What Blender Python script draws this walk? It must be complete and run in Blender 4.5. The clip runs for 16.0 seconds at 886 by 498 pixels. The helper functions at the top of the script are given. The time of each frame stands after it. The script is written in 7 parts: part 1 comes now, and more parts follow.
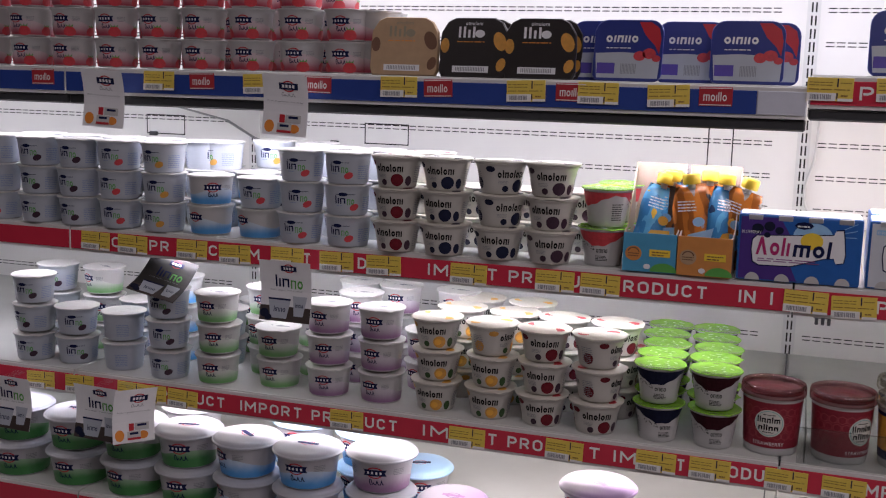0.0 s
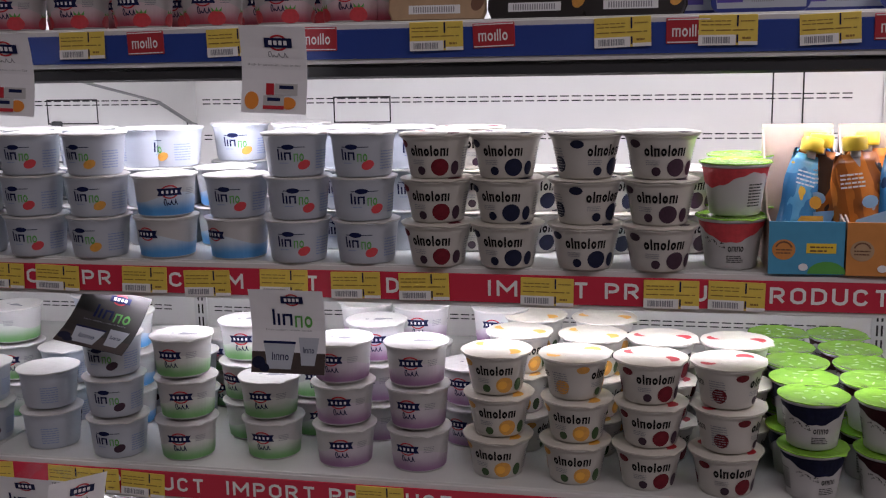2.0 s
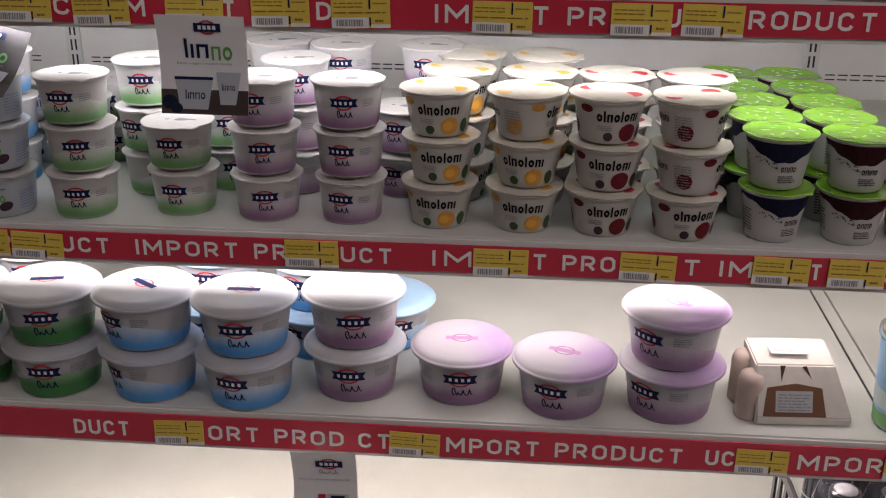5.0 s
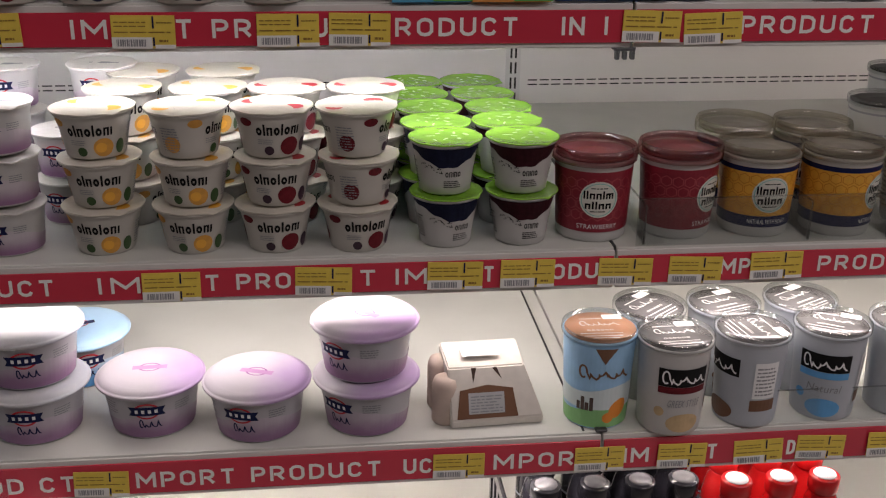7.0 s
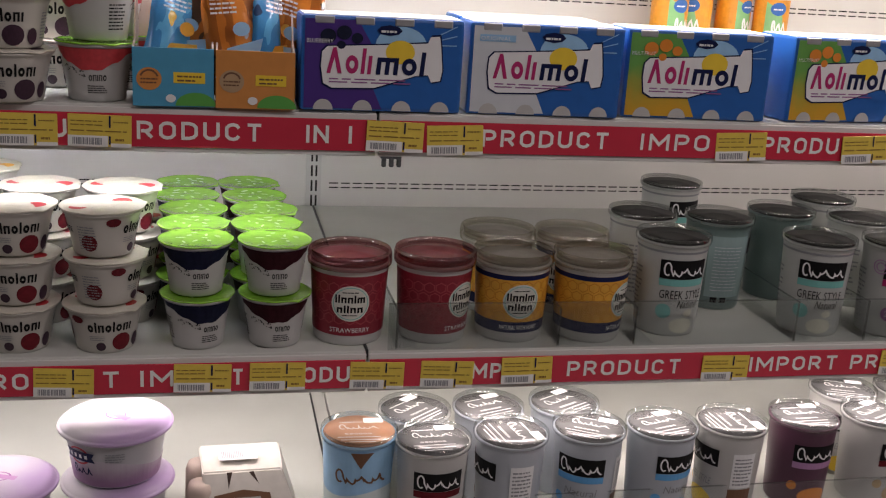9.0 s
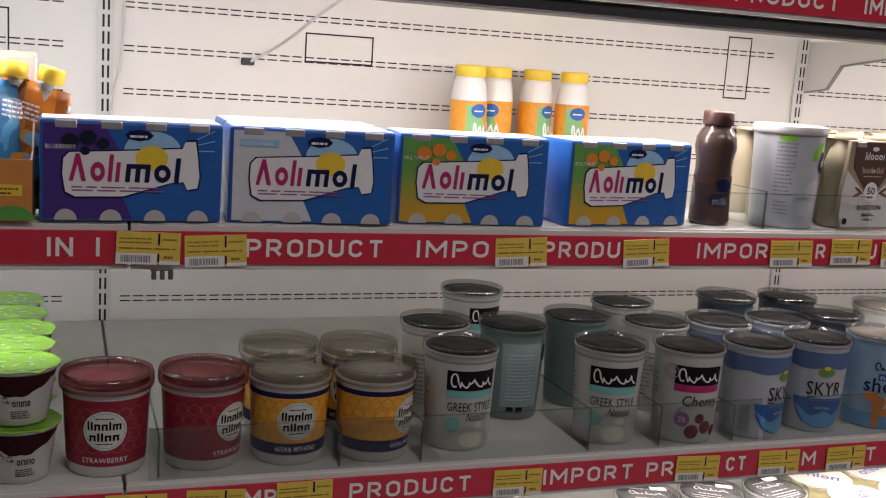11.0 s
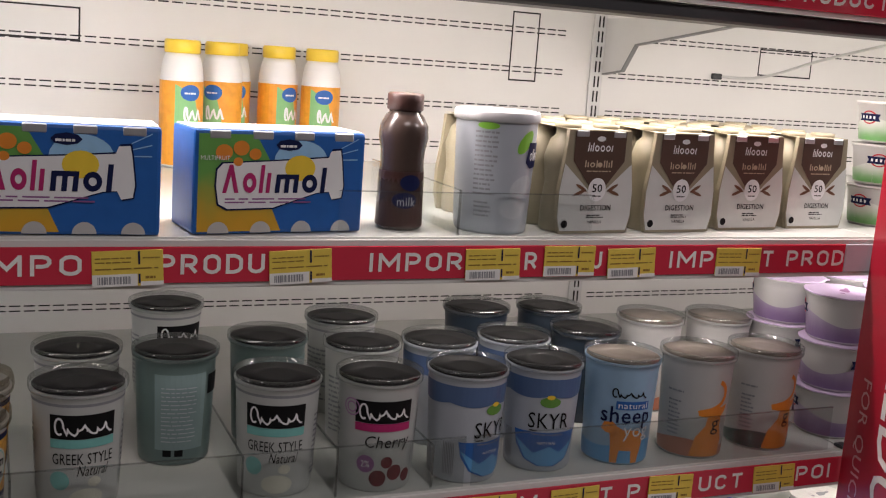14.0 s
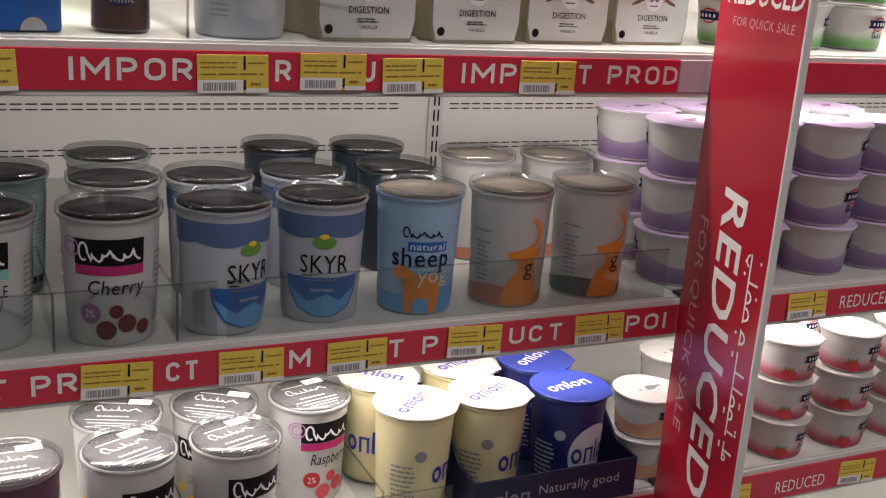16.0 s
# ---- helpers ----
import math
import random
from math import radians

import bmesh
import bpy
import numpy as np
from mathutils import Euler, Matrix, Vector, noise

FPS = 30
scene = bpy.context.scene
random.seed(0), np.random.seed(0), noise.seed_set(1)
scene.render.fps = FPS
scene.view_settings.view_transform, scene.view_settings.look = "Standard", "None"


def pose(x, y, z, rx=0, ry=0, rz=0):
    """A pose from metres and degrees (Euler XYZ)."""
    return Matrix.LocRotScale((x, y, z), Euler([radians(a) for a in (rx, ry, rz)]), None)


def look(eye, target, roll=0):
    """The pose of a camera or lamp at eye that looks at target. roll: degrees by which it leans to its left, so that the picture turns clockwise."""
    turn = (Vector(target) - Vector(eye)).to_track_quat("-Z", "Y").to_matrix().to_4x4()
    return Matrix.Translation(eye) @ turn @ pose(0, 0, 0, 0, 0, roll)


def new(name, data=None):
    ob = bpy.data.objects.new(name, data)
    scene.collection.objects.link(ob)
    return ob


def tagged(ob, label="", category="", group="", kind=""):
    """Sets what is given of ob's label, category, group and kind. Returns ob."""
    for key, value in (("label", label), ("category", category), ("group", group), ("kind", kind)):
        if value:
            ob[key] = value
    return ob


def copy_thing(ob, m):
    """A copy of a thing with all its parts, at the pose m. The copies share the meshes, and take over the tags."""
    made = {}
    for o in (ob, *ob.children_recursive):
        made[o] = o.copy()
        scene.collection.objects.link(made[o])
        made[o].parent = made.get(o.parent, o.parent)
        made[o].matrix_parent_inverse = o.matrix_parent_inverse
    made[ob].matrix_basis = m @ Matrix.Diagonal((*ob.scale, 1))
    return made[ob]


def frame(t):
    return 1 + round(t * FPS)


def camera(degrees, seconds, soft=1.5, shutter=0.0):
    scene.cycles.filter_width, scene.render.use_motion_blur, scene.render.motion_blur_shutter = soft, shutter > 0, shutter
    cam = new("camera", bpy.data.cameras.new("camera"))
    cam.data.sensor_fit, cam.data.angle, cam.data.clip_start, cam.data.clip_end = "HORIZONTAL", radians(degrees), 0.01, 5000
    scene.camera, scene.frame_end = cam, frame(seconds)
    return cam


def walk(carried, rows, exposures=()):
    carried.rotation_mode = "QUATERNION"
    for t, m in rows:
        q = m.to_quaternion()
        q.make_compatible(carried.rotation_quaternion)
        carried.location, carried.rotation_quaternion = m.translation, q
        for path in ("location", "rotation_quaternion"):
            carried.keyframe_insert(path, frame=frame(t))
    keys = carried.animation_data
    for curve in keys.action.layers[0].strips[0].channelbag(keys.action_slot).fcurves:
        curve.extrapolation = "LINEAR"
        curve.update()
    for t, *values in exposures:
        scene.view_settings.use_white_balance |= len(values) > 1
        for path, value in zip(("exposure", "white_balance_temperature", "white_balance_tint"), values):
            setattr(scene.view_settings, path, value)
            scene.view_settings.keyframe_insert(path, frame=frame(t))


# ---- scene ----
cam = camera(45.1, 16.0, soft=1.15)
PATH = [
    (0, (-0.232, -1.772, 1.654), (-0.852, 0.102, 1.333), 1.5),
    (0.5, (-0.299, -1.694, 1.64), (-0.902, 0.182, 1.299), 0.8),
    (1, (-0.418, -1.551, 1.64), (-1.037, 0.319, 1.294), -0.8),
    (1.5, (-0.499, -1.424, 1.627), (-1.046, 0.469, 1.285), -1.3),
    (2, (-0.616, -1.33, 1.61), (-1.03, 0.593, 1.251), -1.1),
    (2.5, (-0.707, -1.254, 1.598), (-1.033, 0.68, 1.203), -0.6),
    (3, (-0.735, -1.221, 1.584), (-1.022, 0.691, 1.072), -0.1),
    (3.2, (-0.738, -1.226, 1.553), (-1.026, 0.682, 1.028), 0.1),
    (5.3, (-0.734, -1.211, 1.52), (-0.82, 0.634, 0.751), 0.4),
    (5.5, (-0.718, -1.205, 1.517), (-0.757, 0.643, 0.753), 0.4),
    (6, (-0.676, -1.201, 1.513), (-0.608, 0.65, 0.759), 0.7),
    (6.5, (-0.633, -1.19, 1.509), (-0.49, 0.656, 0.752), 0.6),
    (7, (-0.575, -1.193, 1.514), (-0.362, 0.658, 0.788), 0.7),
    (7.5, (-0.521, -1.198, 1.519), (-0.234, 0.661, 0.84), 2.4),
    (8, (-0.486, -1.209, 1.523), (-0.149, 0.658, 0.891), 3.3),
    (8.5, (-0.45, -1.22, 1.528), (-0.068, 0.654, 0.945), 3.3),
    (9, (-0.415, -1.227, 1.53), (0.011, 0.65, 0.985), 3.6),
    (9.5, (-0.381, -1.229, 1.531), (0.104, 0.642, 1.018), 4.0),
    (10, (-0.36, -1.23, 1.526), (0.214, 0.636, 1.093), 3.4),
    (10.2, (-0.354, -1.229, 1.53), (0.248, 0.636, 1.13), 3.4),
    (12.3, (-0.167, -1.08, 1.527), (0.557, 0.758, 1.211), 4.6),
    (12.5, (-0.153, -1.071, 1.525), (0.579, 0.762, 1.199), 4.7),
    (13, (-0.07, -1.059, 1.531), (0.691, 0.759, 1.188), 4.7),
    (13.5, (0.024, -1.062, 1.544), (0.805, 0.747, 1.201), 4.3),
    (14, (0.106, -1.068, 1.538), (0.896, 0.734, 1.181), 4.2),
    (14.5, (0.164, -1.07, 1.532), (0.966, 0.722, 1.151), 3.8),
    (15, (0.216, -1.051, 1.512), (1.022, 0.73, 1.09), 4.3),
    (15.5, (0.293, -1.022, 1.47), (1.087, 0.741, 0.957), 4.7),
    (16, (0.378, -1.002, 1.443), (1.222, 0.725, 0.89), 4.0),
]
walk(cam, [(t, look(eye, target, roll)) for t, eye, target, roll in PATH], [(0, 0.12, 6350, 29), (3, 0.08, 6450, 28), (6, 0.1, 6850, 24), (7.3, 0.23, 6800, 23.5), (8.6, 0.22, 6750, 23), (9.6, 0.04, 6700, 23), (13, 0.07, 6550, 21.5), (15.2, 0.02, 6600, 21), (16, 0.22, 6600, 21)])

# ---- world and large lights ----
world = bpy.data.worlds.new("store_world")
scene.world = world
world.use_nodes = True
world.node_tree.nodes["Background"].inputs[0].default_value = (0.9, 0.95, 1.0, 1)
world.node_tree.nodes["Background"].inputs[1].default_value = 0.006

SECTIONS = [(-3.0, -1.6), (-1.6, -0.225), (-0.225, 1.2), (1.2, 2.6)]
LEVELS = {"R0": 1.652, "R1": 1.341, "R2": 1.043, "R3": 0.783}
BACK = 0.755


def area_lamp(name, m, sx, sy, watts, colour):
    data = bpy.data.lights.new(name, "AREA")
    data.shape, data.size, data.size_y, data.energy, data.color = "RECTANGLE", sx, sy, watts, colour
    ob = new(name, data)
    ob.matrix_basis = m
    return ob


COOL = (0.93, 0.97, 1.0)
WARM = (1.0, 0.94, 0.86)
# shelf strips: level, section, watts, colour (R1 section 2 is split in two below)
STRIPS = [
    ("R0", 1, 4.2, COOL), ("R0", 2, 7.1, WARM), ("R0", 3, 5.8, WARM), ("R0", 0, 4.0, COOL),
    ("R1", 1, 2.4, COOL), ("R1", 2, 1.0, WARM), ("R1", 3, 2.2, WARM), ("R1", 0, 1.8, COOL),
    ("R2", 1, 3.2, (1.0, 0.96, 0.90)), ("R2", 2, 3.0, WARM), ("R2", 3, 2.6, WARM), ("R2", 0, 1.8, COOL),
    ("R3", 1, 5.0, WARM), ("R3", 2, 2.0, WARM), ("R3", 3, 2.0, WARM),
]
for level, sec, watts, colour in STRIPS:
    a, b = SECTIONS[sec]
    z = LEVELS[level] - (0.073 if level == "R0" else 0.046)
    tilt = {("R0", 1): 42, ("R1", 1): 55, ("R1", 2): 76, ("R1", 3): 66, ("R2", 1): 62}.get((level, sec), 26)
    # two lamps added here, weak left and stronger right, to brighten the back panel
    if (level, sec) == ("R1", 2):
        a = (a + b) / 2
        area_lamp("shelf_strip_light", pose((3 * SECTIONS[sec][0] + b) / 4, 0.055, z, tilt, 0, 0), (b - a) - 0.1, 0.014, 0.28, colour)
    area_lamp("shelf_strip_light", pose((a + b) / 2, 0.055, z, tilt, 0, 0), (b - a) - 0.1, 0.014, watts, colour)
# canopy light above the top shelf
area_lamp("canopy_light", pose(-0.2, 0.16, 2.03, 25, 0, 0), 5.2, 0.05, 21.0, COOL)
# store ceiling lights
for cx, cy, w in ((-2.4, -1.9, 10), (0.4, -1.9, 17), (3.0, -1.9, 35)):
    area_lamp("store_ceiling_light", pose(cx, cy, 3.12, 0, 0, 0), 1.2, 0.3, w, (1.0, 0.96, 0.92))


# ---- materials ----
def mat(name, col, rough=0.5, metal=0.0, var=0.06, scale=60.0, bump=0.0, coat=0.0, clear=0.0, sheen=0.5, sub=0.0):
    m = bpy.data.materials.new(name)
    m.use_nodes = True
    nt = m.node_tree
    bs = nt.nodes["Principled BSDF"]
    bs.inputs["Roughness"].default_value = rough
    bs.inputs["Metallic"].default_value = metal
    bs.inputs["Coat Weight"].default_value = coat
    bs.inputs["Coat Roughness"].default_value = 0.15
    bs.inputs["Specular IOR Level"].default_value = sheen
    if sub:
        bs.inputs["Subsurface Weight"].default_value = sub
        bs.inputs["Subsurface Radius"].default_value = (0.01, 0.01, 0.01)
    tc = nt.nodes.new("ShaderNodeTexCoord")
    fine = nt.nodes.new("ShaderNodeTexNoise")
    fine.inputs["Scale"].default_value, fine.inputs["Detail"].default_value = scale, 4
    broad = nt.nodes.new("ShaderNodeTexNoise")
    broad.inputs["Scale"].default_value, broad.inputs["Detail"].default_value = scale / 9, 2
    nt.links.new(tc.outputs["Object"], fine.inputs["Vector"])
    nt.links.new(tc.outputs["Object"], broad.inputs["Vector"])
    add = nt.nodes.new("ShaderNodeMath")
    add.operation = "ADD"
    nt.links.new(fine.outputs["Fac"], add.inputs[0])
    nt.links.new(broad.outputs["Fac"], add.inputs[1])
    rng = nt.nodes.new("ShaderNodeMapRange")
    rng.inputs["From Min"].default_value, rng.inputs["From Max"].default_value = 0.6, 1.4
    rng.inputs["To Min"].default_value, rng.inputs["To Max"].default_value = 1 - var, 1 + var
    nt.links.new(add.outputs[0], rng.inputs["Value"])
    hsv = nt.nodes.new("ShaderNodeHueSaturation")
    hsv.inputs["Color"].default_value = (*col, 1)
    nt.links.new(rng.outputs[0], hsv.inputs["Value"])
    nt.links.new(hsv.outputs[0], bs.inputs["Base Color"])
    if bump:
        bp = nt.nodes.new("ShaderNodeBump")
        bp.inputs["Strength"].default_value, bp.inputs["Distance"].default_value = bump, 0.002
        nt.links.new(fine.outputs["Fac"], bp.inputs["Height"])
        nt.links.new(bp.outputs[0], bs.inputs["Normal"])
    if clear:
        mix = nt.nodes.new("ShaderNodeMixShader")
        tr = nt.nodes.new("ShaderNodeBsdfTransparent")
        mix.inputs[0].default_value = clear
        nt.links.new(bs.outputs[0], mix.inputs[1])
        nt.links.new(tr.outputs[0], mix.inputs[2])
        nt.links.new(mix.outputs[0], nt.nodes["Material Output"].inputs["Surface"])
    return m


def fade(name, low, high, z0, z1, rough=0.4):
    """A print whose colour runs from low to high between two heights of the thing."""
    m = mat(name, low, rough, var=0.05)
    nt = m.node_tree
    tc = nt.nodes.new("ShaderNodeTexCoord")
    xyz = nt.nodes.new("ShaderNodeSeparateXYZ")
    nt.links.new(tc.outputs["Object"], xyz.inputs[0])
    wob = nt.nodes.new("ShaderNodeTexNoise")
    wob.inputs["Scale"].default_value = 35
    nt.links.new(tc.outputs["Object"], wob.inputs["Vector"])
    off = nt.nodes.new("ShaderNodeMath")
    off.operation, off.inputs[1].default_value = "MULTIPLY_ADD", (z1 - z0) * 0.5
    nt.links.new(wob.outputs["Fac"], off.inputs[0])
    nt.links.new(xyz.outputs["Z"], off.inputs[2])
    ramp = nt.nodes.new("ShaderNodeMapRange")
    ramp.interpolation_type = "SMOOTHSTEP"
    ramp.inputs["From Min"].default_value, ramp.inputs["From Max"].default_value = z0 + (z1 - z0) * 0.25, z1 + (z1 - z0) * 0.25
    nt.links.new(off.outputs[0], ramp.inputs["Value"])
    mix = nt.nodes.new("ShaderNodeMix")
    mix.data_type = "RGBA"
    colour_in = [k for k in mix.inputs if k.type == "RGBA"]
    colour_in[0].default_value, colour_in[1].default_value = (*low, 1), (*high, 1)
    nt.links.new(ramp.outputs[0], mix.inputs[0])
    nt.links.new([k for k in mix.outputs if k.type == "RGBA"][0], nt.nodes["Principled BSDF"].inputs["Base Color"])
    return m


def swept(name, plain, tint, x0, x1, rough=0.28):
    """A lid print that runs from plain to tinted across the lid."""
    m = fade(name, plain, tint, x0, x1, rough)
    nt = m.node_tree
    xyz = next(n for n in nt.nodes if n.type == "SEPXYZ")
    off = next(n for n in nt.nodes if n.type == "MATH" and n.operation == "MULTIPLY_ADD")
    nt.links.new(xyz.outputs["X"], off.inputs[2])
    return m


def acrylic(name, tint, gloss, share=0.05):
    m = bpy.data.materials.new(name)
    m.use_nodes = True
    nt = m.node_tree
    nt.nodes.remove(nt.nodes["Principled BSDF"])
    tr = nt.nodes.new("ShaderNodeBsdfTransparent")
    tr.inputs[0].default_value = (*tint, 1)
    gl = nt.nodes.new("ShaderNodeBsdfGlossy")
    gl.inputs["Roughness"].default_value = gloss
    mix = nt.nodes.new("ShaderNodeMixShader")
    mix.inputs[0].default_value = share
    nt.links.new(tr.outputs[0], mix.inputs[1])
    nt.links.new(gl.outputs[0], mix.inputs[2])
    nt.links.new(mix.outputs[0], nt.nodes["Material Output"].inputs["Surface"])
    return m


STEEL_GREY = mat("grey_bracket_steel", (0.22, 0.22, 0.22), 0.4, var=0.06)
STEEL_WHITE = mat("white_enamelled_steel", (0.66, 0.66, 0.64), 0.35, var=0.04, scale=14, bump=0.03)
BACK_WHITE = mat("back_panel_enamel", (0.76, 0.75, 0.72), 0.45, var=0.05, scale=6, bump=0.02)
DECK_WHITE = mat("shelf_deck_enamel", (0.62, 0.635, 0.60), 0.25, var=0.07, scale=10, bump=0.02)
SLOT = mat("dark_slot", (0.015, 0.015, 0.015), 0.8)
DARK = mat("dark_grey_strip", (0.035, 0.037, 0.04), 0.45)
RAIL_RED = mat("red_rail_insert", (0.60, 0.033, 0.065), 0.22, var=0.08, scale=18, coat=0.5)
RAIL_BLUE = mat("blue_rail_insert", (0.025, 0.06, 0.28), 0.25, var=0.08, scale=18, coat=0.4)
RAIL_BLANK = mat("pale_rail_insert", (0.6, 0.63, 0.7), 0.3, var=0.05)
RAIL_LETTER = mat("white_rail_lettering", (0.84, 0.82, 0.80), 0.4, var=0.08)
SIGN_RED = mat("red_sign_board", (0.44, 0.010, 0.03), 0.3, var=0.06, scale=10, coat=0.3)
PAPER = mat("white_sign_paper", (0.78, 0.79, 0.80), 0.5, var=0.04)
TAG_YELLOW = mat("yellow_tag_paper", (0.76, 0.57, 0.09), 0.45, var=0.08, scale=90)
TAG_WHITE = mat("white_tag_paper", (0.82, 0.82, 0.80), 0.5)
INK = mat("black_ink", (0.007, 0.007, 0.008), 0.5, sheen=0.15)
INK_GREY = mat("grey_ink", (0.25, 0.26, 0.28), 0.5)
NAVY = mat("navy_ink", (0.009, 0.014, 0.062), 0.45, sheen=0.15)
RED = mat("red_ink", (0.5, 0.02, 0.03), 0.4)
GREEN = mat("green_ink", (0.09, 0.36, 0.07), 0.4)
LEAF = mat("leaf_ink", (0.2, 0.5, 0.05), 0.4)
TEAL = mat("teal_ink", (0.18, 0.5, 0.47), 0.4)
ORANGE = mat("orange_ink", (0.75, 0.25, 0.03), 0.4)
AMBER = mat("amber_ink", (0.78, 0.4, 0.05), 0.4, var=0.15)
AMBER_DEEP = mat("deep_amber_ink", (0.6, 0.24, 0.02), 0.4, var=0.15)
YELLOW = mat("yellow_ink", (0.85, 0.6, 0.05), 0.35)
BLUE = mat("blue_ink", (0.015, 0.12, 0.42), 0.35, var=0.1)
SKY = mat("sky_ink", (0.3, 0.55, 0.8), 0.35, var=0.12)
PURPLE = mat("purple_ink", (0.42, 0.22, 0.42), 0.4, var=0.12, scale=80)
PURPLE_DEEP = mat("deep_purple_ink", (0.28, 0.1, 0.28), 0.4, var=0.12)
LILAC = mat("lilac_foil", (0.72, 0.58, 0.80), 0.35, var=0.05)
MAGENTA = mat("magenta_ink", (0.45, 0.02, 0.14), 0.4)
GREEN_PALE = mat("pale_green_ink", (0.22, 0.5, 0.2), 0.4, var=0.12)
BLUE_PALE = mat("pale_blue_ink", (0.1, 0.36, 0.68), 0.4, var=0.12)
BERRY = mat("strawberry_ink", (0.55, 0.05, 0.06), 0.4, var=0.25, scale=160)
BERRY_DARK = mat("blackberry_ink", (0.035, 0.012, 0.028), 0.4, var=0.4, scale=300)
BLUEBERRY = mat("blueberry_ink", (0.010, 0.013, 0.036), 0.5, var=0.4, scale=200, sheen=0.2)
POMEGRANATE = mat("pomegranate_ink", (0.13, 0.009, 0.016), 0.5, var=0.4, scale=200, sheen=0.2)
PEACH = mat("peach_ink", (0.60, 0.29, 0.05), 0.4, var=0.2, scale=150)
BROWN = mat("brown_ink", (0.16, 0.075, 0.04), 0.45, var=0.12)
TAN = mat("tan_card", (0.45, 0.30, 0.17), 0.6, var=0.12, scale=70, bump=0.05)
KRAFT = mat("pale_carton_card", (0.62, 0.585, 0.535), 0.7, var=0.1, scale=70, bump=0.06)
CARD_BLUE = mat("blue_tray_card", (0.06, 0.32, 0.52), 0.5, var=0.08)
CARD_ORANGE = mat("orange_tray_card", (0.62, 0.25, 0.06), 0.5, var=0.1)
CARD_BLACK = mat("black_printed_card", (0.02, 0.016, 0.015), 0.35, var=0.2)
CARD_NAVY = mat("navy_tray_card", (0.012, 0.016, 0.06), 0.45, var=0.1)
CUP = mat("white_pot_plastic", (0.50, 0.50, 0.49), 0.38, var=0.04, scale=40, sub=0.05)
CUP_GREY = mat("cool_white_pot_plastic", (0.43, 0.47, 0.52), 0.36, var=0.05, scale=40)
CUP_CREAM = mat("cream_pot_plastic", (0.50, 0.485, 0.445), 0.36, var=0.05, scale=40)
POT_WHITE = mat("grey_white_pot_plastic", (0.48, 0.50, 0.485), 0.3, var=0.05, scale=30)
POT_TEAL = mat("grey_teal_pot_plastic", (0.12, 0.18, 0.175), 0.3, var=0.06, scale=30)
CUP_SOFT = mat("translucent_tub_plastic", (0.45, 0.45, 0.48), 0.32, var=0.04, scale=30, sub=0.1)
FOIL = mat("white_foil_lid", (0.62, 0.61, 0.58), 0.32, var=0.07, scale=90, bump=0.5)
FOIL_CREAM = mat("cream_foil_lid", (0.62, 0.59, 0.51), 0.32, var=0.1, scale=90, bump=0.5)
LID_MILK = swept("milky_tub_lid", (0.46, 0.465, 0.48), (0.40, 0.42, 0.47), -0.01, 0.06)
LID_LILAC = swept("lilac_tub_lid", (0.48, 0.45, 0.50), (0.41, 0.29, 0.49), -0.005, 0.055)
LID_BLUE = mat("blue_tub_lid", (0.42, 0.66, 0.88), 0.28, var=0.05, sub=0.1)
LIME = mat("lime_foil_lid", (0.27, 0.58, 0.06), 0.16, var=0.25, scale=70, bump=0.8, coat=0.3)
LID_SMOKE = mat("smoky_plastic_lid", (0.018, 0.018, 0.019), 0.3, var=0.3, scale=40, sheen=0.06)
LID_RIM = acrylic("clear_lid_rim", (0.80, 0.81, 0.81), 0.09, 0.15)
LID_FOIL = mat("silver_grey_foil", (0.20, 0.20, 0.205), 0.25, metal=0.4, var=0.25, scale=60, bump=0.3)
LID_TAN = mat("tan_grey_foil", (0.27, 0.23, 0.19), 0.3, metal=0.2, var=0.25, scale=50, bump=0.2)
LID_BROWN = mat("brown_foil_lid", (0.42, 0.22, 0.13), 0.28, var=0.1, scale=60)
LID_RED = acrylic("red_plastic_lid", (0.62, 0.36, 0.37), 0.08, 0.14)
LID_HONEY = acrylic("honey_plastic_lid", (0.80, 0.77, 0.71), 0.08, 0.14)
CHOC = mat("chocolate_milk_bottle", (0.065, 0.042, 0.035), 0.25, var=0.1, coat=0.5)
CHOC_CAP = mat("dark_brown_cap", (0.06, 0.025, 0.02), 0.4, var=0.1)
CLEAR = acrylic("clear_acrylic", (0.975, 0.985, 0.985), 0.06)
GUARD_CLEAR = acrylic("smoky_clear_acrylic", (0.90, 0.915, 0.91), 0.06, 0.06)
CABLE = mat("cable_sheath", (0.6, 0.6, 0.58), 0.5)
BOTTLE_BLACK = mat("black_bottle", (0.018, 0.018, 0.024), 0.2, coat=0.5)
BOTTLE_RED = mat("red_bottle", (0.5, 0.012, 0.012), 0.25, coat=0.3)
STORE_WALL = mat("store_wall_paint", (0.28, 0.27, 0.26), 0.8, var=0.06, scale=4)
STORE_FLOOR = mat("store_floor_tile", (0.3, 0.29, 0.27), 0.35, var=0.1, scale=5)


# ---- building helpers ----
def link_mesh(name, bm, materials, parent=None, smooth=False):
    me = bpy.data.meshes.new(name)
    bmesh.ops.recalc_face_normals(bm, faces=bm.faces[:])
    bm.to_mesh(me)
    bm.free()
    for m in materials if isinstance(materials, (list, tuple)) else [materials]:
        me.materials.append(m)
    if smooth:
        me.shade_smooth()
    ob = new(name, me)
    if parent:
        ob.parent = parent
    return ob


def part(name, bm, material, parent, label="", smooth=False):
    ob = link_mesh(name, bm, material, parent, smooth)
    return tagged(ob, label) if label else ob


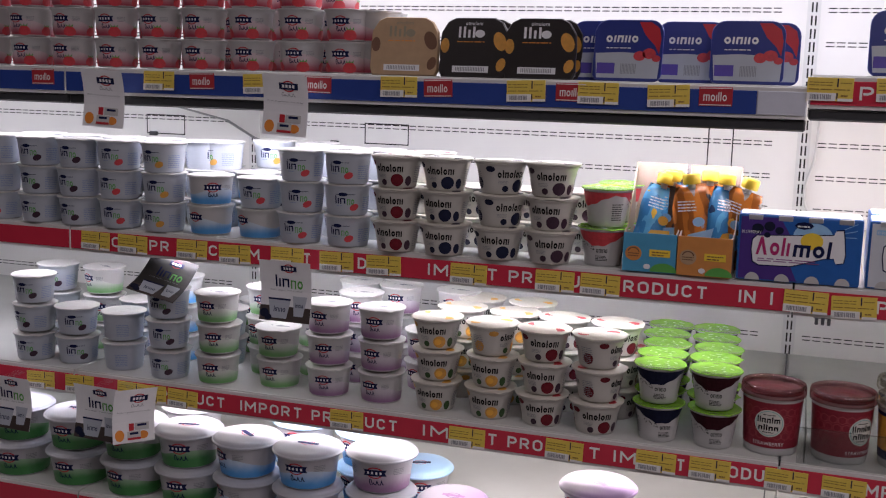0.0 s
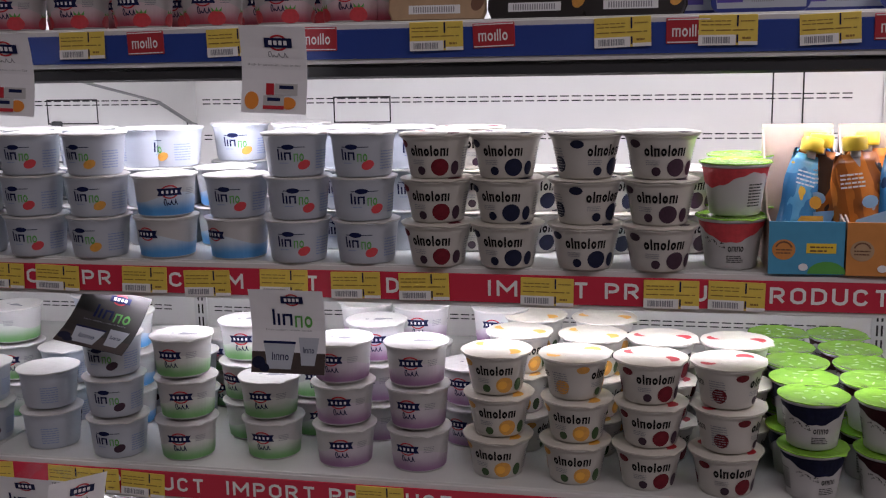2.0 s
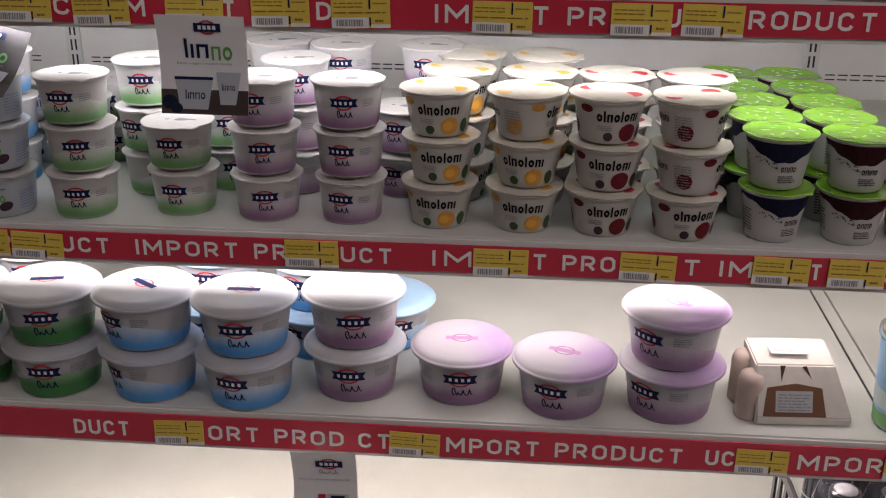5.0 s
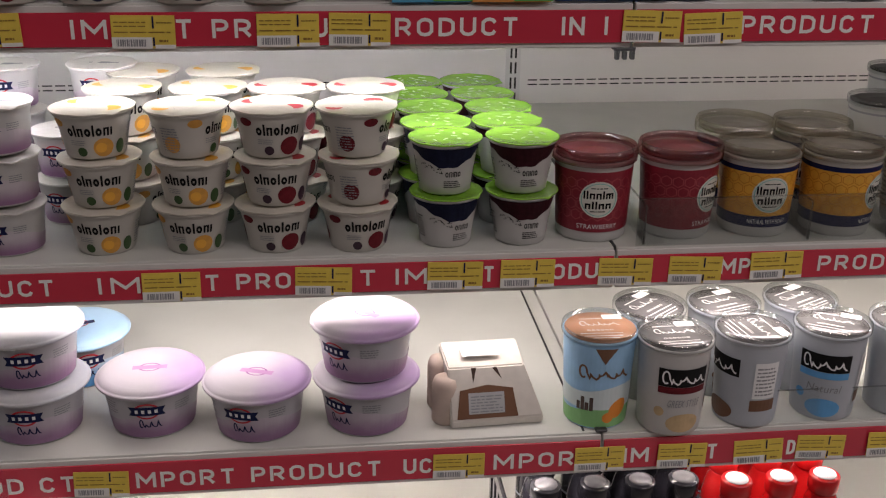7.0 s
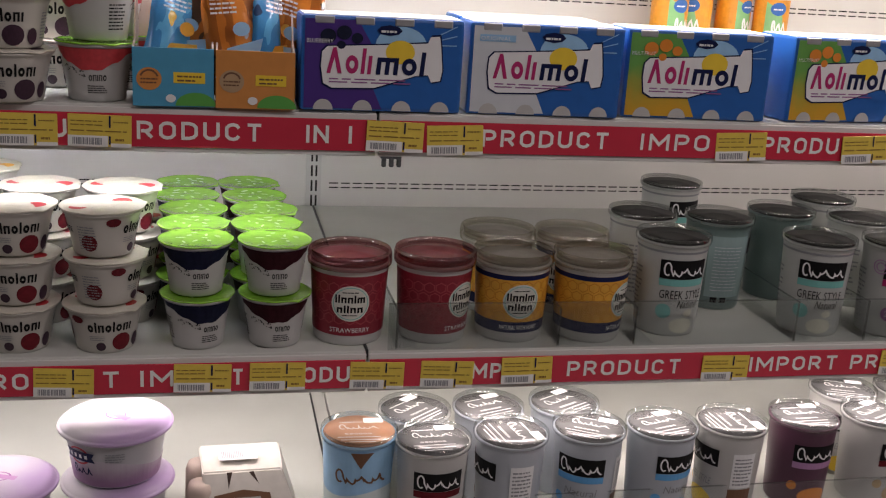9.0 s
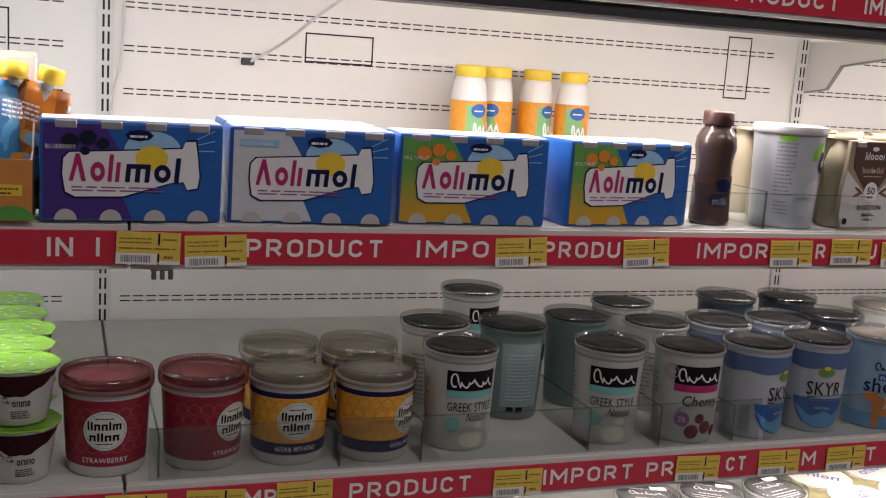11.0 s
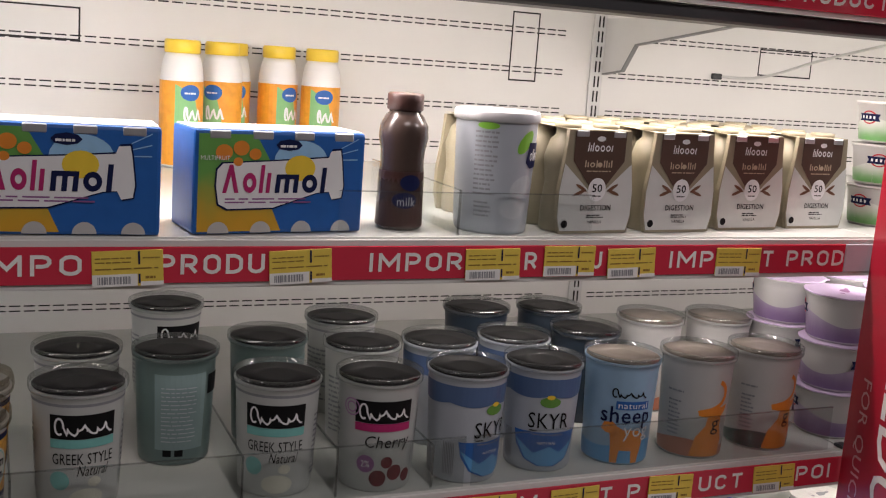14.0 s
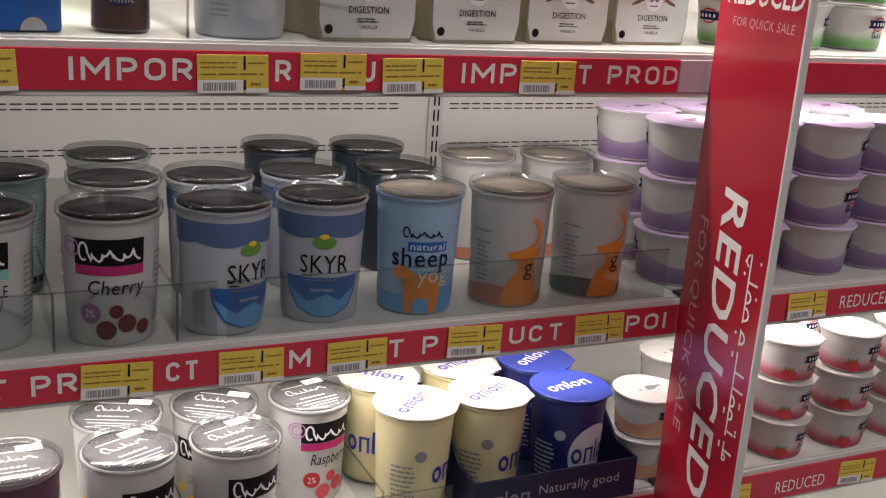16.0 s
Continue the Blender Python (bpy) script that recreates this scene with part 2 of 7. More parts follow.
def decal(name, bm, material, parent, label=""):
    """Like part, for thin printed shapes whose faces need no turning."""
    me = bpy.data.meshes.new(name)
    bm.to_mesh(me)
    bm.free()
    me.materials.append(material)
    ob = new(name, me)
    ob.parent = parent
    if name in ("barcode", "small_print", "print", "label_print", "badge_print"):
        ob["kind"] = "stuff"
    return tagged(ob, label) if label else ob


def thing(name, label, category, group="", kind=""):
    return tagged(new(name), label, category, group, kind)


def box_bm(x0, x1, y0, y1, z0, z1, bevel=0.0, segments=2, bm=None):
    own = bm or bmesh.new()
    made = bmesh.ops.create_cube(own, size=1, matrix=Matrix.Translation(((x0 + x1) / 2, (y0 + y1) / 2, (z0 + z1) / 2)) @ Matrix.Diagonal((x1 - x0, y1 - y0, z1 - z0, 1)))
    if bevel:
        vs = set(made["verts"])
        bmesh.ops.bevel(own, geom=[e for e in own.edges if e.verts[0] in vs], offset=bevel, segments=segments, affect="EDGES", profile=0.6)
    return own


def lathe_bm(profile, segs=28, cap_low=True, cap_high=True, squash=1.0):
    """A turned body from (radius, height) pairs; smooth all round."""
    bm = bmesh.new()
    rings = []
    for r, z in profile:
        rings.append([bm.verts.new((r * math.cos(2 * math.pi * k / segs), squash * r * math.sin(2 * math.pi * k / segs), z)) for k in range(segs)])
    for lo, hi in zip(rings, rings[1:]):
        for k in range(segs):
            bm.faces.new((lo[k], lo[(k + 1) % segs], hi[(k + 1) % segs], hi[k])).smooth = True
    if cap_low:
        bm.faces.new(rings[0][::-1])
    if cap_high:
        bm.faces.new(rings[-1])
    return bm


def radius_at(profile, z):
    zs, rs = [p[1] for p in profile], [p[0] for p in profile]
    return float(np.interp(z, zs, rs))


# flat shapes in (u, v); every one faces the viewer
def rect(bm, u0, v0, u1, v1):
    bm.faces.new([bm.verts.new((u, v, 0)) for u, v in ((u0, v0), (u1, v0), (u1, v1), (u0, v1))])


def poly(bm, pts):
    bm.faces.new([bm.verts.new((u, v, 0)) for u, v in pts])


def oval(bm, cu, cv, ru, rv, n=18, a0=0.0, a1=2 * math.pi, tilt=0.0):
    c, s = math.cos(tilt), math.sin(tilt)
    full = abs(a1 - a0) > 6.2
    pts = []
    for k in range(n if full else n + 1):
        a = a0 + (a1 - a0) * k / n
        x, y = ru * math.cos(a), rv * math.sin(a)
        pts.append((cu + c * x - s * y, cv + s * x + c * y))
    poly(bm, pts)


def band(bm, cu, cv, r0, r1, a0, a1, n=14, flat=1.0):
    for k in range(n):
        a, b = a0 + (a1 - a0) * k / n, a0 + (a1 - a0) * (k + 1) / n
        poly(bm, [(cu + r * math.cos(t), cv + flat * r * math.sin(t)) for r, t in ((r0, a), (r1, a), (r1, b), (r0, b))])


def bars(bm, u0, v0, w, h, rows, seed, fill=0.7):
    """Lines of unreadable small print."""
    rnd = random.Random(seed)
    step = h / rows
    for k in range(rows):
        u = u0
        while u < u0 + w * (1 - 0.25 * rnd.random()):
            n = rnd.uniform(0.08, 0.3) * w
            rect(bm, u, v0 + k * step, min(u + n, u0 + w), v0 + k * step + step * fill * 0.6)
            u += n + 0.04 * w


def wordmark(bm, u0, v0, w, h, beat, slant=0.0, weight=0.2):
    """A brand name as a row of plain shapes: t tall bar, i low bar, o ring, d solid low disc and tall bar, n arch, m low comb, w wedge."""
    widths = {"t": weight, "o": 0.84, "i": weight, "d": 1.02, "m": 1.2, "n": 0.8, "w": 1.0}
    unit = w / sum(widths[c] + 0.2 for c in beat)
    pen = weight * unit
    low = h * 0.72

    def bar(u, b, t, n=pen):
        poly(bm, [(u + slant * b, v0 + b), (u + n + slant * b, v0 + b), (u + n + slant * t, v0 + t), (u + slant * t, v0 + t)])

    def ring(u, n):
        band(bm, u + n / 2 + slant * low / 2, v0 + low / 2, n / 2 - pen, n / 2, 0, 2 * math.pi, 16, low / n)
    u = u0
    for c in beat:
        n = widths[c] * unit
        if c == "t":
            bar(u, 0, h)
        elif c == "i":
            bar(u, 0, low)
        elif c == "o":
            ring(u, n)
        elif c == "d":
            bar(u, 0, h)
            oval(bm, u + n / 2 + pen / 2 + slant * low / 2, v0 + low / 2, n / 2 - pen / 2, low / 2, 14)
        elif c == "n":
            bar(u, 0, low)
            bar(u + pen, low - pen, low, n - 2 * pen)
            bar(u + n - pen, 0, low)
        elif c == "w":
            poly(bm, [(u, v0), (u + pen, v0), (u + n * 0.5, v0 + h * 0.62), (u + n - pen * 1.1, v0), (u + n, v0), (u + n * 0.62, v0 + h), (u + n * 0.4, v0 + h)])
        else:
            bar(u, low - pen, low, n)
            for k in range(3):
                bar(u + (n - pen) * k / 2, 0, low - pen)
        u += n + 0.2 * unit


STROKES = {
    "I": (0.0, [[(0, 0), (0, 1)]]),
    "M": (0.86, [[(0, 0), (0, 1)], [(0.02, 0.98), (0.43, 0.32), (0.84, 0.98)], [(0.86, 0), (0.86, 1)]]),
    "N": (0.68, [[(0, 0), (0, 1)], [(0.02, 0.98), (0.66, 0.02)], [(0.68, 0), (0.68, 1)]]),
    "P": (0.58, [[(0, 0), (0, 1), (0.34, 1), (0.5, 0.94), (0.58, 0.8), (0.58, 0.64), (0.5, 0.5), (0.34, 0.44), (0.12, 0.44)]]),
    "R": (0.62, [[(0, 0), (0, 1), (0.34, 1), (0.5, 0.94), (0.58, 0.8), (0.58, 0.64), (0.5, 0.5), (0.34, 0.44), (0.12, 0.44)], [(0.32, 0.44), (0.62, 0.0)]]),
    "O": (0.62, [[(0.31, 0), (0.13, 0.05), (0, 0.22), (0, 0.78), (0.13, 0.95), (0.31, 1), (0.49, 0.95), (0.62, 0.78), (0.62, 0.22), (0.49, 0.05), (0.31, 0)]]),
    "D": (0.62, [[(0, 0), (0, 1), (0.3, 1), (0.5, 0.92), (0.62, 0.75), (0.62, 0.25), (0.5, 0.08), (0.3, 0), (0, 0)]]),
    "U": (0.62, [[(0, 1), (0, 0.22), (0.13, 0.05), (0.31, 0), (0.49, 0.05), (0.62, 0.22), (0.62, 1)]]),
    "C": (0.58, [[(0.58, 0.76), (0.48, 0.94), (0.31, 1), (0.13, 0.95), (0, 0.78), (0, 0.22), (0.13, 0.05), (0.31, 0), (0.48, 0.06), (0.58, 0.24)]]),
    "T": (0.66, [[(0, 1), (0.66, 1)], [(0.33, 0), (0.33, 1)]]),
}


def ribbon(bm, pts, thick, lift):
    """A flat stroke of even width along a line of points."""
    n = len(pts)
    closed = pts[0] == pts[-1]
    left, right = [], []
    for k, (x, y) in enumerate(pts):
        before = pts[k - 1] if k else (pts[-2] if closed else None)
        after = pts[k + 1] if k < n - 1 else (pts[1] if closed else None)
        ways = [Vector((b[0] - a[0], b[1] - a[1])).normalized() for a, b in ((before, (x, y)), ((x, y), after)) if a and b]
        side = sum((Vector((-w.y, w.x)) for w in ways), Vector((0, 0))).normalized()
        reach = thick / 2 / max(0.5, side.dot(Vector((-ways[0].y, ways[0].x))))
        left.append(bm.verts.new((x + side.x * reach, y + side.y * reach, lift)))
        right.append(bm.verts.new((x - side.x * reach, y - side.y * reach, lift)))
    for k in range(n - 1):
        bm.faces.new((right[k], right[k + 1], left[k + 1], left[k]))


def capitals(string, u0, v0, width, height, weight=0.185):
    """Rounded bold capitals of even stroke, fitted to a width and height."""
    thick = weight * height
    tall = height - thick
    gap = 0.42
    total = sum((STROKES[c][0] if c != " " else 0.15) + gap for c in string) - gap
    scale = (width - thick) / max(total, 0.01) if total > 0 else tall
    bm = bmesh.new()
    u = u0 + thick / 2
    lift = 0
    for c in string:
        if c != " ":
            for line in STROKES[c][1]:
                pts = [(u + x * scale, v0 + thick / 2 + y * tall) for x, y in line]
                if line[0][1] in (0, 1) and line[-1] != line[0] and c not in "C":
                    ext = thick / 2
                    if line[0][0] == line[1][0]:
                        pts[0] = (pts[0][0], pts[0][1] + (ext if line[0][1] == 1 else -ext))
                    if line[-1][0] == line[-2][0]:
                        pts[-1] = (pts[-1][0], pts[-1][1] + (ext if line[-1][1] == 1 else -ext))
                ribbon(bm, pts, thick, 0.00012 * (lift % 4))
                lift += 1
        u += ((STROKES[c][0] if c != " " else 0.15) + gap) * scale
    return bm


def scrawl(bm, u0, v0, w, h, waves, thick):
    """A brand script as one looped pen line: a tall loop, then low uneven waves with two ascenders."""
    pts = []
    for k in range(13):
        a = -2.2 + 5.4 * k / 12
        pts.append((u0 + w * 0.09 - w * 0.075 * math.cos(a), v0 + h * 0.5 + h * 0.46 * math.sin(a)))
    n = waves * 8
    tall = (n * 5 // 12, n * 5 // 6)
    for k in range(1, n + 1):
        t = k / n
        a = 2 * math.pi * waves * t
        lift = sum(h * 0.5 * max(0.0, 1 - abs(k - c) / 2.5) for c in tall)
        pts.append((u0 + w * (0.17 + 0.83 * t) + w * 0.028 * math.sin(a + 0.6), v0 + h * 0.2 - h * (0.15 + 0.04 * math.sin(2.3 * a)) * math.cos(a) + lift))
    ribbon(bm, pts, thick, 0)


def text_bm(string, u0, v0, width, height, bm=None, bold=0.0, slant=0.0, turn=0.0):
    """Flat lettering from the built-in font, stretched to width and height."""
    cu = bpy.data.curves.new("lettering", "FONT")
    cu.body, cu.size, cu.offset, cu.resolution_u = string, 1.0, bold, 2
    cu.space_character = 1.05
    ob = bpy.data.objects.new("lettering", cu)
    scene.collection.objects.link(ob)
    me = bpy.data.meshes.new_from_object(ob.evaluated_get(bpy.context.evaluated_depsgraph_get()))
    bpy.data.objects.remove(ob)
    bpy.data.curves.remove(cu)
    own = bm or bmesh.new()
    at = np.array([v.co[:2] for v in me.vertices])
    lo, hi = at.min(0), at.max(0)
    sx, sy = width / (hi[0] - lo[0]), height / (hi[1] - lo[1])
    vs = []
    for x, y in at:
        u, v = (x - lo[0]) * sx + slant * (y - lo[1]) * sy, (y - lo[1]) * sy
        c, s = math.cos(turn), math.sin(turn)
        vs.append(own.verts.new((u0 + c * u - s * v, v0 + s * u + c * v, 0)))
    for p in me.polygons:
        own.faces.new([vs[k] for k in p.vertices])
    bpy.data.meshes.remove(me)
    return own


def wrap(bm, profile, off=0.0005, step=0.006):
    """Lay flat shapes on a turned body: u runs round it from its front, v up it."""
    bmesh.ops.remove_doubles(bm, verts=bm.verts[:], dist=0.000005)
    us = [v.co.x for v in bm.verts]
    k = math.ceil(min(us) / step)
    while k * step < max(us):
        bmesh.ops.bisect_plane(bm, geom=bm.verts[:] + bm.edges[:] + bm.faces[:], plane_co=(k * step, 0, 0), plane_no=(1, 0, 0))
        k += 1
    ref = sum(r for r, z in profile) / len(profile)
    for v in bm.verts:
        a, z = v.co.x / ref, v.co.y
        r = radius_at(profile, z) + off
        v.co = (r * math.sin(a), -r * math.cos(a), z)
    return bm


def onto_front(bm, y, off=0.0005, m=None):
    for v in bm.verts:
        v.co = (v.co.x, y - off - v.co.z, v.co.y)
    if m:
        bm.transform(m)
    return bm


def onto_top(bm, z, off=0.0005):
    for v in bm.verts:
        v.co = (v.co.x, v.co.y, z + off)
    return bm


TEMPLATES = {}


def place(kind, maker, m, size=1.0):
    """The first of a kind is built, the others are copies."""
    if kind not in TEMPLATES:
        ob = maker()
        ob.matrix_basis = m
        ob.scale = (size, size, size)
        TEMPLATES[kind] = ob
        return ob
    return copy_thing(TEMPLATES[kind], m)


jig = random.Random(7)


def stack(kind, maker, x, y, z, count, pitch, turn=0.0, jitter=8.0, size=1.0):
    for k in range(count):
        place(kind, maker, pose(x + jig.uniform(-0.0015, 0.0015), y + jig.uniform(-0.0015, 0.0015), z + k * pitch, 0, 0, turn + jig.uniform(-jitter, jitter)), size)


# ---- setting: store shell ----
def structure(name, bm, material, label, category):
    return tagged(link_mesh(name, bm, material), label, category, kind="structure")


structure("floor", box_bm(-7, 7, -5, 1.2, -0.1, 0), STORE_FLOOR, "pale grey tiled store floor", "floor")
structure("ceiling", box_bm(-7, 7, -5, 1.2, 3.2, 3.3), STORE_WALL, "plain store ceiling", "ceiling")
structure("wall_south", box_bm(-7, 7, -5.1, -5, 0, 3.2), STORE_WALL, "plain painted store wall", "wall")
structure("wall_north", box_bm(-7, 7, 1.2, 1.3, 0, 3.2), STORE_WALL, "plain painted store wall behind the refrigerator", "wall")
structure("wall_west", box_bm(-7.1, -7, -5, 1.2, 0, 3.2), STORE_WALL, "plain painted store wall", "wall")
structure("wall_east", box_bm(7, 7.1, -5, 1.2, 0, 3.2), STORE_WALL, "plain painted store wall", "wall")


# ---- refrigerator cabinet ----
def back_panel(a, b):
    root = thing("back_panel", "white enamelled steel back panel with rows of air slots", "back panel", "refrigerator back panels")
    part("panel", box_bm(a + 0.004, b - 0.004, BACK, BACK + 0.05, 0.35, 2.1), BACK_WHITE, root)
    bm = bmesh.new()
    lines = [1.59 + 0.0735 * k for k in range(-12, 6)]
    for z in lines:
        u = a + 0.03
        while u < b - 0.075:
            for dz in (0.0, 0.0085):
                poly(bm, [(u, z + dz), (u + 0.0175, z + dz), (u + 0.0175, z + dz + 0.0023), (u, z + dz + 0.0023)])
            u += 0.0225
    ob = decal("air_grille", onto_front(bm, BACK, 0.0008), SLOT, root, "double dashed rows of dark air slots")
    ob["kind"] = "stuff"
    return root


for a, b in SECTIONS:
    back_panel(a, b)


def upright(x):
    root = thing("shelf_upright", "white slotted steel upright between back panels", "shelf upright", "shelf uprights")
    part("post", box_bm(x - 0.014, x + 0.014, BACK - 0.006, BACK - 0.001, 0.35, 2.1), STEEL_WHITE, root)
    bm = bmesh.new()
    z = 0.7
    while z < 1.95:
        for du in (-0.0055, 0.003):
            rect(bm, x + du, z, x + du + 0.0036, z + 0.021)
        z += 0.0285
    ob = decal("bracket_slot", onto_front(bm, BACK - 0.006, 0.0008), SLOT, root, "dark vertical bracket slots")
    ob["kind"] = "stuff"


for x in (-1.6, -0.225, 1.2):
    upright(x)


def outline_mark(u0, v0, u1, v1):
    bm = bmesh.new()
    w = 0.0028
    rect(bm, u0, v0, u1, v0 + w)
    rect(bm, u0, v1 - w, u1, v1)
    rect(bm, u0, v0 + w, u0 + w, v1 - w)
    rect(bm, u1 - w, v0 + w, u1, v1 - w)
    me = bpy.data.meshes.new("panel_cutout")
    onto_front(bm, BACK, 0.0012).to_mesh(me)
    bm.free()
    me.materials.append(SLOT)
    ob = new("panel_cutout", me)
    tagged(ob, "thin black rectangular cut-out line in the white back panel", "panel cut-out", "panel cut-outs")


for u0, v0, u1, v1 in ((-1.286, 1.477, -1.166, 1.53), (-0.434, 1.45, -0.377, 1.576), (0.12, 1.518, 0.248, 1.571), (1.012, 1.5, 1.07, 1.628), (1.59, 1.543, 1.73, 1.598), (-1.93, 1.477, -1.81, 1.53), (-0.1, 1.84, 0.02, 1.89)):
    outline_mark(u0, v0, u1, v1)


def bracket(x, z, steel, drop):
    """A folded steel plate that carries a shelf, deepest at the back."""
    root = thing("shelf_bracket", "white steel bracket plate under a shelf end", "shelf bracket", "shelf brackets")
    bm = bmesh.new()
    outline = [(BACK - 0.008, z - 0.022)] + [(y, z - d) for y, d in drop] + [(drop[-1][0], z - 0.022)]
    sides = [[bm.verts.new((x + s, y, zz)) for y, zz in outline] for s in (-0.0035, 0.0035)]
    bm.faces.new(sides[0])
    bm.faces.new(sides[1][::-1])
    for k in range(len(outline)):
        j = (k + 1) % len(outline)
        bm.faces.new((sides[0][k], sides[0][j], sides[1][j], sides[1][k]))
    part("plate", bm, steel, root)
    edge = bmesh.new()
    for (ya, za), (yb, zb) in zip(outline[1:-2], outline[2:-1]):
        lo = [edge.verts.new((x + dx, y, zz + dz)) for dx, dz in ((-0.0045, -0.003), (0.0045, -0.003), (0.0045, 0.0), (-0.0045, 0.0)) for y, zz in ((ya, za), (yb, zb))]
        for k in range(4):
            m = (k + 1) % 4
            edge.faces.new((lo[2 * k], lo[2 * k + 1], lo[2 * m + 1], lo[2 * m]))
    part("lower_edge", edge, STEEL_GREY, root, "darker folded lower edge")


for x in (-1.585, 1.215):
    for level in ("R0",):
        bracket(x, LEVELS[level], STEEL_WHITE, ((BACK - 0.008, 0.174), (BACK - 0.03, 0.170), (0.585, 0.120), (0.28, 0.068)) if x < 0 else ((BACK - 0.008, 0.127), (0.680, 0.118), (0.641, 0.069), (0.3, 0.026)))

for sx, name in ((-3.0, "cabinet_side"), (2.6, "cabinet_side")):
    ob = link_mesh(name, box_bm(sx - 0.02, sx + 0.02, -0.02, BACK + 0.05, 0.0, 2.15, 0.004), STEEL_WHITE)
    tagged(ob, "white steel end wall of the refrigerator", "cabinet side", kind="structure")
ob = link_mesh("cabinet_top", box_bm(-3.0, 2.6, -0.03, BACK + 0.05, 2.1, 2.16, 0.004), STEEL_WHITE)
tagged(ob, "white steel top of the refrigerator", "cabinet top", kind="structure")
ob = link_mesh("canopy_fascia", box_bm(-3.0, 2.6, -0.05, -0.031, 1.98, 2.2, 0.004), STEEL_WHITE)
tagged(ob, "white steel canopy front of the refrigerator", "fascia", kind="structure")
base = thing("refrigerator_base", "white bottom deck and plinth of the refrigerator", "refrigerator base", kind="structure")
part("bottom_deck", box_bm(-3.0, 2.6, -0.1, BACK, 0.40, 0.43, 0.004), DECK_WHITE, base)
part("plinth", box_bm(-3.0, 2.6, -0.08, 0.0, 0.0, 0.40, 0.004), STEEL_WHITE, base)

# ---- shelves ----
RAIL_TEXT = {
    "R1": [("O", -1.501, -1.480), ("PR", -1.415, -1.371), ("C", -1.284, -1.265), ("M", -1.199, -1.176), ("T", -1.086, -1.070), ("D", -0.977, -0.960),
           ("IM", -0.842, -0.804), ("T PR", -0.733, -0.651), ("U", -0.585, -0.569), ("RODUCT", -0.495, -0.357), ("IN", -0.308, -0.282), ("I", -0.259, -0.255),
           ("PRODUCT", -0.100, 0.060), ("IMPO", 0.101, 0.192), ("PRODU", 0.264, 0.371), ("IMPOR", 0.485, 0.594), ("R", 0.672, 0.688), ("U", 0.760, 0.774),
           ("IMP", 0.870, 0.934), ("T PROD", 1.009, 1.143)],
    "R2": [("P", -1.395, -1.38), ("UCT", -1.316, -1.251), ("IMPORT PR", -1.218, -1.025), ("UCT", -0.958, -0.893), ("IM", -0.844, -0.796), ("T PRO", -0.722, -0.621), ("T IM", -0.540, -0.458),
           ("T", -0.390, -0.375), ("ODU", -0.305, -0.247), ("MP", -0.092, -0.053), ("PRODUCT", 0.035, 0.193), ("IMPORT PR", 0.292, 0.485), ("CT", 0.568, 0.601),
           ("M", 0.694, 0.717), ("T P", 0.804, 0.864), ("UCT", 0.954, 1.025), ("POI", 1.114, 1.172), ("REDUCED", 1.459, 1.555)],
    "R3": [("DUCT", -1.332, -1.254), ("ORT PROD CT", -1.146, -0.898), ("MPORT PRODUCT", -0.825, -0.515), ("UC", -0.487, -0.450), ("MPOR", -0.369, -0.262),
           ("IM", -0.195, -0.161), ("T", -0.082, -0.066), ("D", 0.030, 0.042), ("REDUCED", 1.40, 1.49)],
    "R0": [("P", -0.152, -0.132), ("PRODUCT", 0.50, 0.66), ("IMPORT", 0.70, 0.81), ("PRODUCT", 1.0, 1.16)],
}


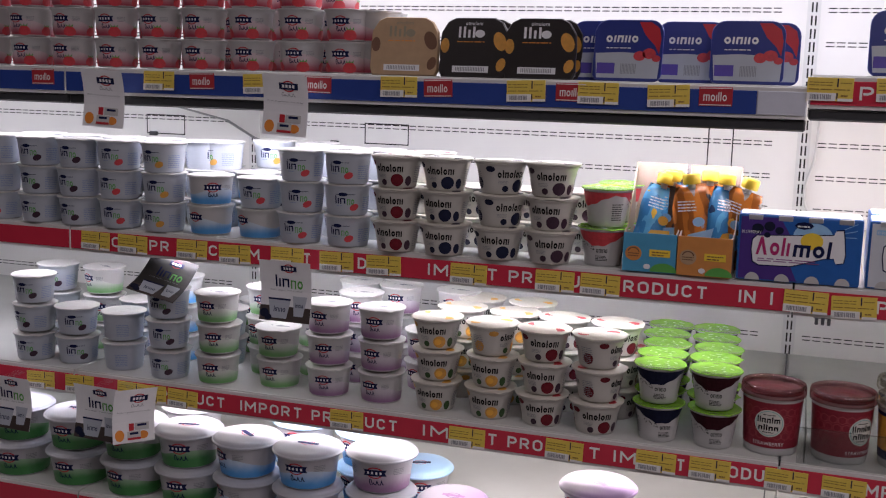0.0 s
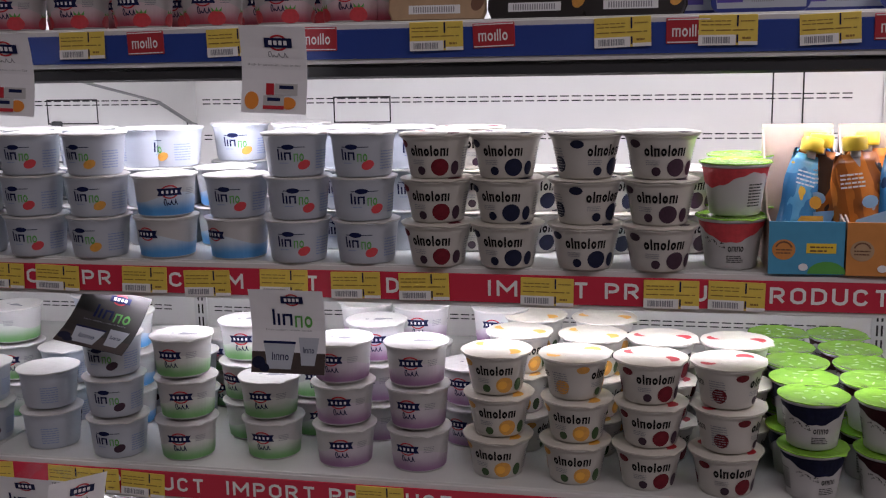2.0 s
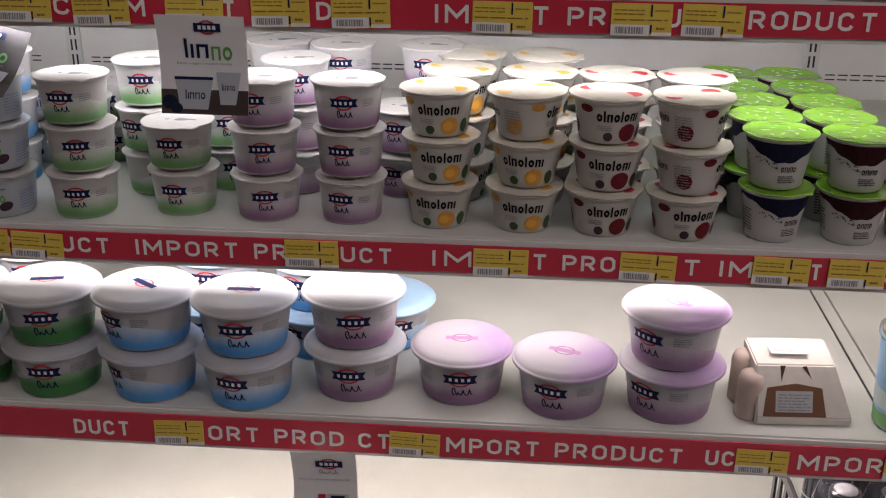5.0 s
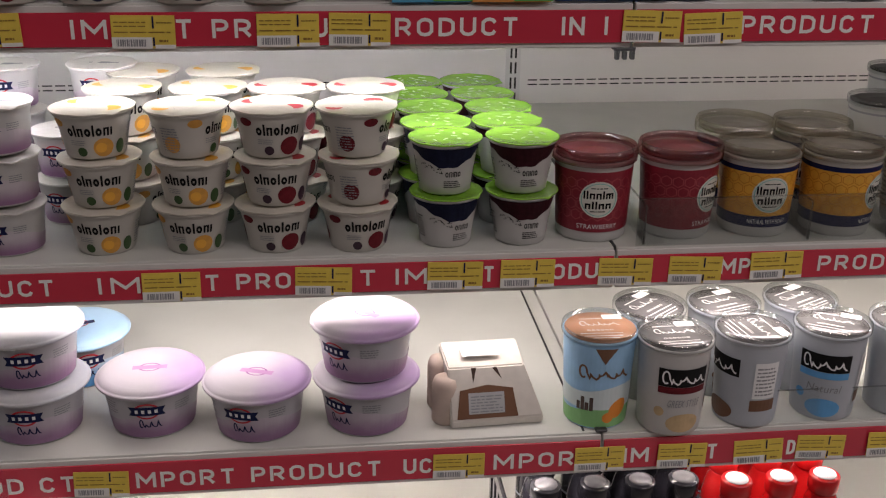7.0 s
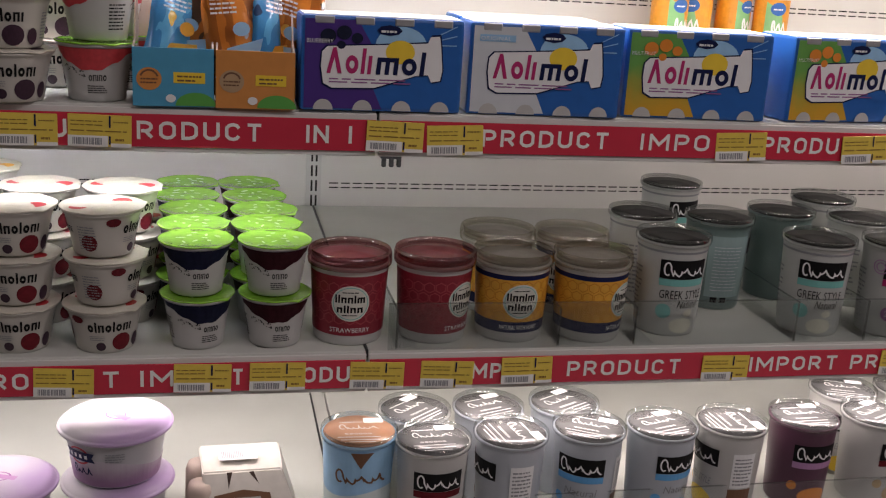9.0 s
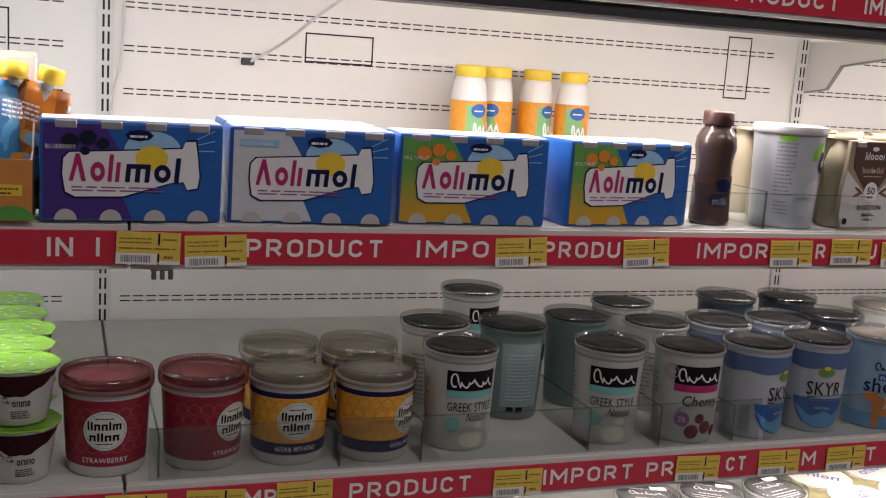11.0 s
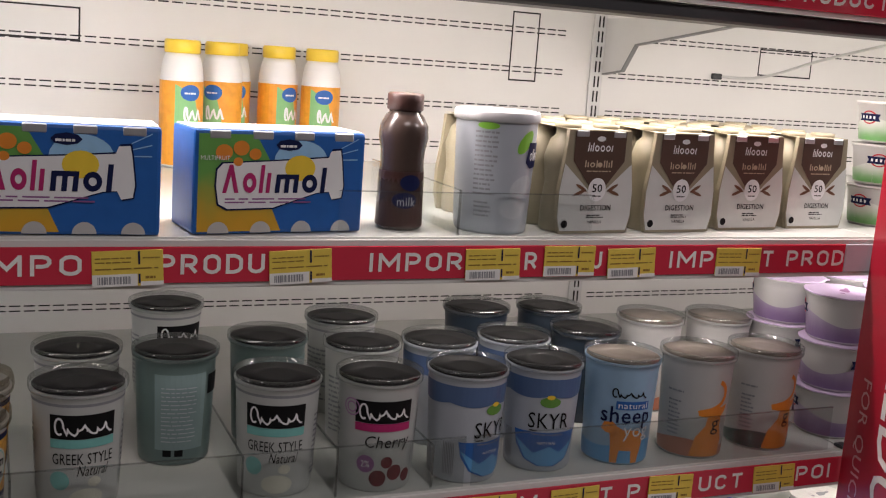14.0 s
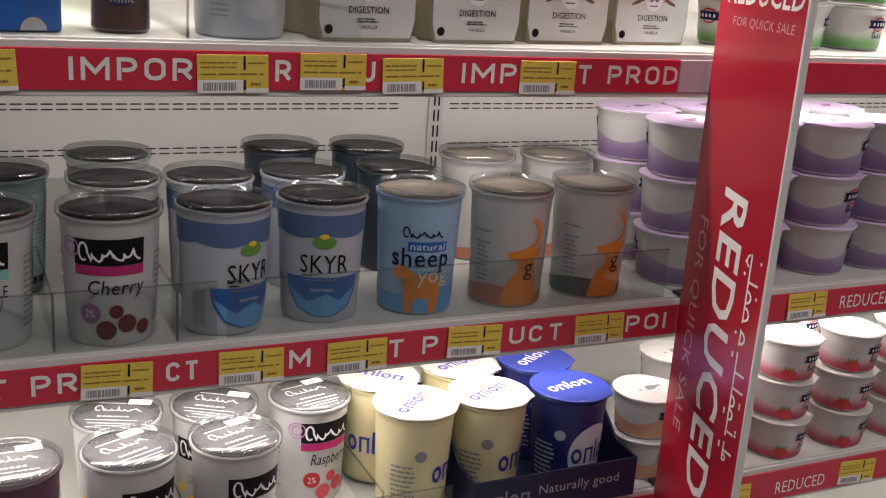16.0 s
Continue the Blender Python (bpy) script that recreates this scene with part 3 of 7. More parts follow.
def shelf(level, sec):
    a, b = SECTIONS[sec]
    z = LEVELS[level] + (0.018 if level == "R0" and sec >= 2 else 0)
    low = z - (0.058 if level == "R3" else 0.05)
    a, b = a + 0.0015, b - 0.0015
    blue = level == "R0" and sec < 2
    look_words = "white steel shelf with a %s price rail along its front" % ("blue" if blue else "red lettered")
    root = thing("shelf", look_words, "refrigerator shelf", "refrigerator shelves")
    bm = box_bm(a, b, -0.004, BACK - 0.008, z - 0.016, z, 0.0025)
    part("deck", bm, DECK_WHITE, root)
    part("front_lip", box_bm(a, b, -0.0075, -0.0045, low - 0.002, z - 0.0025, 0.0008, 1), STEEL_WHITE, root, "white moulded rail channel")
    end = -0.302 if blue and sec == 1 else (1.146 if level == "R1" and sec == 2 else b - 0.001)
    insert = part("rail_insert", box_bm(a + 0.001, end, -0.0105, -0.008, low + 0.004, z - 0.009, 0.0006, 1), RAIL_BLUE if blue else RAIL_RED, root, "glossy %s paper insert" % ("blue" if blue else "red"))
    if end < b - 0.01:
        part("rail_end_insert", box_bm(end + 0.001, b - 0.001, -0.0105, -0.008, low + 0.004, z - 0.009, 0.0006, 1), RAIL_BLANK, root, "pale blank paper insert")
    if level == "R0":
        part("lamp_housing", box_bm(a, b, 0.0, 0.06, low - 0.021, low - 0.002, 0.003, 1), DARK, root, "dark grey lamp housing under the rail")
    else:
        part("lamp_housing", box_bm(a, b, 0.02, 0.05, low + 0.012, z - 0.0165, 0.003, 1), STEEL_WHITE, root)
    tall = 0.0205 if level != "R3" else 0.0225
    for string, u0, u1 in RAIL_TEXT[level]:
        if a <= (u0 + u1) / 2 < b:
            if string == "REDUCED":
                decal("lettering", onto_front(text_bm(string, u0, low + 0.013, u1 - u0, 0.018), -0.0105, 0.0006), RAIL_LETTER, root, "white capital lettering")
                continue
            # one part for each word: widths follow the letters' own
            thick = 0.185 * tall
            spans = [0.15 if c == " " else STROKES[c][0] for c in string]
            total = sum(spans) + 0.42 * (len(string) - 1)
            unit = (u1 - u0 - thick) / total if total > 0 else 0
            at, k = u0, 0
            for word in string.split(" "):
                own = sum(spans[k:k + len(word)]) + 0.42 * (len(word) - 1)
                decal("lettering", onto_front(capitals(word, at, low + 0.0130, own * unit + thick, tall), -0.0105, 0.0006), RAIL_LETTER, root, "white capital lettering")
                k += len(word) + 1
                at += (own + 0.42 + 0.15 + 0.42) * unit
    return root


for level in LEVELS:
    for sec in range(4):
        shelf(level, sec)
# seam covers where shelf sections meet
for x, level in ((-0.225, "R3"), (1.2, "R2"), (1.2, "R3")):
    z = LEVELS[level]
    ob = link_mesh("shelf_clip", box_bm(x - 0.009, x + 0.007, -0.008, 0.008, z + 0.0004, z + 0.005, 0.0015, 1), DARK)
    tagged(ob, "small black plastic clip at a shelf joint", "shelf clip", "shelf clips")
# the gap line between neighbouring decks is a dark gasket
for level in ("R1", "R2", "R3"):
    x = -0.2485 if level == "R3" else -0.225
    ob = link_mesh("deck_gasket", box_bm(x - 0.0016, x + 0.0016, 0.0, BACK - 0.01, LEVELS[level] - 0.01, LEVELS[level] + 0.0005), DARK)
    tagged(ob, "thin dark joint between two shelf decks", "shelf joint", kind="structure")


# ---- rail logos on the blue rail ----
def logo_tag():
    root = thing("rail_logo_tag", "red rectangular logo sticker on the blue rail", "logo sticker", "rail logo stickers")
    part("sticker", box_bm(-0.026, 0.026, -0.0016, 0, -0.015, 0.015, 0.0006, 1), mat("logo_red", (0.42, 0.03, 0.04), 0.35), root)
    bm = bmesh.new()
    wordmark(bm, -0.019, -0.007, 0.038, 0.014, "moitto", 0.0)
    decal("wordmark", onto_front(bm, -0.0016), RAIL_LETTER, root, "white plain letter shapes")
    bm = bmesh.new()
    for v0, v1 in ((-0.0138, -0.0125), (0.0125, 0.0138)):
        rect(bm, -0.0245, v0, 0.0245, v1)
    decal("border", onto_front(bm, -0.0016), RAIL_LETTER, root)
    return root


for x in (-1.65, -1.295, -1.058, -0.831, -0.598, -0.365):
    place("logo", logo_tag, pose(x, -0.0107, 1.632, 0, jig.uniform(-2, 2), 0))


# ---- price tags ----
def price_tag():
    root = thing("price_tag", "yellow and white paper price tag clipped to the shelf rail", "price tag", "shelf price tags")
    part("paper", box_bm(-0.034, 0.034, -0.0014, 0, -0.019, 0.019, 0.0004, 1), TAG_YELLOW, root)
    bm = bmesh.new()
    rect(bm, -0.034, -0.019, 0.009, -0.006)
    rect(bm, 0.012, -0.019, 0.034, -0.0145)
    field = decal("white_field", onto_front(bm, -0.0014, 0.0003), TAG_WHITE, root, "white barcode field")
    bm = bmesh.new()
    u = -0.029
    rnd = random.Random(3)
    while u < 0.002:
        w = rnd.choice((0.0007, 0.0012, 0.0018))
        rect(bm, u, -0.0165, u + w, -0.0085)
        u += w + rnd.choice((0.0006, 0.0011))
    decal("barcode", onto_front(bm, -0.0014, 0.0006), INK_GREY, field, "dark barcode lines")
    bm = bmesh.new()
    rect(bm, 0.0098, 0.004, 0.0118, 0.018)
    rect(bm, 0.0098, -0.016, 0.0118, -0.006)
    decal("divider", onto_front(bm, -0.0014, 0.0006), NAVY, root, "dark blue divider bar")
    bm = bmesh.new()
    bars(bm, -0.031, -0.001, 0.06, 0.004, 1, 5, 0.6)
    bars(bm, -0.031, 0.006, 0.034, 0.009, 2, 6, 0.45)
    bars(bm, 0.0145, 0.010, 0.016, 0.005, 1, 7, 0.5)
    bars(bm, 0.0165, -0.0115, 0.013, 0.005, 1, 8, 0.9)
    decal("print", onto_front(bm, -0.0014, 0.0006), mat("tag_brown_print", (0.28, 0.16, 0.03), 0.5), root, "small unreadable print")
    for ob in root.children_recursive:
        ob.data.transform(Matrix.Diagonal((0.99, 1, 0.93, 1)))
    return root


TAGS = {
    "R0": (1.6305, [-1.387, -1.175, -0.903, -0.675, -0.553, -0.439, -0.195, -0.095, 0.30, 0.42, 0.86, 0.96]),
    "R1": (1.3125, [-1.537, -1.452, -1.32, -1.228, -1.118, -1.018, -0.926, -0.766, -0.612, -0.534, -0.205, -0.133, 0.235, 0.409, 0.631, 0.73, 0.815, 0.972, 1.62]),
    "R2": (1.0145, [-1.68, -1.585, -1.46, -1.415, -1.345, -0.994, -0.76, -0.582, -0.424, -0.335, -0.213, -0.124, -0.02, 0.256, 0.521, 0.654, 0.769, 0.909, 1.075, 1.40, 1.64]),
    "R3": (0.7475, [-1.186, -0.867, -0.415, -0.228, -0.116, -0.010, 0.077, 0.176, 0.36, 0.52, 0.78, 1.32, 1.55]),
}
for level, (z, xs) in TAGS.items():
    for x in xs:
        place("tag", price_tag, pose(x, -0.0112 - jig.uniform(0, 0.0015), z + (0.018 if level == "R0" and x > -0.22 else 0) + jig.uniform(-0.002, 0.002), jig.uniform(-4, 0), jig.uniform(-2.5, 2.5), jig.uniform(-2, 2)))


# ---- cups and tubs ----
def waved(bm, ref, low, mid, amp, phase):
    """A print that wraps the whole body, with a swelling upper edge."""
    n = 48
    half = math.pi * ref
    pts = [(-half + 2 * half * k / n, mid + amp * math.sin(2 * math.pi * k / n * 2 + phase)) for k in range(n + 1)]
    for (u0, v0), (u1, v1) in zip(pts, pts[1:]):
        poly(bm, [(u0, low), (u1, low), (u1, v1), (u0, v0)])


def emblem(root, profile, cu, cv, w, off=0.0011):
    """A dark blue banner with red arcs above and below it."""
    h = w * 0.32
    bm = bmesh.new()
    for s, a0 in ((1, 0.35), (-1, 0.35 + math.pi)):
        band(bm, cu, cv, w * 0.29, w * 0.36, a0, a0 + math.pi - 0.7, 10, 0.82)
    decal("emblem_arc", wrap(bm, profile, off), RED, root, "red arcs of the emblem")
    bm = bmesh.new()
    poly(bm, [(cu - w / 2, cv - h / 2), (cu - w * 0.42, cv), (cu - w / 2, cv + h / 2), (cu + w / 2, cv + h / 2), (cu + w * 0.42, cv), (cu + w / 2, cv - h / 2)])
    banner = decal("emblem", wrap(bm, profile, off + 0.0003), NAVY, root, "dark blue emblem banner")
    bm = bmesh.new()
    for k in range(4):
        rect(bm, cu - w * 0.32 + k * w * 0.175, cv - h * 0.2, cu - w * 0.32 + k * w * 0.175 + w * 0.085, cv + h * 0.2)
    decal("emblem_mark", wrap(bm, profile, off + 0.0006), PAPER, banner)


def lid_on(root, r, z, material, name="lid", rise=0.0, thick=0.0022, label="", emboss=None):
    prof = [(r * 0.93, z - thick), (r, z - thick * 0.8), (r * 1.01, z - thick * 0.2), (r * 0.985, z), (r * 0.93, z - 0.0006), (r * 0.9, z - 0.0004 + rise), (r * 0.4, z + rise * 1.2)]
    bm = lathe_bm(prof, 48)
    for v in bm.verts:
        a, reach = math.atan2(v.co.y, v.co.x), math.hypot(v.co.x, v.co.y)
        if reach > r * 0.95:
            grow = 1 + 0.005 * math.sin(7 * a + 1.0) * math.sin(3 * a) + 0.10 * max(0.0, 1 - abs(((a + 0.9) + math.pi) % (2 * math.pi) - math.pi) / 0.2)
            v.co.x *= grow
            v.co.y *= grow
            v.co.z += 0.00025 * math.sin(9 * a) - 0.0006 * (grow > 1.03)
        elif reach > r * 0.3:
            v.co.z += 0.0003 * math.sin(4 * a + reach * 300)
    return part(name, bm, material, root, label)


CUP_PROF = [(0.0350, 0.0), (0.0368, 0.0022), (0.0382, 0.012), (0.0412, 0.043), (0.0425, 0.0505), (0.0445, 0.0525), (0.0452, 0.0545)]
CUP_WALL = [(0.0366, 0.0), (0.0368, 0.0022), (0.0425, 0.0505)]
CHO_PROF = [(0.0318, 0.0), (0.0338, 0.002), (0.0352, 0.010), (0.0385, 0.030), (0.0425, 0.046), (0.0442, 0.0500), (0.0468, 0.0515), (0.0475, 0.0535)]
CHO_WALL = [(0.0338, 0.002), (0.0352, 0.010), (0.0385, 0.030), (0.0425, 0.046), (0.0440, 0.0495)]


BLUE_GREY = mat("blue_grey_print", (0.25, 0.32, 0.5), 0.5)


def strained_cup(tint, deep, lid, words):
    def build():
        root = thing("yogurt_cup", "white yogurt cup with %s wave print and foil lid" % words, "yogurt cup", "%s yogurt cups" % words)
        part("body", lathe_bm(CUP_PROF, 32), CUP, root)
        bm = bmesh.new()
        waved(bm, 0.0386, 0.0028, 0.027, 0.007, 0.9)
        decal("wave_print", wrap(bm, CUP_WALL, 0.0004), tint, root, "soft %s wave print" % words)
        for c in (0.0, 0.128):
            emblem(root, CUP_WALL, c, 0.035, 0.032)
        bm = bmesh.new()
        scrawl(bm, -0.008, 0.0165, 0.018, 0.0095, 3, 0.0012)
        decal("script", wrap(bm, CUP_WALL, 0.0011), NAVY, root, "dark script shapes")
        bm = bmesh.new()
        bars(bm, 0.022, 0.030, 0.014, 0.010, 4, 9)
        decal("small_print", wrap(bm, CUP_WALL, 0.0011), INK_GREY, root)
        if deep is POMEGRANATE:
            for du, dv, r in ((0.017, 0.012, 0.0095), (-0.034, 0.012, 0.009), (0.062, 0.012, 0.009)):
                add(root, CUP_WALL, "fruit_print", lambda b: poly(b, [(du + r * 1.25 * math.cos(a) * (1 - 0.25 * math.sin(a)), dv - 0.001 + r * 1.05 * math.sin(a)) for a in (k * math.pi / 8 for k in range(16))]), BERRY, 0.0012, "printed strawberry")
                add(root, CUP_WALL, "leaf_print", lambda b: [poly(b, [(du - 0.002 + 0.004 * k, dv + r * 0.75), (du + 0.002 + 0.004 * k, dv + r * 0.75), (du + 0.007 * k, dv + r * 1.35)]) for k in (-1, 0, 1)], GREEN, 0.0015, "green leaves")
        ob = lid_on(root, 0.0457, 0.0566, lid, rise=-0.0002, label="foil lid with a small emblem")
        bm = bmesh.new()
        oval(bm, 0.004, 0.0, 0.011, 0.006)
        rect(bm, -0.016, -0.0025, 0.024, 0.0025)
        decal("lid_print_glint", onto_top(bm, 0.0566, -0.0002), PURPLE_DEEP if lid is LILAC else INK_GREY, ob)
        return root
    return build


def fruit_cup(fruit, words):
    """White cup with a two-colour wordmark, a fruit and a block of small print."""
    def build():
        root = thing("yogurt_cup", "white yogurt cup with green-navy lettering and %s print" % words, "yogurt cup", "white fruit yogurt cups")
        part("body", lathe_bm(CUP_PROF, 32), CUP_GREY, root)
        bm = bmesh.new()
        wordmark(bm, -0.019, 0.0225, 0.020, 0.0145, "tin")
        decal("wordmark", wrap(bm, CUP_WALL, 0.0007), NAVY, root, "navy plain letter shapes")
        bm = bmesh.new()
        wordmark(bm, 0.002, 0.0205, 0.014, 0.0145, "no")
        decal("green_wordmark", wrap(bm, CUP_WALL, 0.0007), GREEN, root, "green plain shapes")
        bm = bmesh.new()
        oval(bm, 0.015, 0.016, 0.0085, 0.006, tilt=0.4)
        decal("fruit_print", wrap(bm, CUP_WALL, 0.0007), fruit, root, "printed %s" % words)
        bm = bmesh.new()
        oval(bm, -0.005, 0.0395, 0.008, 0.0035)
        rect(bm, -0.018, 0.0388, 0.016, 0.0398)
        decal("small_emblem", wrap(bm, CUP_WALL, 0.0007), NAVY, root)
        bm = bmesh.new()
        for c in (0.045, -0.075, 0.1):
            bars(bm, c - 0.013, 0.010, 0.024, 0.026, 7, 21)
        bars(bm, -0.017, 0.018, 0.012, 0.003, 1, 3)
        decal("small_print", wrap(bm, CUP_WALL, 0.0007), BLUE_GREY, root, "blue-grey blocks of small print")
        lid_on(root, 0.0457, 0.0566, FOIL, rise=-0.0002)
        return root
    return build


def flared_cup(fruit, second, words, lid_fruit):
    def build():
        root = thing("yogurt_cup", "flared white yogurt cup with black lettering and %s print" % words, "yogurt cup", "flared white yogurt cups")
        part("body", lathe_bm(CHO_PROF, 32), CUP_CREAM, root)
        bm = bmesh.new()
        wordmark(bm, -0.022, 0.0285, 0.052, 0.0140, "otnotoni", 0.0, 0.28)
        wordmark(bm, -0.117, 0.0285, 0.034, 0.0105, "otnotoni")
        decal("wordmark", wrap(bm, CHO_WALL, 0.0007), INK, root, "heavy black plain letter shapes")
        bm = bmesh.new()
        bars(bm, -0.021, 0.018, 0.018, 0.007, 3, 4)
        bars(bm, 0.052, 0.010, 0.030, 0.030, 9, 14)
        bars(bm, -0.075, 0.010, 0.022, 0.030, 9, 15)
        decal("small_print", wrap(bm, CHO_WALL, 0.0007), INK_GREY, root, "grey lines of small print")
        for u, v, ru, rv in ((0.018, 0.0145, 0.0122, 0.0112), (-0.034, 0.0435, 0.008, 0.0052), (-0.062, 0.018, 0.010, 0.010)):
            add(root, CHO_WALL, "fruit_print", lambda b: oval(b, u, v, ru, rv), fruit, 0.0007, "printed %s" % words)
        for u, v, ru, rv in ((-0.008, 0.010, 0.0060, 0.0056), (0.040, 0.013, 0.0065, 0.009)):
            add(root, CHO_WALL, "second_fruit_print", lambda b: oval(b, u, v, ru, rv), second, 0.0009)
        if fruit is PEACH:
            add(root, CHO_WALL, "fruit_heart", lambda b: oval(b, 0.015, 0.0145, 0.0065, 0.006), AMBER, 0.0011)
        lid = lid_on(root, 0.0482, 0.0560, FOIL_CREAM, rise=0.0004, label="white foil lid with fruit print")
        bm = bmesh.new()
        oval(bm, 0.019, -0.014, 0.017, 0.013)
        oval(bm, -0.022, 0.020, 0.011, 0.010)
        decal("lid_fruit_print", onto_top(bm, 0.0560, 0.0002), lid_fruit, lid)
        bm = bmesh.new()
        wordmark(bm, -0.024, -0.002, 0.026, 0.007, "otnotoni")
        decal("lid_wordmark", onto_top(bm, 0.0560, 0.0002), INK_GREY, lid)
        return root
    return build


LIME_PROF = [(0.0290, 0.0), (0.0312, 0.002), (0.0322, 0.012), (0.0392, 0.056), (0.0405, 0.060), (0.0432, 0.0612), (0.0438, 0.0632)]
LIME_WALL = [(0.0312, 0.002), (0.0322, 0.012), (0.0392, 0.056), (0.0402, 0.0595)]


PALE_LIME = mat("pale_lime_glint", (0.44, 0.68, 0.26), 0.3)


def lime_cup(dark, words, lid=None):
    def build():
        root = thing("yogurt_cup", "white yogurt cup with %s sweep and lime green foil lid" % words, "yogurt cup", "lime-lidded yogurt cups")
        part("body", lathe_bm(LIME_PROF, 32), CUP, root)
        bm = bmesh.new()
        ref = sum(r for r, z in LIME_WALL) / 4
        n, half = 40, math.pi * ref
        for k in range(n):
            u0, u1 = -half + 2 * half * k / n, -half + 2 * half * (k + 1) / n
            v0, v1 = (0.0445 - 0.0095 * math.cos(2 * (u / ref) - 0.25) + 0.0013 * math.sin(11 * u / ref) for u in (u0, u1))
            poly(bm, [(u0, v0), (u1, v1), (u1, 0.0592), (u0, 0.0592)])
        decal("dark_sweep", wrap(bm, LIME_WALL, 0.0005), dark, root, "%s sweep of printed berries" % words)
        bm = bmesh.new()
        wordmark(bm, 0.002, 0.0235, 0.020, 0.0095, "onino")
        bars(bm, 0.0, 0.010, 0.022, 0.010, 4, 5)
        rnd = random.Random(4)
        for k in range(26):
            u = -0.03 + 0.03 * rnd.random()
            oval(bm, u, 0.0345 + 0.3 * max(0, abs(u - 0.004) - 0.008) - 0.007 * rnd.random(), 0.0008, 0.0008, 6)
        bars(bm, -0.06, 0.012, 0.02, 0.03, 8, 6)
        bars(bm, 0.055, 0.012, 0.02, 0.03, 8, 6)
        decal("wordmark", wrap(bm, LIME_WALL, 0.0007), INK, root, "black plain letter shapes and dots")
        cover = lid_on(root, 0.0447, 0.0655, LIME if lid is None else lid, rise=-0.0008, label="glossy lime green foil lid")
        # pale ovals stand in for soft highlights on the shiny lid
        bm = bmesh.new()
        for k in range(9):
            oval(bm, 0.027 * math.cos(2.4 * k) * (0.4 + 0.07 * k), 0.027 * math.sin(2.4 * k) * (0.4 + 0.07 * k), rnd.uniform(0.003, 0.007), rnd.uniform(0.0014, 0.003), 8, tilt=rnd.uniform(0, 3))
        decal("lid_print_glint", onto_top(bm, 0.0655, 0.0001), PALE_LIME, cover, "pale ovals painted as highlights on the lid")
        return root
    return build


TUB_PROF = [(0.0500, 0.0), (0.0528, 0.003), (0.0545, 0.015), (0.0612, 0.066), (0.0628, 0.070), (0.0662, 0.0715), (0.0668, 0.0745)]
TUB_WALL = [(0.0528, 0.003), (0.0545, 0.015), (0.0612, 0.066), (0.0625, 0.0695)]


def big_tub(tint, deep, lid, words):
    def build():
        root = thing("yogurt_tub", "large round white yogurt tub with %s print and snap lid" % words, "yogurt tub", "large %s yogurt tubs" % words)
        part("body", lathe_bm(TUB_PROF, 36), CUP_SOFT, root)
        bm = bmesh.new()
        waved(bm, 0.0578, 0.0035, 0.036, 0.009, 0.7)
        decal("wave_print", wrap(bm, TUB_WALL, 0.0005), tint, root, "soft %s wave print" % words)
        for c in (0.0, 0.17):
            emblem(root, TUB_WALL, c, 0.049, 0.045)
        bm = bmesh.new()
        scrawl(bm, -0.011, 0.021, 0.028, 0.014, 3, 0.0017)
        decal("script", wrap(bm, TUB_WALL, 0.0012), NAVY, root, "dark script shapes")
        bm = bmesh.new()
        bars(bm, 0.035, 0.044, 0.022, 0.015, 4, 9)
        bars(bm, -0.062, 0.040, 0.022, 0.022, 5, 19)
        decal("small_print", wrap(bm, TUB_WALL, 0.0012), INK_GREY, root)
        prof = [(0.0655, 0.0712), (0.0694, 0.0715), (0.0706, 0.0728), (0.0707, 0.0752), (0.0698, 0.0768), (0.0684, 0.0766), (0.0672, 0.0784), (0.0655, 0.0808), (0.0620, 0.0832), (0.0570, 0.0845), (0.0400, 0.0850), (0.02, 0.0850)]
        cover = part("snap_lid", lathe_bm(prof, 44), lid, root, "translucent snap-on plastic lid", True)
        bm = bmesh.new()
        band(bm, 0, 0, 0.012, 0.0145, 0.4, 2.7, 10, 0.8)
        band(bm, 0, 0, 0.012, 0.0145, 3.5, 5.9, 10, 0.8)
        decal("lid_arcs", onto_top(bm, 0.0850, 0.0003), RED if deep is not PURPLE_DEEP else PURPLE_DEEP, cover)
        bm = bmesh.new()
        rect(bm, -0.022, -0.005, 0.022, 0.005)
        decal("lid_banner", onto_top(bm, 0.0850, 0.0003), PURPLE if deep is PURPLE_DEEP else NAVY, cover)
        for ob in root.children_recursive:
            ob.data.transform(Matrix.Diagonal((1, 1, 0.9, 1)))
        return root
    return build


# tall pots
SEAL_SCRIPT = mat("seal_script", (0.62, 0.62, 0.62), 0.45)
POT_PROF = [(0.0395, 0.0), (0.0412, 0.0025), (0.0420, 0.012), (0.0468, 0.116), (0.0475, 0.121), (0.0490, 0.1225), (0.0492, 0.126)]
POT_WALL = [(0.0412, 0.0025), (0.0420, 0.012), (0.0468, 0.116), (0.0474, 0.1205)]
POT_REF = sum(r for r, z in POT_WALL) / 4


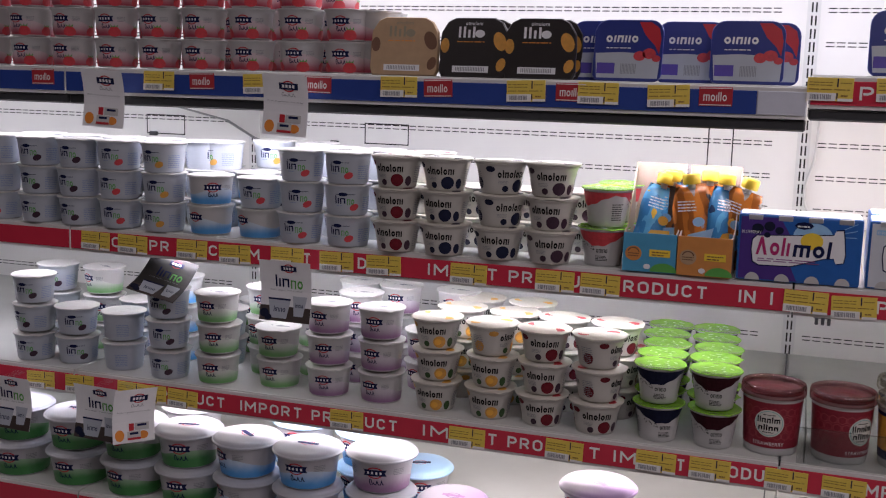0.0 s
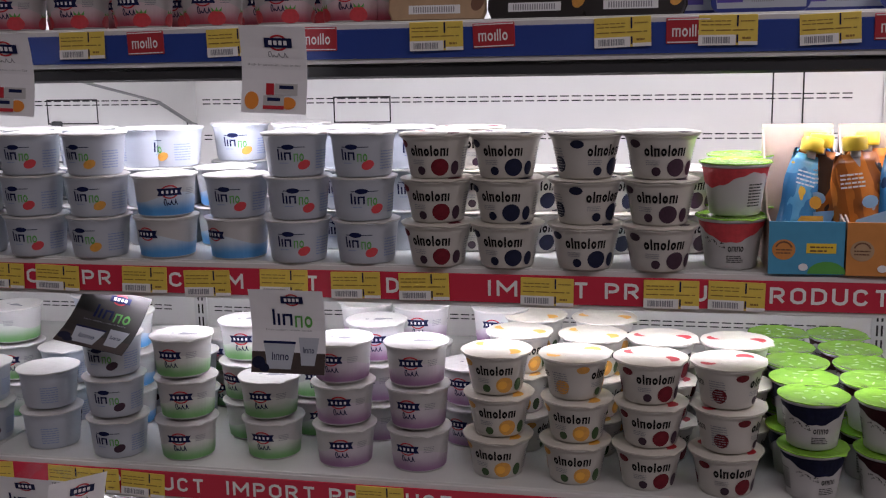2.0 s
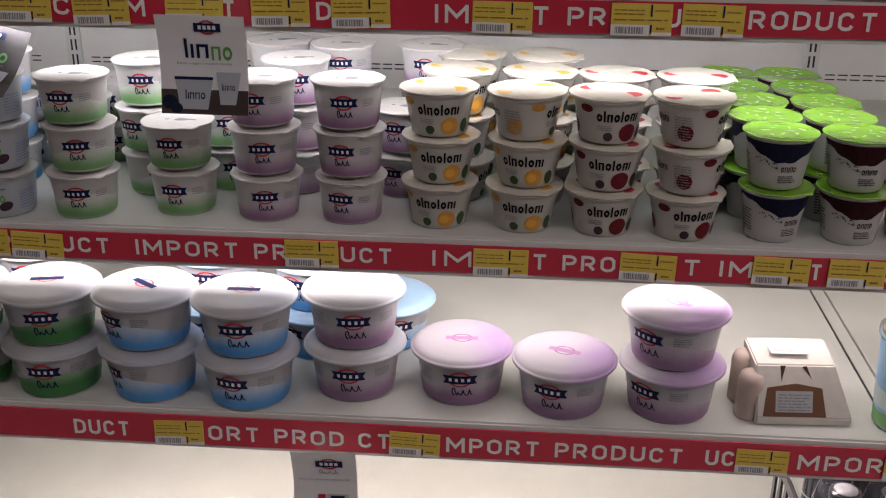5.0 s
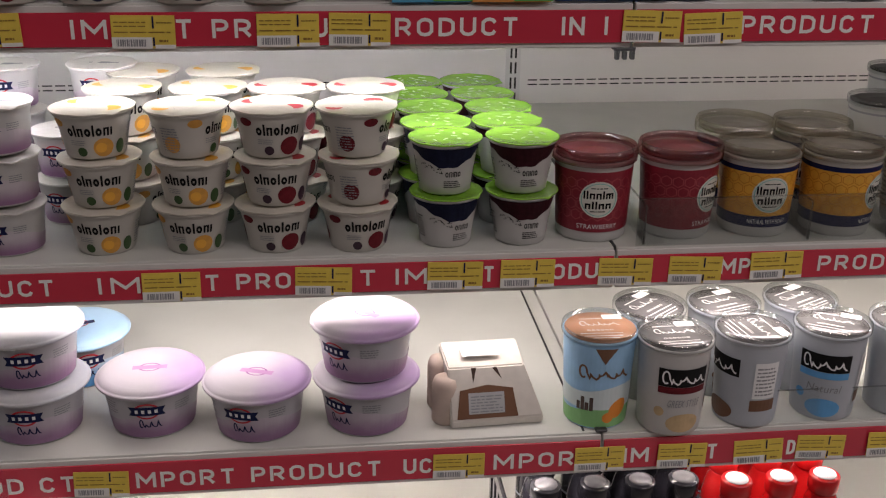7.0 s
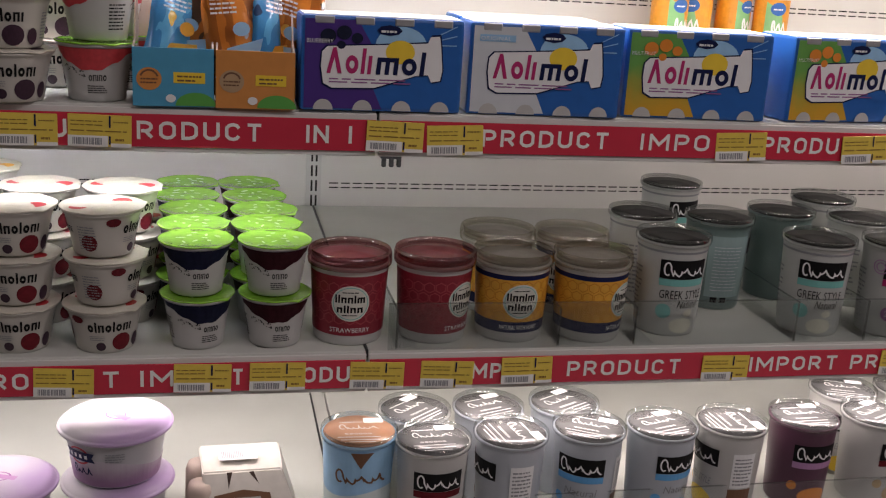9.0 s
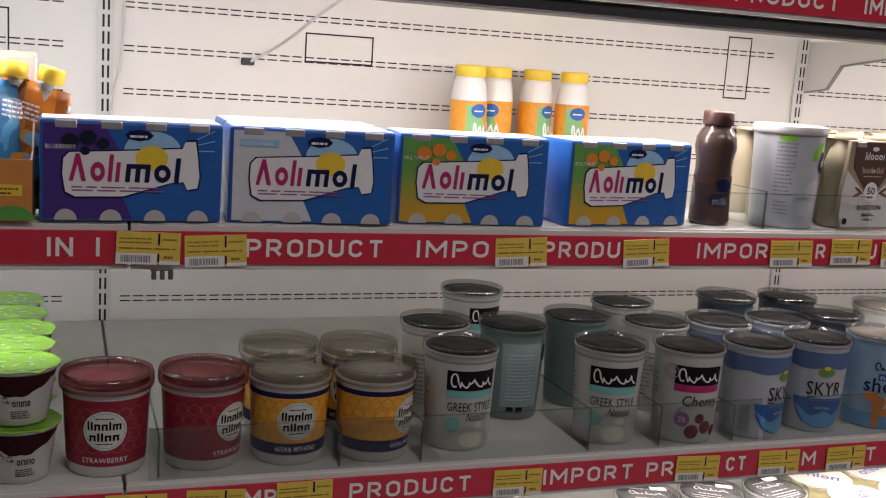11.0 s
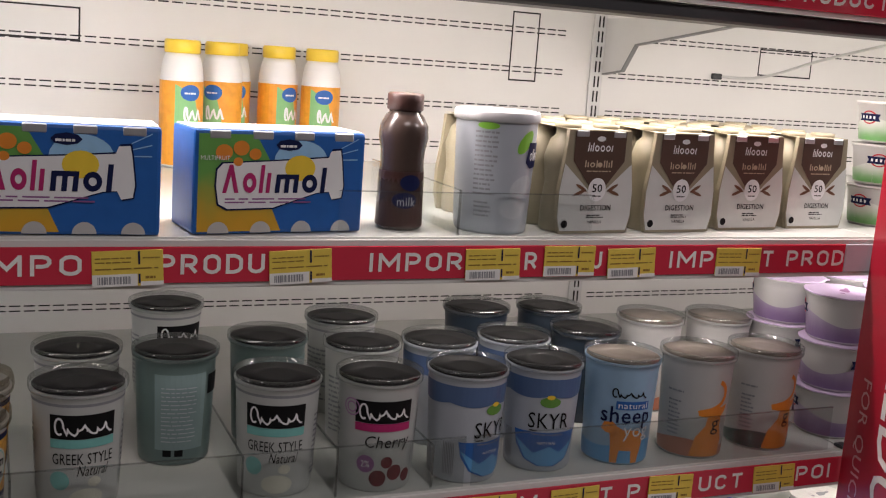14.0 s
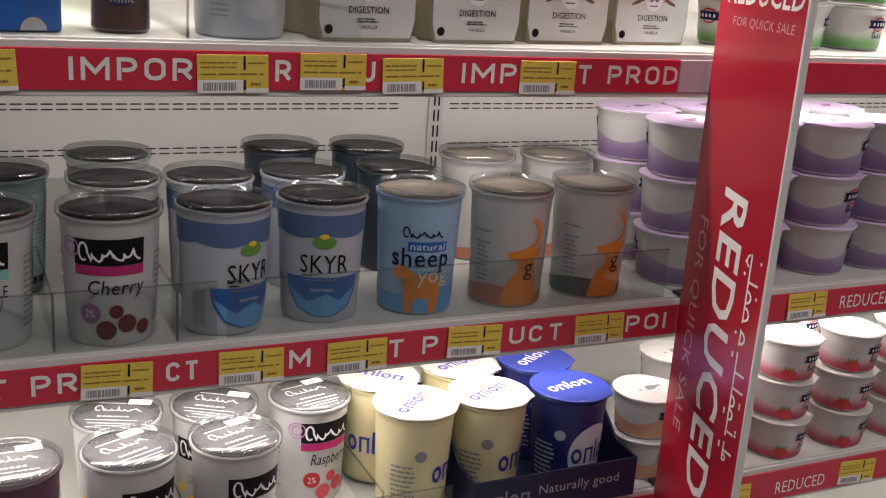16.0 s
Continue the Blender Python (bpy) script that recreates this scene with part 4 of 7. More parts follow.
def pot(words, group, body, foil, rim, draw, height=1.0, script=True):
    """A tall pot with a clear snap lid over a foil; draw adds its print."""
    def build():
        root = thing("yogurt_pot", words, "yogurt pot", group)
        s = height
        prof = [(r, z * s) for r, z in POT_PROF]
        wall = [(r, z * s) for r, z in POT_WALL]
        part("body", lathe_bm(prof, 36), body, root)
        draw(root, wall)
        top = 0.126 * s
        seal = part("foil_seal", lathe_bm([(0.047, top + 0.0002), (0.0472, top + 0.0012), (0.02, top + 0.0014)], 32), foil, root, "printed foil seal")
        if script:
            bm = bmesh.new()
            for v, u, n in ((-0.034, -0.016, 0.034), (-0.028, -0.026, 0.05), (-0.020, -0.03, 0.056), (0.024, -0.024, 0.03)):
                rect(bm, u, v, u + n, v + 0.0017)
            scrawl(bm, -0.026, 0.004, 0.052, 0.014, 6, 0.0017)
            wordmark(bm, -0.02, -0.012, 0.036, 0.006, "oooooo", 0.2)
            decal("seal_print", onto_top(bm, top + 0.0014, 0.0004), SEAL_SCRIPT, seal, "pale script on the seal")
            bm = bmesh.new()
            rect(bm, 0.008, 0.022, 0.034, 0.036)
            decal("price_sticker", onto_top(bm, top + 0.0014, 0.0008), PAPER, seal, "white sticker on the seal")
        lid = [(0.0485, top - 0.004), (0.0505, top - 0.003), (0.0512, top + 0.001), (0.0508, top + 0.0065), (0.0495, top + 0.0075), (0.0478, top + 0.0065), (0.0470, top + 0.003), (0.0462, top + 0.0024)]
        part("snap_lid", lathe_bm(lid, 36, False, False), rim, root, "clear snap-on plastic lid")
        return root
    return build


def add(root, wall, name, fill, material, off=0.0006, label=""):
    bm = bmesh.new()
    fill(bm)
    return decal(name, wrap(bm, wall, off), material, root, label)


def full(bm, v0, v1):
    rect(bm, -math.pi * POT_REF, v0, math.pi * POT_REF, v1)


def script_block(root, wall, top, accent, w=0.066):
    """A black block with pale script, and a coloured band below."""
    add(root, wall, "black_block", lambda b: rect(b, -w / 2, top - 0.026, w / 2, top), INK, 0.0008, "black name block")
    add(root, wall, "wordmark", lambda b: scrawl(b, -w * 0.43, top - 0.0220, w * 0.86, 0.0190, 5, 0.0021), PAPER, 0.0012, "white script shapes")
    if accent:
        add(root, wall, "accent_band", lambda b: rect(b, -w / 2, top - 0.0360, w / 2, top - 0.0265), accent, 0.0008)


def greek_print(root, wall):
    add(root, wall, "top_band", lambda b: full(b, 0.1165, 0.1195), INK_GREY)
    script_block(root, wall, 0.108, TEAL)
    add(root, wall, "style_lettering", lambda b: (text_bm("GREEK STYLE", -0.031, 0.054, 0.063, 0.0120, b), text_bm("Natural", -0.006, 0.041, 0.031, 0.0115, b, slant=0.2)), INK, 0.0009, "dark hand-drawn lettering")
    add(root, wall, "teal_disc", lambda b: oval(b, -0.024, 0.036, 0.0105, 0.0105), TEAL, 0.0009)
    add(root, wall, "cream_swirl", lambda b: (oval(b, 0.004, 0.016, 0.018, 0.011), oval(b, 0.012, 0.034, 0.007, 0.0055)), mat("cream_print", (0.62, 0.62, 0.52), 0.5, var=0.2), 0.0009)
    add(root, wall, "small_print", lambda b: (bars(b, 0.05, 0.02, 0.04, 0.075, 12, 2), bars(b, -0.1, 0.02, 0.04, 0.075, 12, 3)), INK_GREY, 0.0009)


def back_print(root, wall):
    """The small-print side of a pot."""
    add(root, wall, "teal_panel", lambda b: rect(b, -0.03, 0.02, 0.03, 0.112), mat("grey_teal_panel", (0.21, 0.30, 0.30), 0.5), 0.0006)
    add(root, wall, "small_print", lambda b: bars(b, -0.022, 0.03, 0.04, 0.07, 14, 2, 0.4), CUP_GREY, 0.0009)
    add(root, wall, "recycling_mark", lambda b: (rect(b, -0.02, 0.012, -0.01, 0.02), rect(b, -0.006, 0.012, 0.004, 0.02)), INK, 0.0009)
    add(root, wall, "black_block", lambda b: rect(b, 0.034, 0.084, 0.06, 0.108), INK, 0.0008)


def cherry_print(word, ink, blob):
    def draw(root, wall):
        script_block(root, wall, 0.110, MAGENTA)
        add(root, wall, "flavour_lettering", lambda b: text_bm(word, -0.022, 0.050, 0.054, 0.019, b, slant=0.15), INK, 0.0009, "dark hand-drawn flavour word")
        add(root, wall, "fruit_print", lambda b: [oval(b, u, v, r, r) for u, v, r in ((-0.004, 0.018, 0.010), (0.0165, 0.024, 0.0095), (0.034, 0.018, 0.008), (0.006, 0.037, 0.007))], blob, 0.0009, "printed fruit")
        add(root, wall, "percent_disc", lambda b: oval(b, -0.019, 0.035, 0.0105, 0.0105), ink, 0.0011)
        add(root, wall, "percent", lambda b: text_bm("2%", -0.024, 0.031, 0.010, 0.008, b), PAPER, 0.0014)
        add(root, wall, "ring_print", lambda b: (band(b, -0.038, 0.1, 0.005, 0.0065, 0, 6.283, 18), band(b, -0.038, 0.1, 0.009, 0.0105, 0, 6.283, 18)), PURPLE, 0.0009)
        add(root, wall, "small_print", lambda b: (bars(b, 0.05, 0.02, 0.04, 0.075, 12, 2), bars(b, -0.1, 0.02, 0.04, 0.075, 12, 3)), INK_GREY, 0.0009)
    return draw


def label_pot(block, lower, text=None, patch=True):
    def draw(root, wall):
        script_block(root, wall, 0.100, block)
        if text:
            add(root, wall, "flavour_lettering", lambda b: text_bm(text, -0.02, 0.044, 0.044, 0.011, b, slant=0.15), INK_GREY, 0.0009)
        add(root, wall, "lower_print", lambda b: (oval(b, 0.004, 0.020, 0.024, 0.014), oval(b, -0.030, 0.036, 0.007, 0.007)), lower, 0.0009)
        if patch:
            add(root, wall, "white_patch", lambda b: rect(b, 0.052, 0.045, 0.084, 0.098), PAPER, 0.0009)
            add(root, wall, "small_print", lambda b: bars(b, 0.055, 0.05, 0.026, 0.044, 8, 7), INK_GREY, 0.0012)
            add(root, wall, "brown_patch", lambda b: rect(b, 0.05, 0.026, 0.086, 0.043), BROWN, 0.0009)
    return draw


def skyr_print(root, wall):
    add(root, wall, "blue_cap_band", lambda b: waved_top(b, 0.099, 0.120), mat("slate_blue_ink", (0.08, 0.14, 0.28), 0.4), 0.0007, "dark blue scalloped top band")
    add(root, wall, "product_lettering", lambda b: (text_bm("SKYR", -0.025, 0.057, 0.052, 0.020, b), rect(b, -0.023, 0.0535, -0.013, 0.0548)), INK, 0.0009, "thin black capital lettering")
    add(root, wall, "green_emblem", lambda b: oval(b, 0.0, 0.091, 0.0125, 0.0068), mat("leaf_green_emblem", (0.12, 0.3, 0.05), 0.4), 0.0010)
    add(root, wall, "sun_mark", lambda b: oval(b, 0.0, 0.0975, 0.005, 0.003, 8), YELLOW, 0.0013)
    add(root, wall, "small_line", lambda b: bars(b, -0.02, 0.0485, 0.04, 0.003, 1, 3), INK_GREY, 0.0009)
    add(root, wall, "blue_drop", lambda b: poly(b, [(-0.043, 0.052), (-0.040, 0.034), (-0.028, 0.016), (-0.010, 0.008), (0.012, 0.008), (0.030, 0.016), (0.040, 0.032), (0.043, 0.052)]), BLUE, 0.0008, "blue landscape print")
    add(root, wall, "drop_shade", lambda b: poly(b, [(-0.041, 0.042), (-0.026, 0.017), (-0.008, 0.009), (0.010, 0.009), (0.028, 0.017), (0.040, 0.040), (0.018, 0.026), (0.004, 0.034), (-0.016, 0.025)]), BLUE_PALE, 0.0011)
    add(root, wall, "type_lettering", lambda b: text_bm("NATURAL", -0.012, 0.0365, 0.024, 0.0035, b), PAPER, 0.0014)
    add(root, wall, "barcode", lambda b: [rect(b, -0.062 + 0.0022 * k, 0.01, -0.061 + 0.0022 * k, 0.05) for k in range(7)], INK_GREY, 0.0009)


def waved_top(b, low, high):
    n = 40
    half = math.pi * POT_REF
    for k in range(n):
        u0, u1 = -half + 2 * half * k / n, -half + 2 * half * (k + 1) / n
        v0, v1 = (low - 0.004 * abs(math.sin(u / POT_REF * 2.5)) for u in (u0, u1))
        poly(b, [(u0, v0), (u1, v1), (u1, high), (u0, high)])


def sheep_print(root, wall):
    add(root, wall, "lower_band", lambda b: waved(b, POT_REF, 0.003, 0.028, 0.005, 0.3), BLUE_PALE, 0.0006)
    add(root, wall, "sheep_shape", lambda b: poly(b, [(-0.018, 0.003), (-0.009, 0.003), (-0.007, 0.020), (0.009, 0.020), (0.011, 0.003), (0.020, 0.003), (0.024, 0.026), (0.025, 0.040), (0.016, 0.047), (-0.004, 0.048), (-0.012, 0.052), (-0.018, 0.058), (-0.029, 0.056), (-0.033, 0.047), (-0.027, 0.043), (-0.021, 0.042), (-0.019, 0.03)]), ORANGE, 0.0009, "orange animal outline")
    add(root, wall, "brand_script", lambda b: scrawl(b, -0.022, 0.090, 0.044, 0.012, 5, 0.0017), INK, 0.0009, "dark script shapes")
    add(root, wall, "banner", lambda b: rect(b, -0.016, 0.0745, 0.028, 0.0855), BLUE, 0.0009)
    add(root, wall, "banner_lettering", lambda b: text_bm("natural", -0.013, 0.0763, 0.038, 0.008, b), PAPER, 0.0013)
    add(root, wall, "product_lettering", lambda b: text_bm("sheep", -0.034, 0.050, 0.066, 0.028, b, bold=0.008), NAVY, 0.0013, "dark blue rounded lettering")
    add(root, wall, "product_lettering", lambda b: text_bm("yog", -0.004, 0.033, 0.036, 0.018, b), PAPER, 0.0013)


def goat_print(low, animal):
    def draw(root, wall):
        add(root, wall, "lower_band", lambda b: waved(b, POT_REF, 0.003, 0.022, 0.005, 2.0), low, 0.0006)
        def goat(b):
            poly(b, [(0.000, 0.004), (0.006, 0.030), (0.018, 0.046), (0.020, 0.058), (0.008, 0.060), (0.006, 0.067), (0.022, 0.071), (0.030, 0.074), (0.038, 0.071), (0.050, 0.074), (0.047, 0.064), (0.041, 0.060), (0.041, 0.046), (0.048, 0.026), (0.046, 0.004)])
            band(b, 0.026, 0.089, 0.015, 0.0205, -1.3, 1.2, 10)
        add(root, wall, "goat_shape", goat, animal, 0.0009, "orange animal outline with a curved horn")
        add(root, wall, "product_lettering", lambda b: text_bm("g", 0.026, 0.034, 0.012, 0.020, b), INK, 0.0013)
        add(root, wall, "small_print", lambda b: (bars(b, -0.034, 0.03, 0.018, 0.05, 9, 4), bars(b, -0.036, 0.088, 0.022, 0.006, 1, 5)), INK_GREY, 0.0009)
    return draw


def farm_print(root, wall):
    add(root, wall, "grass_band", lambda b: waved(b, POT_REF, 0.003, 0.030, 0.006, 1.0), GREEN_PALE, 0.0006)
    add(root, wall, "sky_band", lambda b: full(b, 0.058, 0.121), SKY, 0.0005)
    add(root, wall, "haze_band", lambda b: waved(b, POT_REF, 0.03, 0.060, 0.005, 0.2), mat("pale_haze_ink", (0.62, 0.72, 0.74), 0.4), 0.0008)
    add(root, wall, "drip", lambda b: poly(b, [(-0.014, 0.1205), (-0.006, 0.106), (-0.001, 0.098), (0.004, 0.107), (0.014, 0.1205)]), BROWN, 0.0011)
    add(root, wall, "brand_script", lambda b: scrawl(b, -0.034, 0.076, 0.066, 0.019, 5, 0.0026), BROWN, 0.0012, "brown script shapes")
    add(root, wall, "castle_shape", lambda b: [rect(b, -0.036 + 0.006 * k, 0.028, -0.031 + 0.006 * k, 0.040 + 0.008 * (k % 2)) for k in range(4)], CHOC, 0.0011)
    add(root, wall, "fruit_print", lambda b: (oval(b, 0.022, 0.03, 0.016, 0.012, tilt=0.8), oval(b, 0.008, 0.018, 0.008, 0.008)), ORANGE, 0.0011, "orange fruit print")


def honey_hex(colour, deep, words, lower, word):
    prof = [(0.0412, 0.0), (0.0432, 0.0025), (0.0440, 0.012), (0.0482, 0.092), (0.0486, 0.098), (0.0505, 0.0995), (0.0508, 0.103)]
    wall = [(0.0432, 0.0025), (0.0440, 0.012), (0.0482, 0.092), (0.0485, 0.0975)]
    ref = sum(r for r, z in wall) / 4

    def build():
        root = thing("yogurt_pot", "white yogurt pot with %s honeycomb sleeve and clear lid" % words, "yogurt pot", "honeycomb yogurt pots")
        part("body", lathe_bm(prof, 36), CUP, root)
        half = math.pi * ref
        add(root, wall, "sleeve", lambda b: rect(b, -half, 0.014, half, 0.092), colour, 0.0005, "%s printed sleeve" % words)
        def combs(b):
            for i in range(-10, 11):
                for j in range(4):
                    cu, cv = i * 0.0138 + (0.0069 if j % 2 else 0), 0.036 + j * 0.0135
                    if abs(cu) < half - 0.008 and cv < 0.084:
                        band(b, cu, cv, 0.0062, 0.0074, 0.5236, 0.5236 + 2 * math.pi, 6)
        add(root, wall, "honeycomb", combs, deep, 0.0009, "honeycomb outlines")
        add(root, wall, "lower_band", lambda b: rect(b, -half, 0.014, half, 0.029), lower, 0.0008)
        add(root, wall, "top_line", lambda b: rect(b, -half, 0.0855, half, 0.092), lower, 0.0008)
        add(root, wall, "flavour_lettering", lambda b: (text_bm(word, -0.026, 0.0185, 0.052, 0.006, b)), PAPER, 0.0012, "small white flavour word")
        add(root, wall, "badge", lambda b: oval(b, 0.0, 0.057, 0.0235, 0.0235, 28), mat("cream_badge", (0.66, 0.66, 0.6), 0.45), 0.0013, "round cream badge")
        add(root, wall, "badge_ring", lambda b: band(b, 0, 0.057, 0.0205, 0.0215, 0, 2 * math.pi, 28), TEAL, 0.0016)
        def marks(b):
            wordmark(b, -0.0185, 0.0580, 0.037, 0.0105, "ttnntm", 0.0, 0.27)
            wordmark(b, -0.0165, 0.0450, 0.033, 0.0100, "nttnn", 0.0, 0.27)
            bars(b, -0.01, 0.071, 0.02, 0.003, 1, 1)
            bars(b, -0.01, 0.041, 0.02, 0.003, 1, 2)
        add(root, wall, "badge_mark", marks, INK, 0.0018, "black plain letter shapes")
        lid = [(0.0500, 0.098), (0.0528, 0.0985), (0.0534, 0.103), (0.0530, 0.112), (0.0515, 0.1165), (0.0495, 0.1165), (0.0482, 0.112), (0.0478, 0.1075)]
        part("snap_lid", lathe_bm(lid, 36, False, False), LID_RED if colour is not AMBER else LID_HONEY, root, "tinted clear snap-on lid")
        part("foil_seal", lathe_bm([(0.0484, 0.1035), (0.0484, 0.1050), (0.02, 0.1054)], 30), mat("grey_seal", (0.20, 0.185, 0.16), 0.35, var=0.25) if colour is AMBER else mat("red_seal", (0.20, 0.045, 0.05), 0.3, var=0.3), root)
        return root
    return build


def plain_word(ink, body_words, disc=None):
    def draw(root, wall):
        if disc:
            add(root, wall, "pale_disc", lambda b: oval(b, 0.006, 0.052, 0.034, 0.042, 30), disc, 0.0007, "pale round field")
        add(root, wall, "wordmark", lambda b: wordmark(b, -0.024, 0.042, 0.074, 0.030, "onton"), ink, 0.0011, "heavy plain letter shapes")
        add(root, wall, "small_print", lambda b: (bars(b, -0.075, 0.02, 0.03, 0.05, 8, 5), oval(b, -0.04, 0.08, 0.007, 0.007)), INK_GREY if not disc else CUP_GREY, 0.0011)
    return draw


# ---- boxes, bottles and other packages ----
def ring_pot(body, lid, ink, words, disc=None):
    """A tall pot with a flat printed foil lid and one big word shape."""
    def build():
        root = thing("yogurt_pot", words, "yogurt pot", "foil-lidded tall pots")
        part("body", lathe_bm(POT_PROF, 36), body, root)
        plain_word(ink, words, disc)(root, POT_WALL)
        lid_on(root, 0.0512, 0.1295, lid, rise=-0.0008, thick=0.003, label="flat foil lid with a word shape")
        bm = bmesh.new()
        wordmark(bm, -0.034, -0.006, 0.068, 0.020, "onton")
        decal("lid_wordmark", onto_top(bm, 0.1295, -0.0004), PAPER if disc else mat("onk_blue", (0.06, 0.06, 0.32), 0.4), root)
        return root
    return build


def drink_pack(left, word, words, fruit):
    """A sleeve of eight small drink bottles, with scalloped caps above and bottle bases below."""
    def build():
        w, d, h = 0.094, 0.078, 0.107
        root = thing("drink_multipack", "%s cardboard multipack of small yogurt drinks" % words, "drink multipack", "yogurt drink multipacks")
        bm = box_bm(-w, w, 0, d, 0.0, h, 0.004, 2)
        part("sleeve", bm, BLUE, root, "printed cardboard sleeve")
        part("top_card", box_bm(-w + 0.003, w - 0.003, 0.004, d - 0.004, h, h + 0.0008), TAG_WHITE, root, "pale unprinted top")
        bm = bmesh.new()
        for u0, u1, v0, v1 in ((-w + 0.004, -0.03, 0.003, h - 0.004),):
            poly(bm, [(u0, v0), (u1 + 0.03, v0), (u1 + 0.012, h * 0.4), (u1 + 0.022, h * 0.62), (u1, v1), (u0, v1)])
        decal("left_field", onto_front(bm, 0, 0.0004), left, root, "%s field" % words)
        bm = bmesh.new()
        oval(bm, 0.020, 0.076, 0.030, 0.022, 22)
        for k in range(3):
            poly(bm, [(0.053, 0.0775 + 0.003 * k), (0.085, 0.078 + 0.011 * k), (0.085, 0.0792 + 0.011 * k), (0.053, 0.0785 + 0.003 * k)])
        decal("glow_print", onto_front(bm, 0, 0.0008), SKY, root, "pale blue rays")
        bottle = [(u, 0.05 + (v - 0.05) * 1.1) for u, v in [(-0.072, 0.066), (-0.066, 0.072), (0.0, 0.0755), (0.052, 0.079), (0.055, 0.086), (0.066, 0.087), (0.068, 0.076), (0.071, 0.05), (0.069, 0.038), (0.058, 0.036), (0.054, 0.044), (0.04, 0.043), (-0.01, 0.028), (-0.06, 0.027), (-0.07, 0.032), (-0.073, 0.05)]]
        bm = bmesh.new()
        poly(bm, bottle)
        decal("bottle_outline", onto_front(bm, 0, 0.0011), NAVY, root, "dark blue lying bottle outline")
        cu, cv = 0.0, 0.054
        bm = bmesh.new()
        poly(bm, [(cu + (u - cu) * 0.978, cv + (v - cv) * 0.94) for u, v in bottle])
        decal("bottle_shape", onto_front(bm, 0, 0.0014), PAPER, root, "white lying bottle shape")
        bm = bmesh.new()
        oval(bm, 0.019, 0.069, 0.017, 0.0135, 20)
        decal("sun_print", onto_front(bm, 0, 0.0017), YELLOW, root, "yellow sun")
        bm = bmesh.new()
        wordmark(bm, -0.065, 0.0430, 0.054, 0.029, "woti", 0.08, 0.24)
        decal("wordmark", onto_front(bm, 0, 0.0020), MAGENTA, root, "magenta plain letter shapes")
        bm = bmesh.new()
        wordmark(bm, -0.0085, 0.0430, 0.060, 0.027, "mot", 0.08, 0.24)
        decal("wordmark", onto_front(bm, 0, 0.0020), NAVY, root, "navy plain letter shapes")
        bm = bmesh.new()
        bars(bm, -0.062, 0.0325, 0.104, 0.007, 2, 11)
        decal("small_print", onto_front(bm, 0, 0.0017), PURPLE_DEEP, root)
        bm = bmesh.new()
        oval(bm, 0.006, 0.093, 0.0145, 0.006, 8)
        decal("brand_oval", onto_front(bm, 0, 0.0014), NAVY, root, "dark blue brand oval")
        bm = bmesh.new()
        bars(bm, -0.004, 0.0905, 0.02, 0.006, 1, 2)
        decal("brand_mark", onto_front(bm, 0, 0.0017), PAPER, root)
        bm = bmesh.new()
        if fruit:
            for u, v, r in ((-0.064, 0.0845, 0.009), (-0.046, 0.089, 0.0085), (-0.031, 0.083, 0.0065), (-0.049, 0.0750, 0.005)):
                oval(bm, u, v, r, r * 0.9)
            decal("fruit_print", onto_front(bm, 0, 0.0017), fruit, root, "printed fruit")
        else:
            rect(bm, -0.083, 0.0855, -0.04, 0.0935)
            decal("flavour_band", onto_front(bm, 0, 0.0010), SKY, root)
        bm = text_bm(word, -0.082 if not fruit else -0.088, 0.087 if not fruit else 0.0765, 0.036 if not fruit else 0.03, 0.0045)
        decal("flavour_lettering", onto_front(bm, 0, 0.0021), PAPER, root, "small white flavour word")
        for k in range(4):
            u = -0.068 + 0.0455 * k
            bm = bmesh.new()
            oval(bm, u, 0.0008, 0.0115, 0.0125, 14, 0.05, math.pi - 0.05)
            decal("bottle_base", onto_front(bm, 0, 0.0012), CUP, root, "white bottle base in a cut-out")
            part("foil_cap", box_bm(u - 0.011, u + 0.011, -0.0012, 0.03, h - 0.009, h - 0.0005, 0.001, 1), SILVER, root, "silver foil cap")
        return root
    return build


SILVER = mat("silver_foil", (0.55, 0.56, 0.58), 0.3, metal=0.6, var=0.1)
CREAM = mat("cream_card", (0.29, 0.255, 0.175), 0.5, var=0.05)
LABEL_BROWN = mat("brown_label", (0.080, 0.046, 0.032), 0.45, var=0.08)


